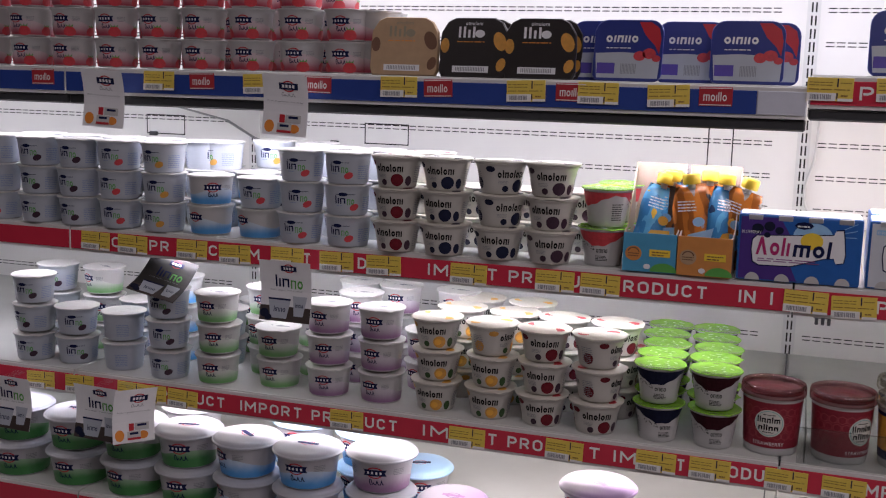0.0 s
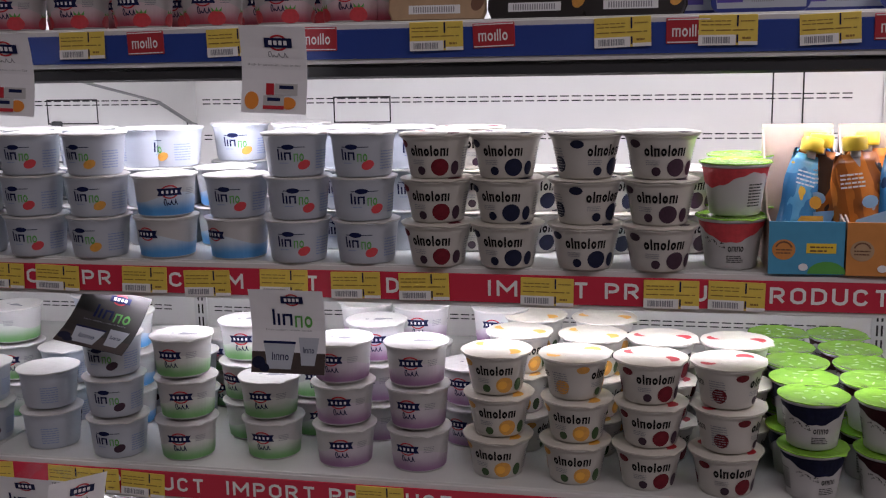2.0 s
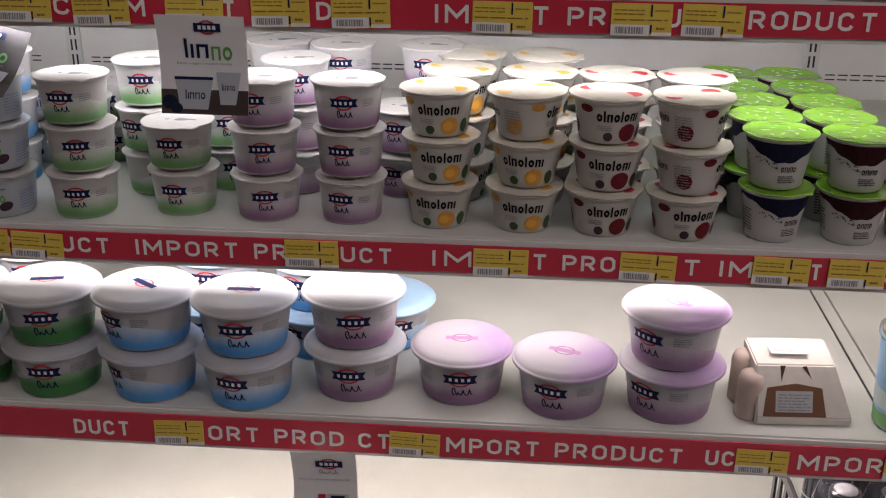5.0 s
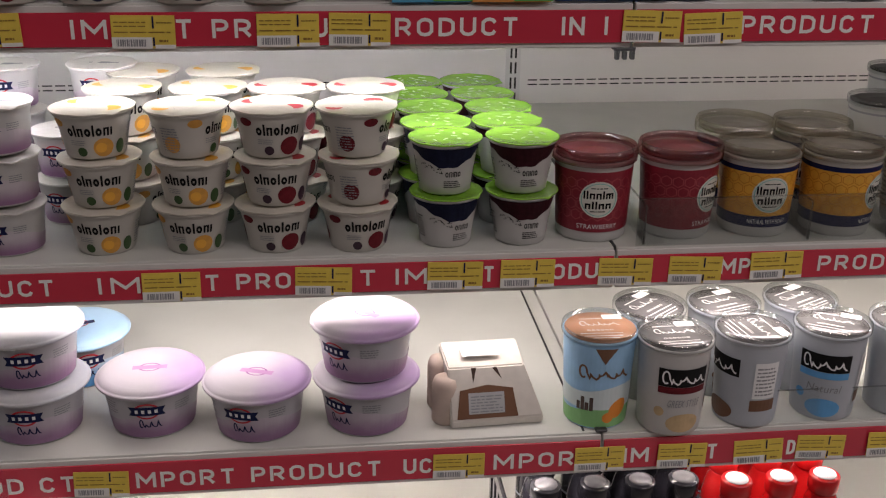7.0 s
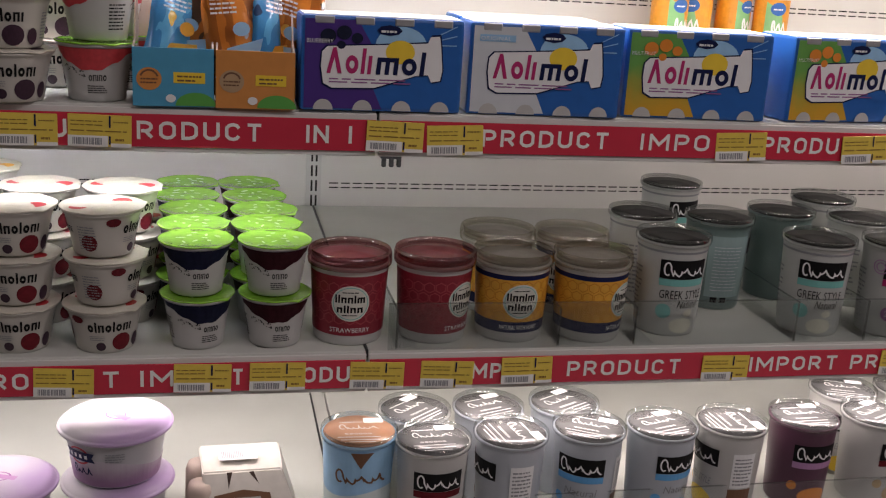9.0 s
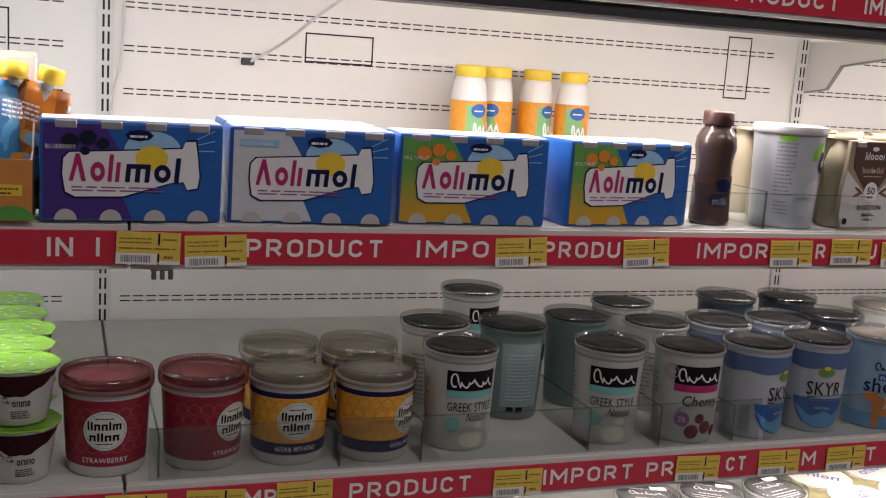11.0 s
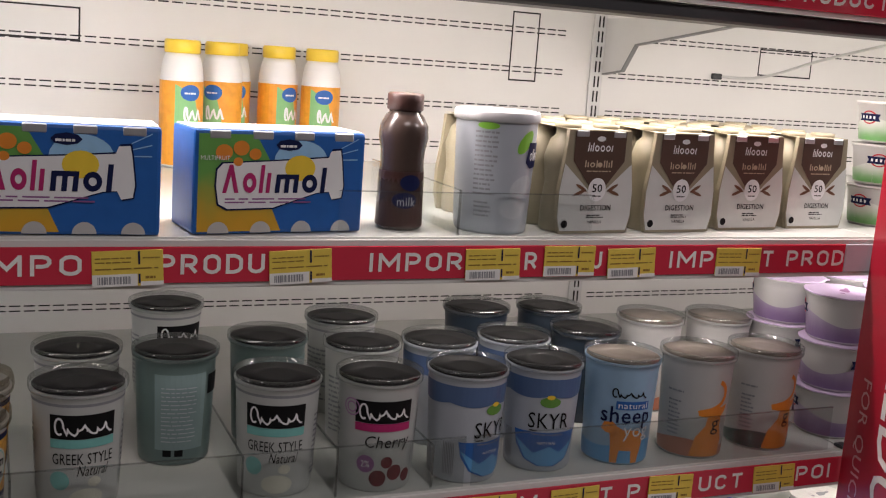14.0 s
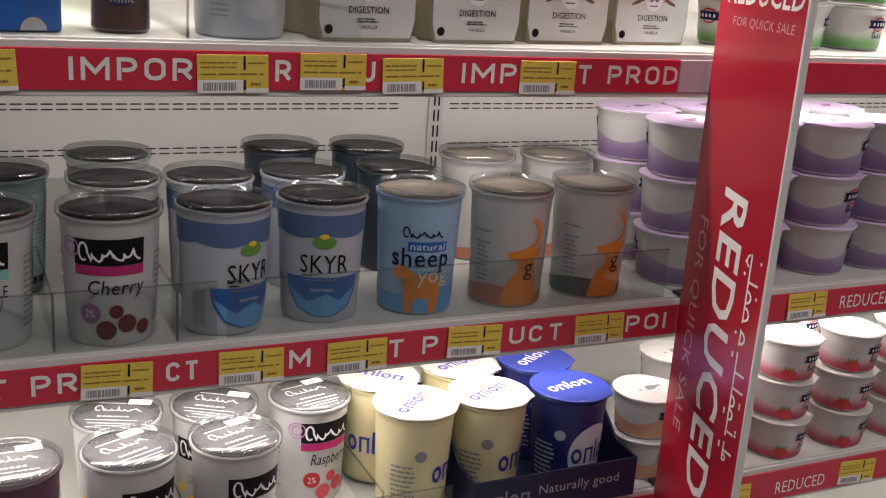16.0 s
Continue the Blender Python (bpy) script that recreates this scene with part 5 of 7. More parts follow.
def kefir_pack():
    root = thing("drink_multipack", "cream and brown cardboard four-pack of drink bottles", "drink multipack", "drink four-packs")
    for bx in (-0.027, 0.027):
        for by in (0.028, 0.080):
            prof = [(0.0225, 0.0), (0.0245, 0.003), (0.0245, 0.03), (0.0215, 0.055), (0.0235, 0.075), (0.0245, 0.085), (0.019, 0.104), (0.013, 0.110), (0.013, 0.117), (0.0155, 0.118), (0.0155, 0.123)]
            bm = lathe_bm(prof, 20)
            bm.transform(Matrix.Translation((bx, by, 0)))
            part("bottle", bm, CREAM, root, "cream drink bottle")
    bm = bmesh.new()
    outline = [(-0.048, 0.0), (-0.0525, 0.02), (-0.0525, 0.05), (-0.047, 0.085), (-0.044, 0.118), (0.044, 0.118), (0.047, 0.085), (0.0525, 0.05), (0.0525, 0.02), (0.048, 0.0)]
    faces = [[bm.verts.new((u, y, v)) for u, v in outline] for y in (0.0, 0.006, 0.100, 0.106)]
    bm.faces.new(faces[0])
    bm.faces.new(faces[1][::-1])
    bm.faces.new(faces[2])
    bm.faces.new(faces[3][::-1])
    for a, b in ((0, 1), (2, 3)):
        for k in range(10):
            j = (k + 1) % 10
            bm.faces.new((faces[a][k], faces[a][j], faces[b][j], faces[b][k]))
    top = [bm.verts.new(c) for c in ((-0.044, 0.0, 0.1182), (0.044, 0.0, 0.1182), (0.044, 0.106, 0.1205), (-0.044, 0.106, 0.1205))]
    bm.faces.new(top)
    part("sleeve", bm, CREAM, root, "cream cardboard sleeve")
    bm = bmesh.new()
    poly(bm, [(-0.047, 0.003), (-0.0515, 0.02), (-0.0515, 0.05), (-0.047, 0.08), (-0.012, 0.05), (0.012, 0.05), (0.047, 0.08), (0.0515, 0.05), (0.0515, 0.02), (0.047, 0.003)])
    decal("white_field", onto_front(bm, 0, 0.0005), mat("pale_pack_field", (0.60, 0.62, 0.60), 0.45, var=0.05), root, "white lower field")
    bm = bmesh.new()
    poly(bm, [(-0.036, 0.117), (0.036, 0.117), (0.036, 0.083), (0.012, 0.055), (-0.012, 0.055), (-0.036, 0.083)])
    decal("brown_field", onto_front(bm, 0, 0.0008), LABEL_BROWN, root, "brown pointed label field")
    bm = bmesh.new()
    wordmark(bm, -0.018, 0.094, 0.036, 0.010, "titoooi", 0.1)
    oval(bm, 0.0, 0.1085, 0.006, 0.003)
    decal("wordmark", onto_front(bm, 0, 0.0012), PAPER, root, "white plain letter shapes")
    bm = bmesh.new()
    wordmark(bm, -0.02, 0.076, 0.040, 0.008, "tiodttit")
    bars(bm, -0.017, 0.071, 0.034, 0.003, 1, 3)
    decal("product_mark", onto_front(bm, 0, 0.0012), mat("beige_print", (0.5, 0.4, 0.28), 0.5), root)
    bm = bmesh.new()
    oval(bm, 0.0, 0.0505, 0.0125, 0.0135, 24)
    decal("count_disc", onto_front(bm, 0, 0.0012), PAPER, root, "white round field")
    decal("number", onto_front(text_bm("50", -0.007, 0.0475, 0.014, 0.0095, bold=0.01), 0, 0.0016), INK, root, "bold black number")
    decal("lettering", onto_front(text_bm("DIGESTION", -0.0215, 0.0265, 0.043, 0.0065, bold=0.008), 0, 0.0016), INK, root, "thin black lettering")
    decal("lettering", onto_front(text_bm("VANILLA", -0.010, 0.0115, 0.020, 0.0035), 0, 0.0016), INK, root, "thin black lettering")
    bm = bmesh.new()
    bars(bm, -0.012, 0.018, 0.024, 0.005, 2, 3)
    bars(bm, -0.006, 0.0425, 0.012, 0.003, 1, 3)
    oval(bm, -0.042, 0.011, 0.0045, 0.0045, 14)
    decal("small_print", onto_front(bm, 0, 0.0016), INK, root, "small unreadable print")
    bm = bmesh.new()
    for s in (-1, 1):
        oval(bm, s * 0.022, 0.0525, 0.009, 0.002, 10, tilt=s * 0.5)
        oval(bm, s * 0.024, 0.047, 0.009, 0.002, 10, tilt=-s * 0.35)
    decal("pod_print", onto_front(bm, 0, 0.0012), BROWN, root)
    for u in (-0.026, 0.026):
        part("bottle_cap", box_bm(u - 0.009, u + 0.009, -0.0014, 0.01, 0.110, 0.1175, 0.001, 1), SILVER, root)
    return root


def pouch_tray(card, words):
    """An open cardboard display tray with a tall back and a printed front."""
    def build():
        root = thing("display_tray", "%s cardboard display tray for fruit pouches" % words, "display tray", "pouch display trays")
        w, d = 0.0435, 0.125
        part("front_wall", box_bm(-w, w, 0.0, 0.003, 0, 0.064), card, root)
        part("back_wall", box_bm(-w, w, d - 0.003, d, 0, 0.172), TAN_PALE, root, "plain inner side of the card")
        for s in (-1, 1):
            bm = bmesh.new()
            side = [(0.003, 0.0), (0.003, 0.064), (d * 0.3, 0.07), (d - 0.003, 0.165), (d - 0.003, 0.0)]
            a = [bm.verts.new((s * w, y, z)) for y, z in side]
            b = [bm.verts.new((s * (w - 0.002), y, z)) for y, z in side]
            bm.faces.new(a)
            bm.faces.new(b[::-1])
            for k in range(5):
                bm.faces.new((a[k], a[(k + 1) % 5], b[(k + 1) % 5], b[k]))
            part("side_wall", bm, TAN_PALE, root, "plain inner side of the card")
        part("tray_floor", box_bm(-w + 0.002, w - 0.002, 0.003, d - 0.003, 0, 0.003), card, root)
        bm = bmesh.new()
        oval(bm, -0.026, 0.030, 0.0135, 0.0125, 22)
        decal("badge", onto_front(bm, 0, 0.0006), CARD_ORANGE if card is CARD_BLUE else TAN, root, "round badge")
        bm = bmesh.new()
        band(bm, -0.026, 0.030, 0.0085, 0.0105, 0.3, 2.8, 10)
        bars(bm, -0.035, 0.025, 0.018, 0.008, 2, 4)
        decal("badge_print", onto_front(bm, 0, 0.0009), BROWN, root)
        bm = bmesh.new()
        rect(bm, 0.0, 0.026, 0.034, 0.038)
        decal("flavour_field", onto_front(bm, 0, 0.0006), YELLOW, root, "yellow flavour field")
        bm = bmesh.new()
        bars(bm, 0.004, 0.028, 0.026, 0.009, 2, 8)
        decal("flavour_print", onto_front(bm, 0, 0.0009), BROWN, root)
        bm = bmesh.new()
        oval(bm, 0.024, 0.001, 0.022, 0.015, 16, 0, math.pi)
        decal("grass_print", onto_front(bm, 0, 0.0006), GREEN, root)
        bm = bmesh.new()
        oval(bm, -0.003, 0.009, 0.0055, 0.0045)
        decal("seal_print", onto_front(bm, 0, 0.0009), PAPER, root)
        return root
    return build


def pouch(body, accent, words):
    def build():
        root = thing("fruit_pouch", "glossy %s fruit puree pouch with yellow cap" % words, "fruit pouch", "fruit puree pouches")
        bm = bmesh.new()
        nu, nv = 9, 12
        grid = []
        for s in (-1, 1):
            rows = []
            for j in range(nv + 1):
                v = j / nv
                half = 0.036 * (1 - 0.28 * max(0, v - 0.7) / 0.3) * (0.94 + 0.06 * math.cos(v * 7))
                rows.append([bm.verts.new((half * (2 * i / nu - 1), s * 0.017 * (1 - v ** 1.6) * (1 - (2 * i / nu - 1) ** 2) + 0.003 * math.sin(9 * v + 3 * i) * (1 - v) * 0.5, 0.13 * v)) for i in range(nu + 1)])
            for j in range(nv):
                for i in range(nu):
                    bm.faces.new((rows[j][i], rows[j][i + 1], rows[j + 1][i + 1], rows[j + 1][i])).smooth = True
            grid.append(rows)
        bmesh.ops.remove_doubles(bm, verts=bm.verts[:], dist=0.0012)
        part("pouch_body", bm, body, root, "crinkled printed film")
        bm = bmesh.new()
        poly(bm, [(-0.03, 0.02), (0.02, 0.03), (0.03, 0.06), (-0.012, 0.052)])
        oval(bm, 0.006, 0.072, 0.010, 0.008, 12)
        decal("print_field", onto_front(bm, -0.0165, 0.002), accent, root)
        bm = bmesh.new()
        bars(bm, -0.026, 0.09, 0.03, 0.02, 4, 6)
        decal("small_print", onto_front(bm, -0.011, 0.002), PAPER, root)
        part("spout", lathe_bm([(0.006, 0.126), (0.006, 0.136)], 12), CUP, root)
        prof = [(0.0135, 0.134), (0.0145, 0.1355), (0.0145, 0.149), (0.0130, 0.151), (0.005, 0.1514)]
        part("cap", lathe_bm(prof, 14), YELLOW, root, "chunky yellow screw cap")
        return root
    return build


def twin_carton(card, fruit, words):
    """A twin-compartment pot stood on edge in a shaped card sleeve."""
    def build():
        root = thing("snack_carton", "%s shaped card snack pot stood on edge" % words, "snack pot", "shaped snack pots")
        outline = [(-0.058, 0.0), (0.058, 0.0), (0.063, 0.012), (0.062, 0.030), (0.063, 0.05), (0.061, 0.078), (0.050, 0.096), (0.036, 0.103), (-0.036, 0.103), (-0.050, 0.096), (-0.061, 0.078), (-0.063, 0.05), (-0.062, 0.030), (-0.063, 0.012)]
        bm = bmesh.new()
        rings = [[bm.verts.new((u * s, y, 0.0515 + (v - 0.0515) * s)) for u, v in outline] for y, s in ((0.0, 0.97), (0.004, 1.0), (0.012, 1.0), (0.034, 0.86))]
        bm.faces.new(rings[0])
        bm.faces.new(rings[-1][::-1])
        for lo, hi in zip(rings, rings[1:]):
            for k in range(14):
                bm.faces.new((lo[k], lo[(k + 1) % 14], hi[(k + 1) % 14], hi[k]))
        part("pack", bm, card, root)
        bm = bmesh.new()
        wordmark(bm, -0.028, 0.068, 0.052, 0.019, "ttid", 0.0)
        wordmark(bm, -0.016, 0.0895, 0.032, 0.006, "otnotoni")
        decal("wordmark", onto_front(bm, 0, 0.0006), PAPER if card is CARD_BLACK else CREAM, root, "pale plain letter shapes")
        bm = bmesh.new()
        rect(bm, -0.036, 0.008, 0.030, 0.019)
        decal("barcode_field", onto_front(bm, 0, 0.0006), PAPER, root, "white barcode field")
        bm = bmesh.new()
        for k in range(18):
            rect(bm, -0.03 + 0.003 * k, 0.010, -0.0285 + 0.003 * k, 0.017)
        decal("barcode", onto_front(bm, 0, 0.0009), INK_GREY, root)
        bm = bmesh.new()
        oval(bm, 0.048, 0.062, 0.011, 0.017, 14, tilt=0.4)
        oval(bm, -0.052, 0.054, 0.008, 0.013, 14)
        oval(bm, 0.052, 0.022, 0.008, 0.012, 12, tilt=-0.4)
        decal("fruit_print", onto_front(bm, 0, 0.0006), fruit, root, "printed fruit")
        bm = bmesh.new()
        bars(bm, -0.03, 0.060, 0.05, 0.004, 1, 3)
        decal("small_print", onto_front(bm, 0, 0.0006), ORANGE, root)
        return root
    return build


def corner_pot():
    root = thing("corner_yogurt_pot", "blue and red rounded square yogurt pot stood on edge", "yogurt pot", "rounded square yogurt pots")
    r, w, h = 0.022, 0.0575, 0.102
    outline = []
    for cx, cy, a0 in ((w - r, r * 0.6, -math.pi / 2), (w - r, h - r, 0), (-w + r, h - r, math.pi / 2), (-w + r, r * 0.6, math.pi)):
        rr = r if cy > 0.05 else r * 0.6
        outline += [(cx + rr * math.cos(a0 + k * math.pi / 10) + (0.4 * r if cx > 0 else -0.4 * r) * (cy < 0.05), cy + rr * math.sin(a0 + k * math.pi / 10)) for k in range(6)]
    bm = bmesh.new()
    rings = [[bm.verts.new((u * s, y, 0.05 + (v - 0.05) * s)) for u, v in outline] for y, s in ((0.0, 0.985), (0.0015, 1.0), (0.004, 1.0), (0.0045, 0.94), (0.036, 0.8))]
    bm.faces.new(rings[0])
    bm.faces.new(rings[-1][::-1])
    n = len(outline)
    for lo, hi in zip(rings, rings[1:]):
        for k in range(n):
            bm.faces.new((lo[k], lo[(k + 1) % n], hi[(k + 1) % n], hi[k]))
    part("pot", bm, mat("corner_blue", (0.025, 0.04, 0.22), 0.3, var=0.1), root)
    bm = bmesh.new()
    poly(bm, [(0.016, 0.098), (0.036, 0.098), (0.05, 0.088), (0.054, 0.07), (0.052, 0.045), (0.044, 0.06), (0.028, 0.076)])
    decal("red_corner", onto_front(bm, 0, 0.0005), RED, root, "red corner field")
    bm = bmesh.new()
    for u, v, r in ((0.020, 0.042, 0.010), (0.036, 0.046, 0.011), (0.048, 0.038, 0.007)):
        oval(bm, u, v, r, r * 0.8)
    decal("fruit_print", onto_front(bm, 0, 0.0009), BERRY, root, "printed strawberries")
    bm = bmesh.new()
    poly(bm, [(-0.05, 0.005), (0.052, 0.005), (0.054, 0.040), (0.03, 0.046), (-0.01, 0.048), (-0.054, 0.046)])
    decal("pale_field", onto_front(bm, 0, 0.0004), CUP_GREY, root, "pale lower field")
    bm = bmesh.new()
    rect(bm, -0.05, 0.012, -0.02, 0.03)
    decal("blue_field", onto_front(bm, 0, 0.0008), mat("violet_field", (0.09, 0.06, 0.35), 0.4), root)
    bm = bmesh.new()
    for k in range(11):
        rect(bm, -0.01 + 0.0024 * k, 0.012, -0.0088 + 0.0024 * k, 0.029)
    decal("barcode", onto_front(bm, 0, 0.0008), INK_GREY, root)
    bm = bmesh.new()
    wordmark(bm, -0.038, 0.064, 0.056, 0.016, "oiniio", 0.1, 0.26)
    bars(bm, -0.036, 0.054, 0.044, 0.004, 1, 4)
    decal("wordmark", onto_front(bm, 0, 0.0008), PAPER, root, "white plain letter shapes")
    return root


TAN_PALE = mat("pale_tan_card", (0.36, 0.27, 0.215), 0.6, var=0.1, scale=70, bump=0.06)


FLAP_TAN = mat("pinkish_tab_card", (0.52, 0.42, 0.36), 0.65, var=0.1, scale=70, bump=0.06)


def folded_carton():
    """A tapering card carton, open-topped with two tucked notches."""
    root = thing("folded_carton", "pale folded cardboard carton with a brown label", "carton")
    bm = bmesh.new()
    low = [bm.verts.new(c) for c in ((-0.050, 0.0, 0), (0.074, 0.0, 0), (0.074, 0.092, 0), (-0.050, 0.092, 0))]
    mid = [bm.verts.new(c) for c in ((-0.050, -0.002, 0.012), (0.074, -0.002, 0.012), (0.074, 0.092, 0.012), (-0.050, 0.092, 0.012))]
    top = [bm.verts.new(c) for c in ((-0.052, 0.022, 0.078), (0.050, 0.022, 0.078), (0.052, 0.085, 0.086), (-0.054, 0.085, 0.086))]
    bm.faces.new(low[::-1])
    for a, b in ((low, mid), (mid, top)):
        for k in range(4):
            bm.faces.new((a[k], a[(k + 1) % 4], b[(k + 1) % 4], b[k]))
    bm.faces.new(top)
    bmesh.ops.bevel(bm, geom=bm.edges[:], offset=0.002, segments=2, affect="EDGES")
    part("body", bm, KRAFT, root)
    slope = Matrix.Translation((0, -0.002, 0.012)) @ Matrix.Rotation(-math.atan2(0.024, 0.066), 4, "X")
    def on_face(name, fill, material, off, label=""):
        b = bmesh.new()
        fill(b)
        decal(name, onto_front(b, 0, off, slope), material, root, label)
    on_face("brown_label", lambda b: poly(b, [(-0.042, 0.002), (0.040, 0.002), (0.034, 0.040), (0.0, 0.046), (-0.037, 0.040)]), BROWN, 0.0006, "dark brown paper label")
    on_face("label_patch", lambda b: rect(b, -0.026, 0.008, 0.022, 0.036), mat("grey_patch", (0.42, 0.43, 0.44), 0.5), 0.001)
    on_face("label_print", lambda b: bars(b, -0.023, 0.010, 0.042, 0.024, 6, 5), INK_GREY, 0.0014)
    on_face("tuck_slit", lambda b: (poly(b, [(-0.021, 0.069), (-0.019, 0.048), (-0.014, 0.069)]), poly(b, [(0.007, 0.068), (0.02, 0.052), (0.013, 0.069)])), CHOC, 0.0006, "dark tuck slits")
    bm = bmesh.new()
    rect(bm, -0.03, 0.035, 0.02, 0.066)
    decal("top_label", onto_top(bm, 0.0862, 0.0012), PAPER, root, "white paper top label")
    bm = bmesh.new()
    for k in range(12):
        rect(bm, -0.026 + 0.0024 * k, 0.04, -0.0248 + 0.0024 * k, 0.06)
    decal("barcode", onto_top(bm, 0.0862, 0.0016), INK_GREY, root)
    for y, tall in ((0.026, 0.066), (0.068, 0.074)):
        flap = lathe_bm([(0.0165, 0.0), (0.0185, 0.003), (0.0180, tall - 0.012), (0.0150, tall - 0.003), (0.008, tall)], 16)
        bmesh.ops.translate(flap, verts=flap.verts[:], vec=(-0.0535, y, 0))
        part("side_flap", flap, FLAP_TAN, root, "rounded tan side tab", True)
    return root


BOTTLE_WHITE = mat("white_bottle_plastic", (0.76, 0.75, 0.73), 0.3, var=0.03)


def laban_bottle():
    root = thing("drink_bottle", "small white drink bottle with orange and green sleeve", "drink bottle", "small drink bottles")
    prof = [(0.0275, 0.0), (0.0305, 0.003), (0.0308, 0.118), (0.0306, 0.128), (0.0292, 0.142), (0.0262, 0.156), (0.0228, 0.164)]
    wall = [(0.0306, 0.0), (0.0308, 0.126)]
    part("body", lathe_bm(prof, 24), BOTTLE_WHITE, root, "", True)
    half = math.pi * 0.0307
    add(root, wall, "sleeve", lambda b: rect(b, -half, 0.004, half, 0.124), mat("laban_sleeve", (0.8, 0.34, 0.03), 0.35, var=0.2, scale=90), 0.0004, "orange fruit sleeve")
    add(root, wall, "green_field", lambda b: poly(b, [(-0.030, 0.006), (0.012, 0.006), (0.006, 0.070), (-0.002, 0.104), (-0.030, 0.120)]), GREEN_PALE, 0.0007, "green field")
    add(root, wall, "blue_badge", lambda b: oval(b, -0.008, 0.108, 0.0145, 0.0115, 16), BLUE, 0.0010, "blue badge")
    add(root, wall, "badge_print", lambda b: (bars(b, -0.017, 0.106, 0.018, 0.006, 1, 2), scrawl(b, -0.017, 0.068, 0.026, 0.02, 2, 0.003)), PAPER, 0.0013)
    prof = [(0.0240, 0.163), (0.0256, 0.164), (0.0258, 0.179), (0.0240, 0.182), (0.008, 0.1822)]
    part("cap", lathe_bm(prof, 24), YELLOW, root, "yellow screw cap")
    return root


def milk_bottle():
    root = thing("drink_bottle", "brown chocolate milk bottle with a dark sleeve", "drink bottle", "chocolate milk bottles")
    prof = [(0.0245, 0.0), (0.0265, 0.003), (0.0262, 0.05), (0.0245, 0.075), (0.0250, 0.088), (0.0280, 0.103), (0.0270, 0.116), (0.0215, 0.127), (0.0180, 0.130), (0.0180, 0.134)]
    part("body", lathe_bm(prof, 32), CHOC, root)
    wall = prof[1:5]
    half = math.pi * 0.0255
    add(root, wall, "sleeve", lambda b: rect(b, -half, 0.004, half, 0.066), CHOC_CAP, 0.0005, "dark brown printed sleeve")
    add(root, wall, "blue_badge", lambda b: (oval(b, 0.002, 0.054, 0.012, 0.009), oval(b, -0.004, 0.034, 0.014, 0.009)), NAVY, 0.0008, "dark blue badges")
    add(root, wall, "lettering", lambda b: text_bm("milk", -0.012, 0.028, 0.02, 0.010, b), CUP_GREY, 0.0012, "pale small lettering")
    part("cap", lathe_bm([(0.0195, 0.133), (0.0205, 0.134), (0.0205, 0.150), (0.0190, 0.152), (0.005, 0.1521)], 30), CHOC_CAP, root, "ribbed dark cap")
    return root


def plant_tub():
    root = thing("yogurt_tub", "tall white yogurt tub with green leaf and blue banner", "yogurt tub")
    prof = [(0.0405, 0.0), (0.0422, 0.003), (0.0432, 0.012), (0.0475, 0.125), (0.0478, 0.131)]
    wall = prof[1:]
    part("body", lathe_bm(prof, 36), CUP_GREY, root)
    part("snap_lid", lathe_bm([(0.0482, 0.127), (0.0500, 0.1275), (0.0505, 0.131), (0.0500, 0.1375), (0.0475, 0.1395), (0.0440, 0.137), (0.02, 0.1368)], 36), LID_MILK, root, "white snap-on lid")
    add(root, wall, "green_leaf", lambda b: oval(b, 0.020, 0.106, 0.016, 0.008, 14, tilt=0.9), LEAF, 0.0006, "green leaf")
    add(root, wall, "green_leaf", lambda b: oval(b, -0.026, 0.123, 0.012, 0.004), LEAF, 0.0006, "green leaf")
    add(root, wall, "blue_banner", lambda b: poly(b, [(0.022, 0.083), (0.03, 0.076), (0.06, 0.078), (0.06, 0.104), (0.026, 0.106)]), NAVY, 0.0009, "dark blue banner")
    add(root, wall, "banner_mark", lambda b: wordmark(b, 0.028, 0.085, 0.028, 0.013, "otdoo"), PAPER, 0.0013)
    add(root, wall, "small_print", lambda b: (bars(b, -0.040, 0.045, 0.026, 0.075, 14, 3), bars(b, -0.038, 0.02, 0.02, 0.02, 4, 4)), INK_GREY, 0.0007, "columns of small print")
    add(root, wall, "swirl_print", lambda b: (oval(b, 0.02, 0.055, 0.018, 0.012, tilt=0.5), oval(b, 0.012, 0.03, 0.02, 0.012)), mat("grey_swirl", (0.5, 0.54, 0.57), 0.4, var=0.15), 0.0007)
    return root


def dark_bottle(body, cap, words):
    def build():
        root = thing("drink_bottle", words, "drink bottle", "bottles on the bottom deck")
        prof = [(0.026, 0.0), (0.0285, 0.003), (0.0285, 0.17), (0.0275, 0.19), (0.0220, 0.215), (0.0190, 0.222), (0.0190, 0.232)]
        part("body", lathe_bm(prof, 24), body, root)
        part("cap", lathe_bm([(0.0205, 0.228), (0.0215, 0.230), (0.0215, 0.250), (0.0200, 0.252), (0.006, 0.2522)], 24), body, root)
        part("cap_disc", lathe_bm([(0.016, 0.2522), (0.0155, 0.2535), (0.004, 0.2536)], 20), cap, root, "pale printed cap top")
        wall = [(0.0285, 0.003), (0.0285, 0.17)]
        add(root, wall, "emblem", lambda b: band(b, 0, 0.14, 0.010, 0.014, 0.3, 5.6, 12), CUP_GREY, 0.0006, "pale swirl emblem")
        add(root, wall, "ring_print", lambda b: (rect(b, -0.05, 0.158, 0.05, 0.161),), CUP_GREY, 0.0006)
        return root
    return build


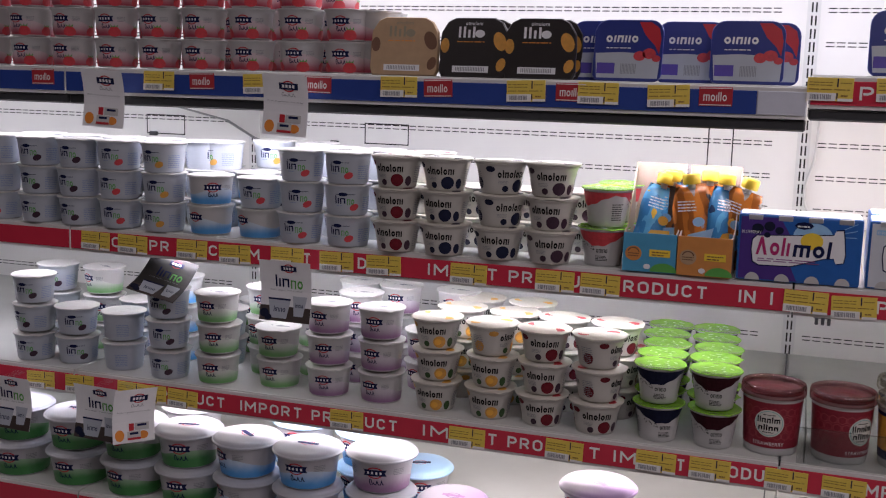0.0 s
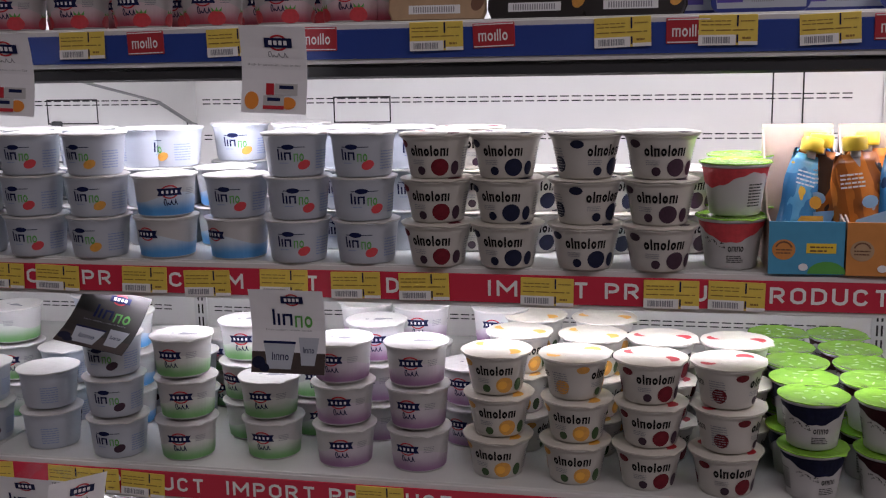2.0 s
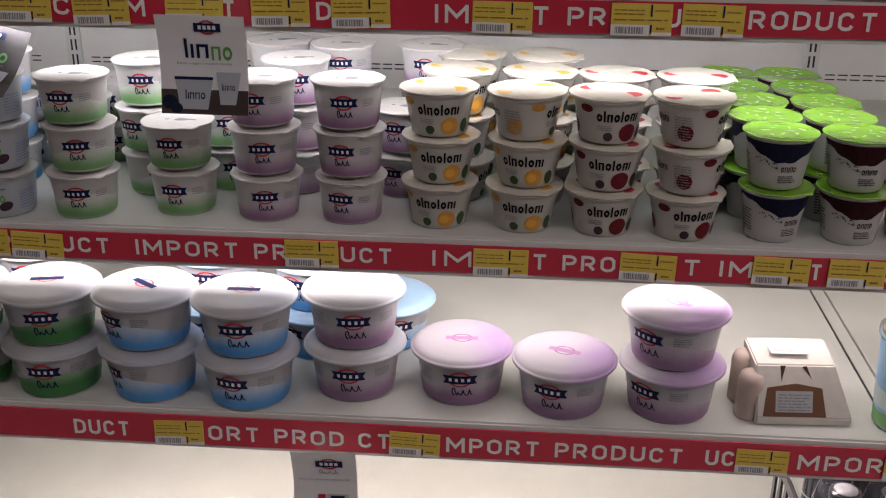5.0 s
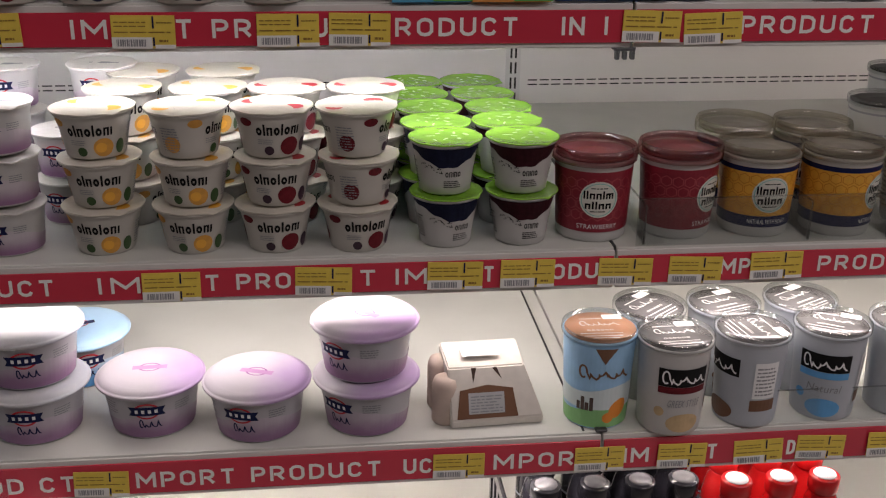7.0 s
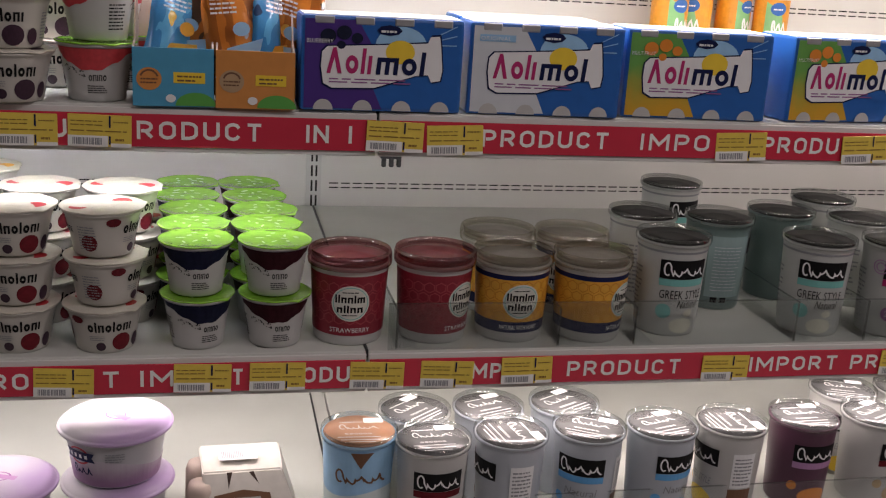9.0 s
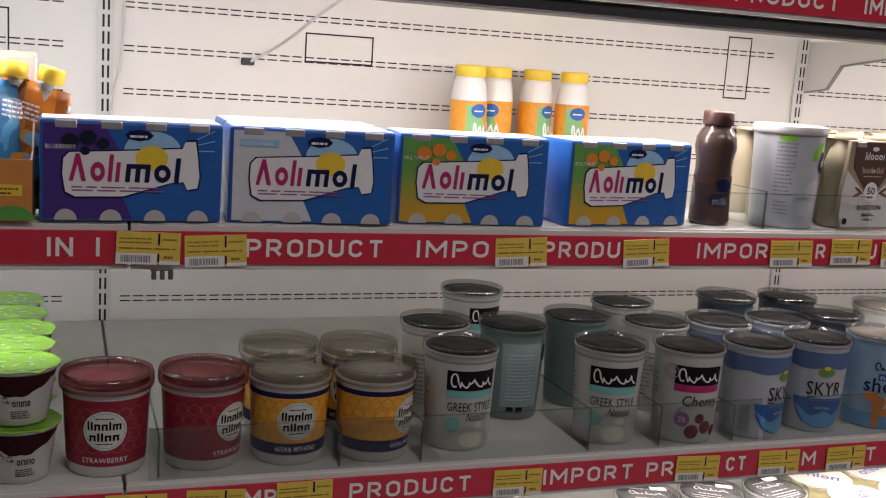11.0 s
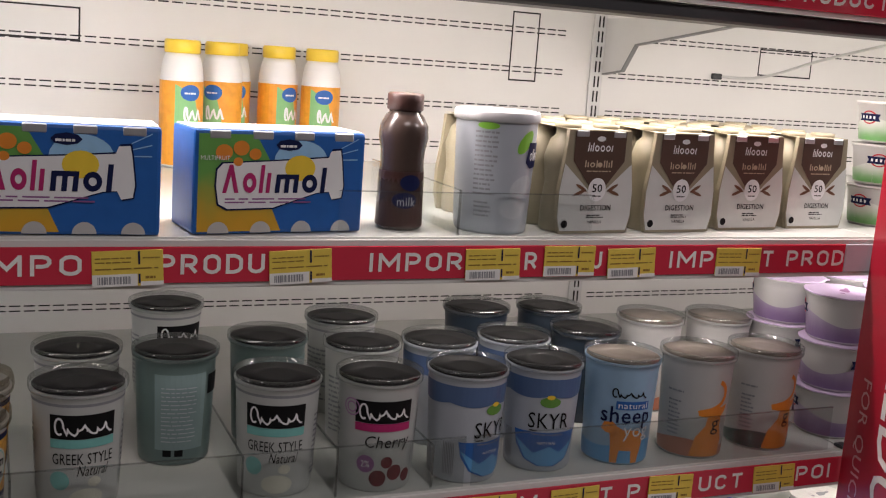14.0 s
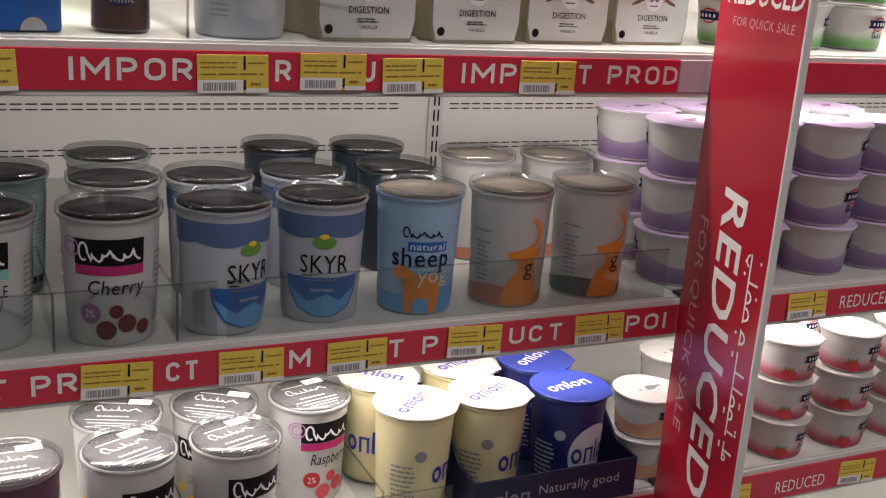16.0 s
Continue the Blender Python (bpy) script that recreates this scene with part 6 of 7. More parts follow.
def hanging_sign(tall, wide, two, words, stock=None):
    """A card sign hung from the rail by a clear clip, slightly bowed."""
    def build():
        root = thing("hanging_sign", words, "hanging sign", "card signs under the rails")
        def bow(v):
            return 0.010 * math.sin(math.pi * v / tall)
        bm = bmesh.new()
        n = 8
        lo = [[bm.verts.new((s * wide / 2, y + bow(-k * tall / n) * -1, -k * tall / n)) for k in range(n + 1) for s in (-1, 1)] for y in (0.0, 0.0008)]
        for face in lo:
            for k in range(n):
                bm.faces.new((face[2 * k], face[2 * k + 1], face[2 * k + 3], face[2 * k + 2]))
        part("card", bm, stock or PAPER, root, "printed card")
        def on(name, fill, material, off, label=""):
            b = bmesh.new()
            fill(b)
            for k in range(1, 14):
                bmesh.ops.bisect_plane(b, geom=b.verts[:] + b.edges[:] + b.faces[:], plane_co=(0, -k * tall / 14, 0), plane_no=(0, 1, 0))
            for v in b.verts:
                v.co = (v.co.x, -bow(v.co.y) - off - 0.0002, v.co.y)
            decal(name, b, material, root, label)
        ew = wide * (0.42 if not two else 0.3)
        ev = -tall * 0.12 if two else -tall * 0.19
        on("emblem_arc", lambda b: (band(b, wide * 0.08, ev, ew * 0.28, ew * 0.36, 0.4, 2.74, 8, 0.8), band(b, wide * 0.08, ev, ew * 0.28, ew * 0.36, 3.54, 5.88, 8, 0.8)), RED, 0.0006)
        on("emblem", lambda b: rect(b, wide * 0.08 - ew / 2, ev - ew * 0.17, wide * 0.08 + ew / 2, ev + ew * 0.17), NAVY, 0.0009, "dark blue emblem banner")
        on("emblem_mark", lambda b: [rect(b, wide * 0.08 - ew * 0.34 + k * ew * 0.18, ev - ew * 0.08, wide * 0.08 - ew * 0.34 + k * ew * 0.18 + ew * 0.12, ev + ew * 0.08) for k in range(4)], PAPER, 0.0012)
        if two:
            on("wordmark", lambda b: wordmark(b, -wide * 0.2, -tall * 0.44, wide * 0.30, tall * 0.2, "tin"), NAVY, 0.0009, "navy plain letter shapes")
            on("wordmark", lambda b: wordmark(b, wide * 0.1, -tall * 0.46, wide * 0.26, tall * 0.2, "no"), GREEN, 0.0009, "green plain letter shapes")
            on("tagline", lambda b: text_bm("Less sugar, more taste", -wide * 0.3, -tall * 0.515, wide * 0.62, tall * 0.035, b), INK_GREY, 0.0009)
            on("dark_field", lambda b: rect(b, -wide / 2, -tall, wide / 2, -tall * 0.76), mat("wood_print", (0.05, 0.035, 0.03), 0.5, var=0.3), 0.0006, "dark photograph strip")
            on("cup_print", lambda b: (poly(b, [(-wide * 0.34, -tall * 0.64), (wide * 0.1, -tall * 0.64), (wide * 0.04, -tall * 0.95), (-wide * 0.28, -tall * 0.95)]), poly(b, [(wide * 0.14, -tall * 0.58), (wide * 0.42, -tall * 0.58), (wide * 0.36, -tall * 0.9), (wide * 0.18, -tall * 0.9)])), CUP_GREY, 0.0012, "printed cups")
            on("cup_print_mark", lambda b: (wordmark(b, -wide * 0.22, -tall * 0.85, wide * 0.24, tall * 0.09, "tinno"), wordmark(b, wide * 0.2, -tall * 0.76, wide * 0.16, tall * 0.07, "tinno"), rect(b, -wide * 0.34, -tall * 0.66, wide * 0.1, -tall * 0.63)), NAVY, 0.0015)
            on("berry_print", lambda b: (oval(b, -wide * 0.4, -tall * 0.88, wide * 0.09, tall * 0.07), oval(b, -wide * 0.32, -tall * 0.94, wide * 0.07, tall * 0.05)), BLUEBERRY, 0.0018)
        else:
            on("script", lambda b: scrawl(b, -wide * 0.08, -tall * 0.36, wide * 0.3, tall * 0.07, 3, tall * 0.009), INK_GREY, 0.0009)
            on("tagline", lambda b: text_bm("Rich in protein, not in fat", -wide * 0.4, -tall * 0.47, wide * 0.8, tall * 0.035, b), INK_GREY, 0.0009)
            on("fruit_print", lambda b: (oval(b, -wide * 0.34, -tall * 0.86, wide * 0.11, tall * 0.1), oval(b, wide * 0.22, -tall * 0.88, wide * 0.12, tall * 0.07)), ORANGE, 0.0009)
            on("cup_print", lambda b: (rect(b, -wide * 0.16, -tall * 0.95, wide * 0.16, -tall * 0.8), rect(b, wide * 0.02, -tall * 0.79, wide * 0.36, -tall * 0.66)), CUP, 0.0012, "printed cups")
            on("cup_print_mark", lambda b: (rect(b, -wide * 0.1, -tall * 0.86, wide * 0.1, -tall * 0.82), rect(b, wide * 0.08, -tall * 0.72, wide * 0.3, -tall * 0.68)), NAVY, 0.0015)
            on("red_print", lambda b: (rect(b, -wide * 0.16, -tall * 0.95, wide * 0.16, -tall * 0.91), rect(b, -wide * 0.12, -tall * 0.79, wide * 0.0, -tall * 0.66)), RED, 0.0016)
        part("clip", box_bm(-0.012, 0.012, 0.001, 0.062, -0.004, -0.0032), CLEAR, root, "clear plastic clip")
        return root
    return build


def fin_sign():
    """A tall board that stands out from the shelf edge, turned a little from square."""
    root = thing("fin_sign", "tall red sale board standing out from the shelf edge", "sale sign")
    root.matrix_basis = pose(1.187, -0.0145, 0, 0, 0, -9.2)
    wide, z0, z1 = 0.169, 0.45, 1.95
    part("board", box_bm(0, 0.006, -wide, 0, z0, z1, 0.0008, 1), SIGN_RED, root, "glossy red board")
    part("edge_trim", box_bm(-0.0012, 0.0072, -wide - 0.005, -wide, z0, z1, 0.001, 1), STEEL_WHITE, root, "white edge trim")

    # seen from the board's face: u runs outward from the shelf, v up
    def on(name, b, material, off, label=""):
        for v in b.verts:
            v.co = (-off, -v.co.x, v.co.y)
        decal(name, b, material, root, label)
    down = -math.pi / 2
    on("headline", text_bm("REDUCED", 0.067, 1.201, 0.372, 0.050, bold=0.018, slant=0.12, turn=down), RAIL_LETTER, 0.0006, "bold white capital lettering")
    on("small_headline", text_bm("REDUCED", 0.018, 1.399, 0.144, 0.027, bold=0.018, slant=0.1), RAIL_LETTER, 0.0006, "bold white capital lettering")
    on("upper_headline", text_bm("REDUCED", 0.067, 1.93, 0.372, 0.050, bold=0.018, slant=0.12, turn=down), RAIL_LETTER, 0.0006, "bold white capital lettering")
    pink = mat("pink_lettering", (0.66, 0.36, 0.38), 0.4)
    on("subline", text_bm("FOR QUICK SALE", 0.021, 1.157, 0.270, 0.021, slant=0.12, turn=down), pink, 0.0006, "thin pale capital lettering")
    on("small_subline", text_bm("FOR QUICK SALE", 0.034, 1.374, 0.118, 0.012, slant=0.1), pink, 0.0006, "thin pale capital lettering")

    def script(u, v, length, tall, along, seed):
        """Flowing strokes along a base line: joined bowls, tall stems and dots."""
        rnd = random.Random(seed)
        b = bmesh.new()
        at = 0.0
        pen = tall * 0.11
        while at < length:
            n = min(tall * rnd.uniform(0.45, 0.85), length - at + 0.001)
            rect(b, at, 0, at + n, pen)
            form = rnd.random()
            if form < 0.35:
                band(b, at + n * 0.5, pen, n * 0.28, n * 0.28 + pen, 0, math.pi, 8, 1.1)
            elif form < 0.6:
                rect(b, at + n * 0.6, pen, at + n * 0.6 + pen, tall * rnd.uniform(0.5, 0.9))
            elif form < 0.8:
                band(b, at + n * 0.5, -pen * 0.4, n * 0.3, n * 0.3 + pen, math.pi, 2 * math.pi, 8, 0.9)
            for k in range(rnd.choice((0, 1, 2))):
                oval(b, at + n * (0.35 + 0.25 * k), tall * rnd.choice((-0.32, 0.78)), pen * 0.75, pen * 0.75, 8)
            at += n + (tall * 0.3 if rnd.random() < 0.15 else 0)
        for w in b.verts:
            x, y = w.co.x, w.co.y
            w.co = (u + y, v - x, 0) if along else (u + x, v + y, 0)
        return b
    on("script_line", script(0.138, 1.142, 0.243, 0.026, True, 12), RAIL_LETTER, 0.0006, "white flowing script strokes")
    on("small_script_line", script(0.045, 1.434, 0.105, 0.011, False, 5), pink, 0.0006, "pale flowing script strokes")


fin_sign()

# ---- things on the shelves ----
Z0, Z1, Z2, Z3 = (LEVELS[k] + 0.0005 for k in ("R0", "R1", "R2", "R3"))
FADE_PURPLE = fade("purple_fade", (0.27, 0.14, 0.26), (0.56, 0.52, 0.56), 0.004, 0.030)
FADE_GREEN = fade("green_fade", (0.14, 0.36, 0.12), (0.62, 0.65, 0.60), 0.006, 0.030)
FADE_BLUE = fade("blue_fade", (0.07, 0.30, 0.62), (0.55, 0.64, 0.70), 0.008, 0.030)
FADE_RED = fade("red_fade", (0.38, 0.05, 0.08), (0.62, 0.5, 0.52), 0.004, 0.028)
FADE_PURPLE_TUB = fade("purple_tub_fade", (0.27, 0.15, 0.27), (0.52, 0.48, 0.54), 0.008, 0.044)
FADE_GREEN_TUB = fade("green_tub_fade", (0.035, 0.20, 0.05), (0.40, 0.55, 0.40), 0.020, 0.050)
FADE_BLUE_TUB = fade("blue_tub_fade", (0.06, 0.30, 0.66), (0.58, 0.68, 0.76), 0.010, 0.046)
red_cup = strained_cup(FADE_RED, POMEGRANATE, FOIL, "strawberry red")
purple_cup = strained_cup(FADE_PURPLE, PURPLE_DEEP, FOIL, "purple")
lilac_cup = strained_cup(fade("lilac_fade", (0.20, 0.13, 0.26), (0.40, 0.34, 0.46), 0.004, 0.034), PURPLE_DEEP, LILAC, "lilac")
green_cup = strained_cup(FADE_GREEN, GREEN, FOIL, "green")
blue_cup = strained_cup(FADE_BLUE, BLUE, FOIL, "light blue")
peach_cup = strained_cup(mat("peach_wave", (0.55, 0.3, 0.2), 0.4), BROWN, FOIL, "peach brown")
cherry_cup = fruit_cup(BERRY, "cherry")
mango_cup = fruit_cup(PEACH, "mango")
berry_cup = fruit_cup(BERRY_DARK, "blackberry")
pom_cup = flared_cup(POMEGRANATE, BERRY_DARK, "pomegranate", POMEGRANATE)
bluebell_cup = flared_cup(BLUEBERRY, BLUEBERRY, "blueberry", BLUEBERRY)
bramble_cup = flared_cup(BERRY_DARK, BERRY_DARK, "blackberry", BERRY_DARK)
peach_flare = flared_cup(PEACH, mat("dark_leaf_ink", (0.03, 0.075, 0.02), 0.45), "peach", AMBER)
cherry_flare = flared_cup(POMEGRANATE, BERRY_DARK, "cherry", RED)
lime_blue = lime_cup(mat("dark_berry_print", (0.008, 0.010, 0.030), 0.5, var=0.5, scale=170, sheen=0.12), "dark blue")
lime_red = lime_cup(mat("black_cherry_print", (0.034, 0.006, 0.010), 0.5, var=0.5, scale=170, sheen=0.12), "dark red")
lime_straw = lime_cup(BERRY, "strawberry")
P = 0.0572

# top shelf: strawberry cups in rows two and three high
for x in (-1.83, -1.73, -1.628, -1.526, -1.427, -1.33, -1.229, -1.126, -1.03):
    n = 2 if x > -1.06 else 3
    stack("red", red_cup, x, 0.058, Z0, n, P + 0.001, jitter=7)
    stack("red", red_cup, x + 0.03, 0.160, Z0, 3 if x < -1.06 else 2, P + 0.001, jitter=25)
stack("red", red_cup, -0.985, 0.085, Z0, 2, P, 110)
place("tan_carton", twin_carton(TAN, BROWN, "tan"), pose(-0.909, 0.02, Z0, -8, 0, 4))
place("black_carton", twin_carton(CARD_BLACK, PEACH, "black"), pose(-0.782, 0.02, Z0, -8, 0, -2))
place("black_carton", None, pose(-0.664, 0.02, Z0, -8, 0, 2))
place("black_carton", None, pose(-0.66, 0.062, Z0, -8, 0, -3))
place("black_carton", None, pose(-0.78, 0.062, Z0, -8, 0, 3))
for x, y, r in ((-0.56, 0.062, 3), (-0.515, 0.022, -3), (-0.415, 0.062, 4), (-0.323, 0.022, 2), (-0.085, 0.022, 0), (0.03, 0.03, 3), (-0.30, 0.07, 2)):
    place("corner", corner_pot, pose(x, y, Z0 + (0.018 if x > -0.2 else 0), -9, 0, r))

# middle shelf, first section: fruit cups and flared cups
for x, kind, maker, n in ((-1.79, "cherry_f", cherry_cup, 3), (-1.69, "berry_f", berry_cup, 3), (-1.595, "berry_f", berry_cup, 3), (-1.50, "cherry_f", cherry_cup, 3), (-1.400, "mango_f", mango_cup, 3), (-1.105, "cherry_f", cherry_cup, 3), (-1.012, "cherry_f", cherry_cup, 3)):
    stack(kind, maker, x, 0.022, Z1, n, P, 12 if x > -1.2 else 0, 10)
    stack(kind, maker, x + 0.03, 0.125, Z1, n, P, 40, 30)
    stack(kind, maker, x + 0.01, 0.228, Z1, n - 1, P, 80, 30)
stack("blue", blue_cup, -1.302, 0.03, Z1, 1, P, 150)
place("blue", blue_cup, pose(-1.302, 0.03, Z1 + P, 0, 0, 35))
stack("blue", blue_cup, -1.196, 0.03, Z1, 1, P, 140)
place("cherry_f", cherry_cup, pose(-1.196, 0.032, Z1 + P, 0, 0, 5))
stack("blue", blue_cup, -1.255, 0.13, Z1, 2, P, 20)
stack("mango_f", mango_cup, -1.335, 0.135, Z1, 3, P, -20)
stack("blue", blue_cup, -1.17, 0.225, Z1, 3, P, -25)
stack("mango_f", mango_cup, -1.27, 0.23, Z1, 3, P, 40, 30)
for x, kind, maker, turns in ((-0.911, "pom", pom_cup, (-8, -8, -8)), (-0.820, "blueb", bluebell_cup, (-6, -10, -4)), (-0.720, "blueb", bluebell_cup, (0, 38, 40)), (-0.628, "bramb", bramble_cup, (6, -10, 4))):
    for k, turn in enumerate(turns):
        place(kind, maker, pose(x, 0.012 + 0.002 * (k % 2), Z1 + k * P, 0, 0, turn))
    if x < -0.65:
        stack(kind, maker, x + 0.024, 0.125, Z1, 3 if x < -0.9 else 2, P, 15, 20)
    else:
        stack(kind, maker, x + 0.03, 0.14, Z1, 2, P, 15, 20)
place("lime_straw", lime_straw, pose(-0.540, 0.034, Z1, 0, 0, -12))
place("lime_straw", lime_straw, pose(-0.537, 0.036, Z1 + 0.0668, 0, 0, 120))
place("lime_straw", lime_straw, pose(-0.525, 0.13, Z1, 0, 0, 20))
place("lime_straw", lime_straw, pose(-0.525, 0.13, Z1 + 0.0668, 0, 0, 50))
# pouches in trays
place("tray_blue", pouch_tray(CARD_BLUE, "blue"), pose(-0.455, -0.012, Z1, 0, 0, 1))
place("tray_orange", pouch_tray(CARD_ORANGE, "orange"), pose(-0.366, -0.014, Z1, 0, 0, -1))


def printed_film(name, stops, stretch):
    """Shiny pouch film whose print breaks into patches of several colours."""
    m = mat(name, stops[0][1], 0.16, var=0.2, scale=40, bump=0.7, coat=0.6)
    nt = m.node_tree
    tc = nt.nodes.new("ShaderNodeTexCoord")
    fit = nt.nodes.new("ShaderNodeMapping")
    fit.inputs["Scale"].default_value = stretch
    info = nt.nodes.new("ShaderNodeObjectInfo")
    blot = nt.nodes.new("ShaderNodeTexNoise")
    blot.noise_dimensions = "4D"
    blot.inputs["Scale"].default_value, blot.inputs["Detail"].default_value, blot.inputs["Distortion"].default_value = 1.0, 2.5, 0.8
    times = nt.nodes.new("ShaderNodeMath")
    times.operation, times.inputs[1].default_value = "MULTIPLY", 9.0
    ramp = nt.nodes.new("ShaderNodeValToRGB")
    ramp.color_ramp.interpolation = "CONSTANT"
    while len(ramp.color_ramp.elements) < len(stops):
        ramp.color_ramp.elements.new(0.5)
    for e, (at, c) in zip(ramp.color_ramp.elements, stops):
        e.position, e.color = at, (*c, 1)
    nt.links.new(tc.outputs["Object"], fit.inputs["Vector"])
    nt.links.new(fit.outputs[0], blot.inputs["Vector"])
    nt.links.new(info.outputs["Random"], times.inputs[0])
    nt.links.new(times.outputs[0], blot.inputs["W"])
    nt.links.new(blot.outputs["Fac"], ramp.inputs["Fac"])
    nt.links.new(ramp.outputs[0], next(n for n in nt.nodes if n.type == "HUE_SAT").inputs["Color"])
    return m


FILM_BLUE = printed_film("blue_pouch_film", [(0.0, (0.02, 0.05, 0.12)), (0.36, (0.04, 0.22, 0.45)), (0.52, (0.10, 0.38, 0.62)), (0.60, (0.75, 0.45, 0.04)), (0.66, (0.55, 0.55, 0.5))], (22, 22, 11))
FILM_ORANGE = printed_film("orange_pouch_film", [(0.0, (0.06, 0.035, 0.025)), (0.34, (0.36, 0.11, 0.02)), (0.46, (0.62, 0.20, 0.03)), (0.58, (0.42, 0.40, 0.38)), (0.66, (0.05, 0.16, 0.36))], (26, 26, 12))
blue_pouch = pouch(FILM_BLUE, AMBER, "blue")
orange_pouch = pouch(FILM_ORANGE, SKY, "orange")
for kind, maker, x, y, tilt, turn in (
    ("pouch_b", blue_pouch, -0.470, 0.030, 16, 35), ("pouch_o", orange_pouch, -0.445, 0.060, 4, -16), ("pouch_b", blue_pouch, -0.440, 0.095, 3, 10),
    ("pouch_o", orange_pouch, -0.384, 0.028, -5, 14), ("pouch_b", blue_pouch, -0.352, 0.040, 10, 48), ("pouch_o", orange_pouch, -0.345, 0.058, 16, -14), ("pouch_o", orange_pouch, -0.372, 0.092, 0, 6),
):
    place(kind, maker, pose(x, y, Z1 + 0.012, -4, tilt, turn))

# middle shelf, second section
place("pack_plum", drink_pack(mat("plum_field", (0.07, 0.03, 0.22), 0.35), "BLUEBERRY", "blue and purple", BLUEBERRY), pose(-0.222, -0.008, Z1, 0, 0, 1))
place("pack_white", drink_pack(mat("pack_white_field", (0.60, 0.64, 0.68), 0.4), "ORIGINAL", "blue and white", None), pose(-0.026, -0.006, Z1, 0, 0, -2))
multi = drink_pack(fade("fruit_field", (0.66, 0.36, 0.03), (0.13, 0.36, 0.08), 0.006, 0.070, 0.35), "MULTIFRUIT", "blue, green and yellow", ORANGE)
place("pack_multi", multi, pose(0.172, 0.002, Z1, 0, 0, -3))
place("pack_multi", multi, pose(0.392, 0.014, Z1, 0, 0, 7))
for x, y, kind in ((-0.02, 0.095, "pack_white"),):
    place(kind, None, pose(x, y, Z1, 0, 0, 0))
for x, y, r in ((0.382, 0.590, 30), (0.452, 0.640, -20), (0.480, 0.705, 25), (0.556, 0.690, 40), (0.624, 0.670, 10)):
    place("laban", laban_bottle, pose(x, y, Z1, 0, 0, r), 1.05)
place("milk", milk_bottle, pose(0.540, 0.055, Z1, 0, 0, 0))
place("plant", plant_tub, pose(0.652, 0.048, Z1, 0, 0, -4))
for x, y, r in ((0.775, 0.018, 6), (0.901, 0.026, 5), (1.025, 0.044, 4), (1.150, 0.060, 5)):
    place("kefir", kefir_pack, pose(x, y, Z1, 0, 0, r), 1.04)
    place("kefir", kefir_pack, pose(x - 0.03 + 0.02, y + 0.116, Z1, 0, 0, r))
place("kefir", kefir_pack, pose(0.712, 0.10, Z1, 0, 0, 8))

# middle shelf, third section
stack("green", green_cup, 1.30, 0.10, Z1, 3, P + 0.002, 100, 40)
stack("green", green_cup, 1.40, 0.09, Z1, 3, P + 0.002, 20, 40)
stack("green", green_cup, 1.50, 0.09, Z1, 2, P + 0.002, 20, 40)

# lower shelf, first section
Q = 0.0615
for x, y, kind, maker, n, turn in ((-1.735, 0.045, "berry_f", berry_cup, 3, 0), (-1.638, 0.058, "berry_f", berry_cup, 2, 20), (-1.523, 0.055, "berry_f", berry_cup, 2, 150), (-1.404, 0.035, "berry_f", berry_cup, 3, 10), (-1.297, 0.045, "green", green_cup, 3, 0), (-1.175, 0.066, "green", green_cup, 2, 0), (-1.063, 0.056, "purple", purple_cup, 3, 0), (-0.953, 0.056, "purple", purple_cup, 3, 0)):
    stack(kind, maker, x, y, Z2, n, Q, turn, 14)
for x, y, kind, maker, n in ((-1.77, 0.17, "berry_f", berry_cup, 3), (-1.66, 0.18, "green", green_cup, 3), (-1.56, 0.17, "berry_f", berry_cup, 2), (-1.45, 0.16, "blue", blue_cup, 3), (-1.35, 0.17, "berry_f", berry_cup, 2), (-1.235, 0.14, "green", green_cup, 3), (-1.14, 0.17, "green", green_cup, 2), (-1.20, 0.25, "green", green_cup, 2), (-1.04, 0.165, "purple", purple_cup, 3), (-0.995, 0.27, "purple", purple_cup, 3), (-0.90, 0.165, "purple", purple_cup, 2), (-0.872, 0.27, "purple", purple_cup, 3), (-1.09, 0.28, "purple", purple_cup, 3), (-1.44, 0.27, "berry_f", berry_cup, 2), (-1.33, 0.28, "green", green_cup, 2), (-1.56, 0.28, "berry_f", berry_cup, 3)):
    stack(kind, maker, x, y, Z2, n, Q, 0, 30)
for x, y, kind, maker, turns in ((-0.841, 0.050, "peach", peach_flare, (-8, 0, -2)), (-0.735, 0.045, "peach", peach_flare, (-6, -12, 70)), (-0.637, 0.041, "cherry", cherry_flare, (2, -4, 8)), (-0.538, 0.036, "cherry", cherry_flare, (8, 75, 72))):
    for k, turn in enumerate(turns):
        place(kind, maker, pose(x + 0.002 * (k % 2), y, Z2 + k * 0.0590, 0, jig.uniform(-0.6, 0.6), turn))
    for row, dy in enumerate((0.10, 0.20)):
        stack(kind, maker, x + 0.016 + 0.012 * row, y + dy, Z2, 3 if row == 0 or x < -0.7 else 2, 0.0590, 30, 60)
for row, y in enumerate((0.041, 0.115, 0.190, 0.268, 0.350)):
    for x, kind, maker in ((-0.430 - 0.005 * row, "lime_b", lime_blue), (-0.338 - 0.005 * row, "lime_r", lime_red)):
        stack(kind, maker, x + jig.uniform(-0.004, 0.004), y, Z2, 2, 0.0668, (0, 60, 10, 100, 30)[row], 12)

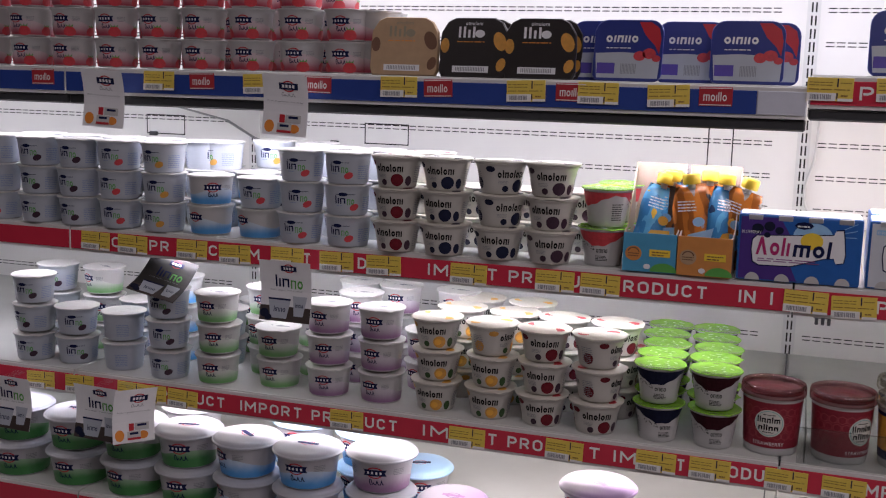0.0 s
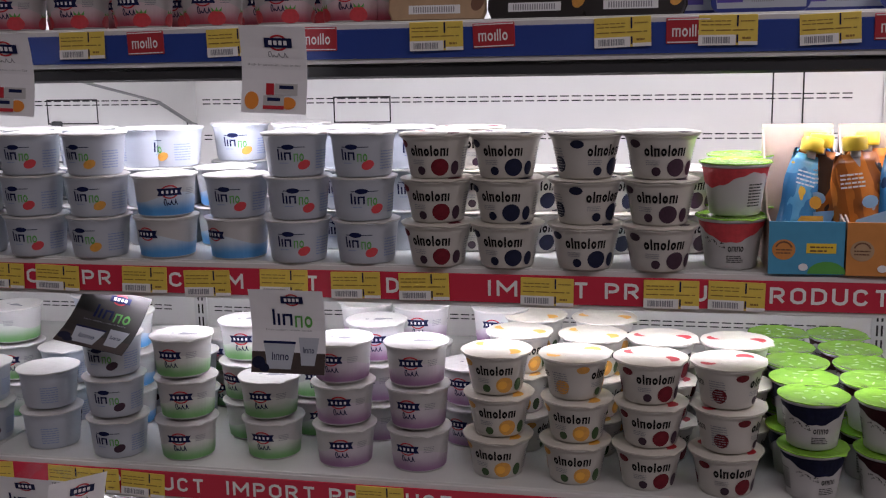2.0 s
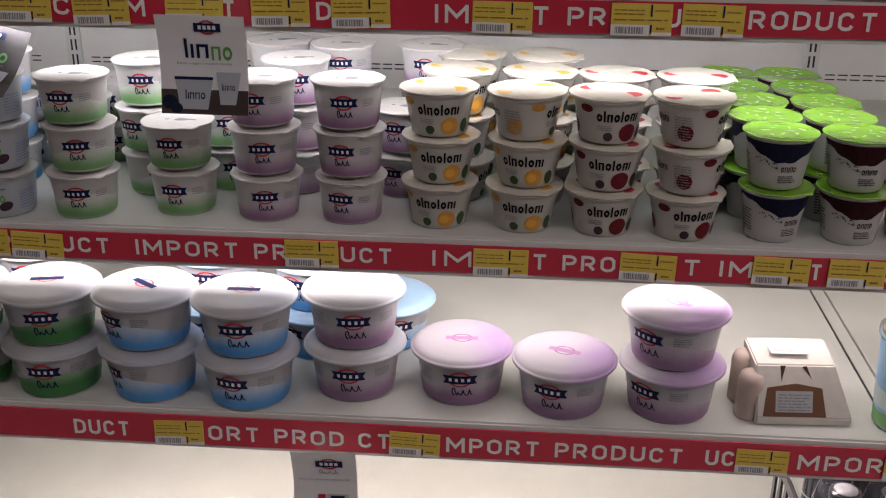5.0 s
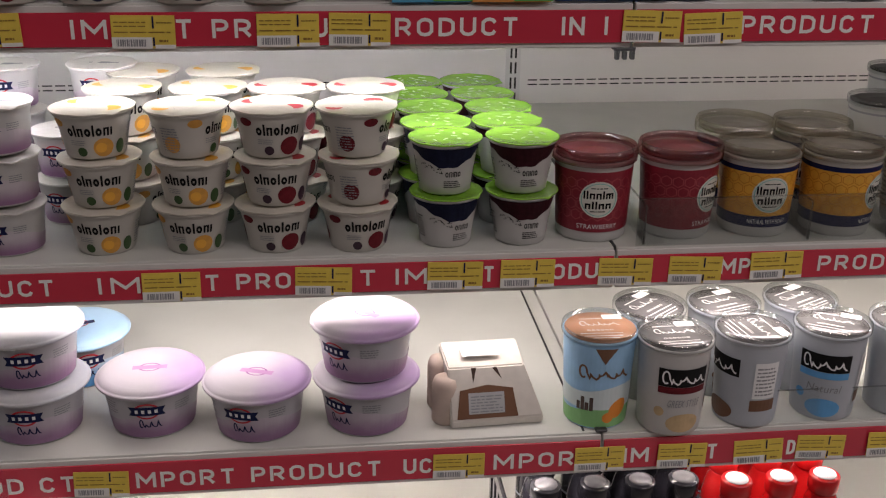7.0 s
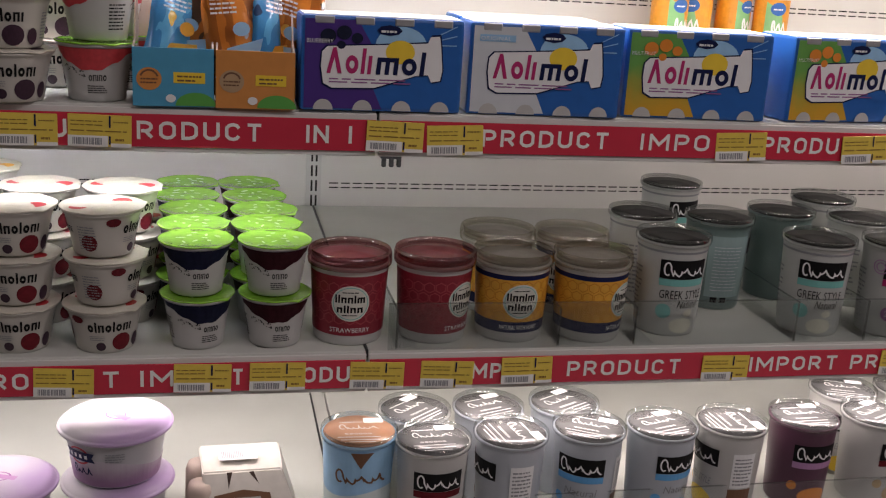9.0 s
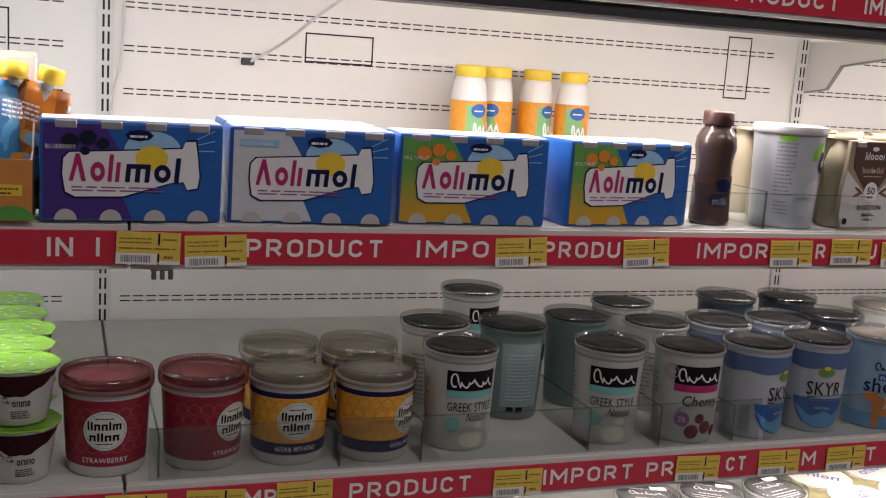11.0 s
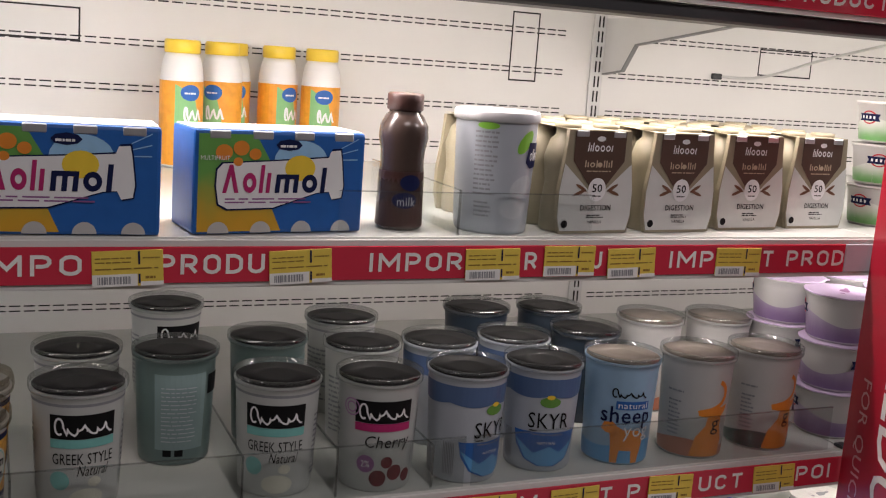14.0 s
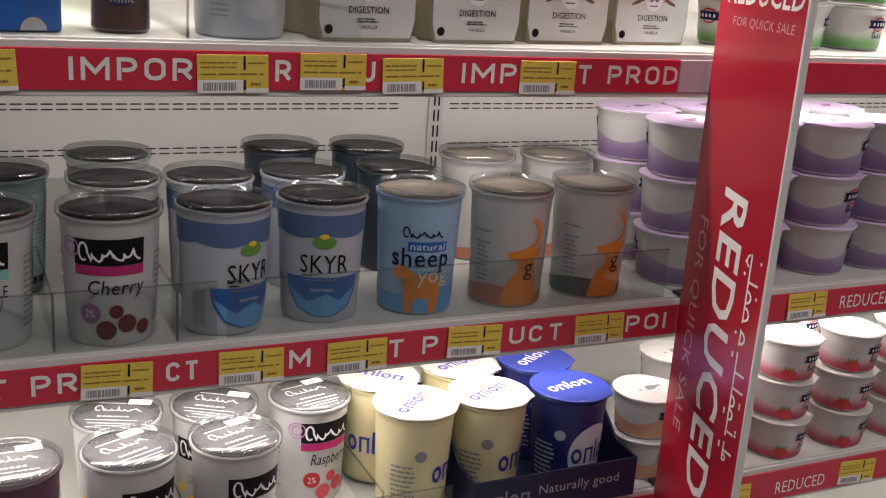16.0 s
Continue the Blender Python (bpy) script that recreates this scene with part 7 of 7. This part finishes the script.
# lower shelf, second section
red_hex = honey_hex(mat("crimson_sleeve", (0.24, 0.014, 0.03), 0.3, var=0.25, scale=50), mat("crimson_comb", (0.40, 0.07, 0.08), 0.35), "crimson", mat("crimson_band", (0.24, 0.014, 0.03), 0.35), "STRAWBERRY")
gold_hex = honey_hex(AMBER, AMBER_DEEP, "amber", NAVY, "NATURAL WITH HONEY")
for x, y, r, kind, maker in ((-0.243, 0.056, -4, "hex_red", red_hex), (-0.133, 0.057, 42, "hex_red", red_hex), (-0.029, 0.057, 2, "hex_gold", gold_hex), (0.078, 0.05, 46, "hex_gold", gold_hex), (-0.022, 0.165, 30, "hex_gold", gold_hex), (0.083, 0.155, -30, "hex_gold", gold_hex)):
    place(kind, maker, pose(x, y, Z2, 0, 0, r))
greek = pot("white yogurt pot with black name block and smoky clear lid", "black-block yogurt pots", POT_WHITE, LID_SMOKE, LID_RIM, greek_print, 1.02, False)
greek_back = pot("grey-green yogurt pot turned to its small print", "black-block yogurt pots", POT_TEAL, LID_SMOKE, LID_RIM, back_print, 1.03, False)
cherry_pot = pot("white cherry yogurt pot with black name block", "black-block yogurt pots", POT_WHITE, LID_SMOKE, LID_RIM, cherry_print("Cherry", PURPLE_DEEP, POMEGRANATE), 1.02, False)
skyr = pot("blue and white skyr pot with scalloped top band", "blue and white skyr pots", CUP_GREY, LID_SMOKE, LID_RIM, skyr_print, 1.04, False)
sheep = pot("light blue yogurt pot with an orange animal print", "animal print yogurt pots", mat("pale_blue_pot", (0.29, 0.46, 0.63), 0.35, var=0.06), LID_TAN, LID_RIM, sheep_print, 1.06, False)
goat = pot("white yogurt pot with an orange horned animal print", "animal print yogurt pots", CUP, LID_TAN, LID_RIM, goat_print(mat("rust_ink", (0.45, 0.17, 0.1), 0.4), ORANGE), 1.06, False)
goat_dark = pot("white yogurt pot with orange animal and dark green base", "animal print yogurt pots", CUP, LID_TAN, LID_RIM, goat_print(mat("dark_green_ink", (0.02, 0.09, 0.08), 0.4), ORANGE), 1.06, False)
dark_pot = pot("dark blue yogurt pot with smoky clear lid", "dark yogurt pots", mat("dark_slate_pot", (0.022, 0.034, 0.05), 0.35, var=0.1), LID_SMOKE, LID_RIM, lambda root, wall: add(root, wall, "green_emblem", lambda b: oval(b, 0, 0.09, 0.012, 0.007), GREEN, 0.0008), script=False)
for x, y, r, kind, maker in (
    (0.197, 0.067, 2, "greek", greek), (0.409, 0.056, -16, "greek", greek), (0.525, 0.042, -10, "cherry_pot", cherry_pot),
    (0.637, 0.042, 24, "skyr", skyr), (0.746, 0.053, -14, "skyr", skyr), (0.859, 0.05, -16, "sheep", sheep), (0.974, 0.046, -36, "goat", goat), (1.088, 0.05, -28, "goat_dark", goat_dark),
    (0.205, 0.195, 70, "greek", greek), (0.314, 0.17, 0, "greek_back", greek_back), (0.435, 0.21, 60, "greek_back", greek_back), (0.56, 0.30, 40, "greek", greek), (0.548, 0.172, 50, "cherry_pot", cherry_pot),
    (0.785, 0.34, 20, "dark_pot", dark_pot), (0.903, 0.33, 40, "dark_pot", dark_pot), (0.65, 0.16, 70, "skyr", skyr), (0.76, 0.165, 60, "skyr", skyr), (0.892, 0.20, 20, "dark_pot", dark_pot), (1.018, 0.225, 50, "goat", goat), (1.135, 0.215, 40, "goat", goat), (0.338, 0.40, 20, "greek", greek),
):
    place(kind, maker, pose(x, y, Z2, 0, 0, r))

# lower shelf, third section: lilac cups four high
for x, y in ((1.232, 0.068), (1.350, 0.075), (1.462, 0.062), (1.572, 0.062), (1.68, 0.07), (1.232, 0.185), (1.348, 0.19), (1.46, 0.18), (1.565, 0.18)):
    stack("lilac", lilac_cup, x, y, Z2, 3, 0.0685, 25, 25, 1.2)

# bottom shelf, first section: large tubs
blue_tub = big_tub(FADE_BLUE_TUB, BLUE, LID_BLUE, "blue")
pale_tub = big_tub(FADE_BLUE_TUB, BLUE, LID_MILK, "light blue")
green_tub = big_tub(FADE_GREEN_TUB, GREEN, LID_MILK, "green")
purple_tub = big_tub(FADE_PURPLE_TUB, PURPLE_DEEP, LID_LILAC, "lilac")
milk_tub = big_tub(FADE_PURPLE_TUB, PURPLE_DEEP, LID_MILK, "pale lilac")
T = 0.0785
for x, y, n, kind, maker, turn in (
    (-1.79, 0.055, 2, "tub_green", green_tub, 10), (-1.64, 0.055, 2, "tub_green", green_tub, 0), (-1.50, 0.05, 2, "tub_green", green_tub, -8), (-1.37, 0.052, 2, "tub_green", green_tub, 10),
    (-1.236, 0.050, 2, "tub_pale", pale_tub, -40), (-1.100, 0.042, 2, "tub_pale", pale_tub, -4), (-0.957, 0.080, 2, "tub_milk", milk_tub, 4),
    (-0.812, 0.082, 1, "tub_purple", purple_tub, 0), (-0.672, 0.060, 1, "tub_purple", purple_tub, -14), (-0.531, 0.062, 2, "tub_purple", purple_tub, -40),
    (-1.18, 0.20, 2, "tub_blue", blue_tub, 0), (-1.03, 0.19, 2, "tub_blue", blue_tub, -30), (-0.93, 0.225, 1, "tub_blue", blue_tub, 20), (-1.45, 0.2, 2, "tub_green", green_tub, 10), (-1.62, 0.2, 2, "tub_green", green_tub, 20),
):
    stack(kind, maker, x, y, Z3, n, T, turn, 6)
place("folded", folded_carton, pose(-0.372, 0.022, Z3, 0, 0, 3))

# bottom shelf, second section: tall pots
graham = pot("light blue yogurt pot with farm print and brown lid", "farm print pots", SKY, LID_BROWN, LID_RIM, farm_print, 1.02, True)
almond = pot("white yogurt pot with black name block and almond print", "foil-sealed black-block pots", CUP, LID_FOIL, LID_RIM, label_pot(POMEGRANATE, mat("almond_print", (0.5, 0.36, 0.2), 0.5, var=0.3), "GREEK STYLE"), 1.0)
brown_pot = pot("grey yogurt pot with brown label patch and foil seal", "foil-sealed black-block pots", CUP_GREY, LID_FOIL, LID_RIM, label_pot(None, BROWN), 1.0)
blue_pot = pot("white and blue natural yogurt pot with black name block", "foil-sealed black-block pots", CUP_GREY, LID_FOIL, LID_RIM, label_pot(BLUE_PALE, BLUE_PALE, "Natural"), 1.0)
plum_pot = pot("dark plum yogurt pot with black name block", "foil-sealed black-block pots", mat("plum_pot", (0.09, 0.03, 0.06), 0.35), LID_FOIL, LID_RIM, label_pot(PURPLE, ORANGE), 1.0)
lemon_pot = pot("cream yogurt pot with black name block and yellow print", "foil-sealed black-block pots", CUP, LID_FOIL, LID_RIM, label_pot(None, YELLOW, "GREEK STYLE"), 1.0)
rasp_pot = pot("white raspberry yogurt pot with black name block", "foil-sealed black-block pots", CUP, LID_FOIL, LID_RIM, cherry_print("Raspberry", RED, BERRY), 1.0)
for x, y, r, kind, maker in (
    (-0.224, 0.042, -2, "graham", graham), (-0.130, 0.016, 2, "almond", almond), (-0.021, 0.027, -80, "brown_pot", brown_pot), (0.092, 0.034, -30, "blue_pot", blue_pot), (0.199, 0.034, 16, "blue_pot", blue_pot),
    (0.305, 0.036, -85, "lemon_pot", lemon_pot), (0.424, 0.046, 2, "plum_pot", plum_pot), (0.540, 0.044, 25, "almond", almond), (0.652, 0.040, 20, "lemon_pot", lemon_pot),
    (-0.138, 0.108, 40, "almond", almond), (-0.032, 0.110, 20, "brown_pot", brown_pot), (0.082, 0.116, 30, "blue_pot", blue_pot), (0.541, 0.135, -20, "lemon_pot", lemon_pot), (0.650, 0.130, -30, "lemon_pot", lemon_pot), (0.764, 0.125, 14, "rasp_pot", rasp_pot),
):
    place(kind, maker, pose(x, y, Z3, 0, 0, r))
ONK_YELLOW = mat("cream_yellow_pot", (0.68, 0.62, 0.36), 0.4, var=0.06)
ONK_NAVY = mat("navy_pot", (0.018, 0.025, 0.15), 0.35, var=0.08)
onk_cream = ring_pot(ONK_YELLOW, mat("pale_cream_foil", (0.58, 0.53, 0.46), 0.35, var=0.06, scale=80, bump=0.2), mat("royal_ink", (0.03, 0.04, 0.32), 0.4), "cream yellow yogurt pot with blue lettering shapes")
onk_navy = ring_pot(ONK_NAVY, mat("navy_foil", (0.03, 0.05, 0.3), 0.25, var=0.1), mat("royal_ink_dark", (0.02, 0.03, 0.2), 0.4), "navy yogurt pot with a pale round field", mat("pale_field", (0.6, 0.63, 0.72), 0.4))
for x, y, r, kind, maker in ((0.872, 0.054, 40, "onk_cream", onk_cream), (0.972, 0.056, 26, "onk_cream", onk_cream), (1.081, 0.044, 10, "onk_navy", onk_navy), (0.860, 0.142, -40, "onk_cream", onk_cream), (0.975, 0.150, 20, "onk_cream", onk_cream), (1.083, 0.140, 30, "onk_navy", onk_navy)):
    place(kind, maker, pose(x, y, Z3 + 0.0045, 0, 0, r))


def pot_tray():
    root = thing("display_tray", "open navy cardboard tray holding tall yogurt pots", "display tray")
    part("front_wall", box_bm(0.925, 1.150, -0.016, -0.013, Z3, Z3 + 0.052), CARD_NAVY, root)
    part("back_wall", box_bm(0.925, 1.150, 0.195, 0.198, Z3, Z3 + 0.09), CARD_NAVY, root)
    for x in (0.922, 1.150):
        side = [(-0.016, 0.0), (-0.016, 0.052), (0.03, 0.056), (0.07, 0.09), (0.198, 0.09), (0.198, 0.0)]
        bm = bmesh.new()
        a = [bm.verts.new((x, y, Z3 + z)) for y, z in side]
        b = [bm.verts.new((x + 0.003, y, Z3 + z)) for y, z in side]
        bm.faces.new(a)
        bm.faces.new(b[::-1])
        for k in range(6):
            bm.faces.new((a[k], a[(k + 1) % 6], b[(k + 1) % 6], b[k]))
        part("side_wall", bm, CARD_NAVY, root)
    part("tray_floor", box_bm(0.925, 1.150, -0.013, 0.195, Z3, Z3 + 0.003), CARD_NAVY, root)
    bm = text_bm("Naturally good", 1.012, Z3 + 0.020, 0.115, 0.016)
    decal("lettering", onto_front(bm, -0.016, 0.0006), CUP_GREY, root, "pale rounded lettering")
    bm = bmesh.new()
    wordmark(bm, 0.934, Z3 + 0.016, 0.068, 0.020, "onton")
    decal("wordmark", onto_front(bm, -0.016, 0.0006), INK_GREY, root)
    return root


pot_tray()

# bottom shelf, third section
for x, y, n, kind, maker in ((1.203, 0.044, 2, "peach_cup", peach_cup), (1.312, 0.05, 2, "peach_cup", peach_cup), (1.425, 0.035, 3, "red", red_cup), (1.540, 0.035, 3, "red", red_cup), (1.65, 0.035, 3, "red", red_cup), (1.42, 0.14, 3, "red", red_cup), (1.525, 0.14, 3, "red", red_cup), (1.32, 0.15, 2, "red", red_cup)):
    stack(kind, maker, x, y, Z3, n, 0.058, 18, 10)

# bottles on the bottom deck
black = dark_bottle(BOTTLE_BLACK, mat("black_cap_print", (0.12, 0.12, 0.13), 0.4), "black drink bottle with pale swirl emblem")
crimson = dark_bottle(BOTTLE_RED, PAPER, "red drink bottle with a white cap top")
for k, x in enumerate((-0.288, -0.219, -0.155, -0.093)):
    for row in range(3):
        place("black_bottle", black, pose(x + 0.006 * row, 0.03 + 0.064 * row, 0.4306, 0, 0, jig.uniform(-20, 20)))
for k, x in enumerate((-0.02, 0.045, 0.108)):
    for row in range(3):
        place("red_bottle", crimson, pose(x + 0.006 * row, 0.02 + 0.064 * row, 0.4306, 0, 0, jig.uniform(-20, 20)))

def crate(x0, x1, y0, y1, z0, tall):
    root = thing("bottle_crate", "black plastic crate with slatted sides around bottles", "bottle crate")
    part("crate_floor", box_bm(x0, x1, y0, y1, z0 - 0.0005, z0 + 0.0002), BOTTLE_BLACK, root)
    for y in (y0, y1):
        part("crate_rail", box_bm(x0, x1, y - 0.003, y + 0.003, z0 + tall - 0.02, z0 + tall, 0.002, 1), BOTTLE_BLACK, root)
        part("crate_rail", box_bm(x0, x1, y - 0.003, y + 0.003, z0 + 0.02, z0 + 0.05, 0.002, 1), BOTTLE_BLACK, root)
    for x in (x0, x1):
        part("crate_rail", box_bm(x - 0.003, x + 0.003, y0, y1, z0 + tall - 0.02, z0 + tall, 0.002, 1), BOTTLE_BLACK, root)
        for k in range(7):
            y = y0 + (y1 - y0) * (k + 0.5) / 7
            part("crate_slat", box_bm(x - 0.002, x + 0.002, y - 0.006, y + 0.006, z0, z0 + tall - 0.02), BOTTLE_BLACK, root)


crate(-0.335, -0.056, -0.012, 0.215, 0.4306, 0.2)

# ---- signs under the rails ----
total_sign = hanging_sign(0.108, 0.084, False, "white card sign with emblem and fruit print under the rail")
fruit_sign = hanging_sign(0.112, 0.099, True, "white card sign with navy and green lettering under the rail")
for x, turn in ((-1.87, 4), (-1.480, 6), (-1.100, 5)):
    place("total_sign", total_sign, pose(x, -0.062, 1.648, 6, 3, turn))
place("total_sign", total_sign, pose(-0.980, -0.066, 0.762, 4, 0, 2))
place("fruit_sign", fruit_sign, pose(-1.097, -0.066, 1.316, 2, 1, 3))
place("fruit_sign", fruit_sign, pose(-1.507, -0.066, 1.034, 3, 3, 4))
place("fruit_sign", fruit_sign, pose(-1.72, -0.066, 1.03, 3, 3, 4))
place("total_sign", total_sign, pose(-1.412, -0.066, 1.040, 3, 3, 55))
place("dark_sign", hanging_sign(0.112, 0.099, True, "dark card sign tipped back onto the cups", mat("dark_sign_card", (0.025, 0.022, 0.02), 0.5, var=0.2)), pose(-1.40, 0.060, 1.278, -58, 14, 8))

# ---- clear front guards and other small fittings ----
for a, b, z in ((-0.20, 0.62, Z2), (0.0, 0.9, Z3), (0.63, 1.17, Z2), (0.45, 0.76, Z1)):
    root = thing("front_guard", "clear acrylic guard strip along the shelf front", "shelf guard", "clear shelf guards")
    tall = 0.0605 if z == Z2 else 0.048
    part("guard_plate", box_bm(a, b, -0.0042, -0.0024, z, z + tall), GUARD_CLEAR if z == Z2 else CLEAR, root)
    part("guard_edge", box_bm(a, b, -0.0045, -0.0021, z + tall, z + tall + 0.0012), LID_RIM, root, "pale polished top edge")



def clear_divider(x, z, deep, tall):
    root = thing("shelf_divider", "clear acrylic divider standing between pots", "shelf divider", "clear shelf dividers")
    part("divider_plate", box_bm(x - 0.0009, x + 0.0009, 0.004, deep, z, z + tall), CLEAR, root)
    part("divider_foot", box_bm(x + 0.001, x + 0.028, 0.004, deep, z, z + 0.0014), CLEAR, root, "flat clear foot")
    part("divider_edge", box_bm(x - 0.0012, x + 0.0012, 0.004, deep, z + tall, z + tall + 0.0012), LID_RIM, root, "polished top edge")
    part("divider_front", box_bm(x - 0.0012, x + 0.0012, 0.002, 0.0038, z, z + tall + 0.001), LID_RIM, root, "polished front edge")


for x, z, deep, tall in ((-0.188, Z2, 0.30, 0.05), (0.024, Z2, 0.30, 0.05), (0.128, Z2, 0.30, 0.05), (0.360, Z2, 0.36, 0.055), (0.466, Z2, 0.36, 0.055), (0.582, Z2, 0.30, 0.05), (0.597, Z3, 0.25, 0.05), (0.815, Z3, 0.25, 0.05), (0.592, Z1, 0.3, 0.05)):
    clear_divider(x, z, deep, tall)


def cable(points, name, label):
    cu = bpy.data.curves.new(name, "CURVE")
    cu.dimensions, cu.bevel_depth, cu.bevel_resolution = "3D", 0.0028, 2
    sp = cu.splines.new("BEZIER")
    sp.bezier_points.add(len(points) - 1)
    for p, c in zip(sp.bezier_points, points):
        p.co = c
        p.handle_left_type = p.handle_right_type = "AUTO"
    ob = new(name, cu)
    cu.materials.append(CABLE)
    tagged(ob, label, "cable", "lamp cables")


cable([(0.02, 0.752, 1.511), (0.05, 0.72, 1.533), (0.085, 0.45, 1.60), (0.1, 0.3, 1.632)], "lamp_cable", "thin white lamp cable from the back panel to the shelf")
cable([(-0.195, 0.75, 1.60), (-0.2, 0.74, 1.50), (-0.215, 0.73, 1.40), (-0.19, 0.74, 1.35)], "lamp_cable", "thin white lamp cable hanging by the upright")
cable([(1.49, 0.752, 1.535), (1.56, 0.72, 1.538), (1.63, 0.62, 1.58), (1.66, 0.4, 1.632)], "lamp_cable", "thin white lamp cable from the back panel to the shelf")
for x, z in ((0.017, 1.512), (-1.368, 1.476), (1.485, 1.535), (-1.907, 1.478)):
    ob = link_mesh("cable_grommet", box_bm(x - 0.012, x + 0.012, BACK - 0.008, BACK - 0.0005, z - 0.006, z + 0.006, 0.003, 2), DARK)
    tagged(ob, "small black cable grommet in the back panel", "cable grommet", "cable grommets")
plug = thing("lamp_plug", "small black cable plug under the shelf", "plug")
part("plug_body", box_bm(-0.187, -0.157, 0.2, 0.22, 1.244, 1.268, 0.003, 2), DARK, plug)
for k in range(3):
    part("plug_pin", box_bm(-0.184 + 0.0105 * k, -0.178 + 0.0105 * k, 0.204, 0.212, 1.232, 1.2445, 0.001, 1), DARK, plug)
part("plug_cord", box_bm(-0.175, -0.169, 0.206, 0.212, 1.268, 1.326), DARK, plug)
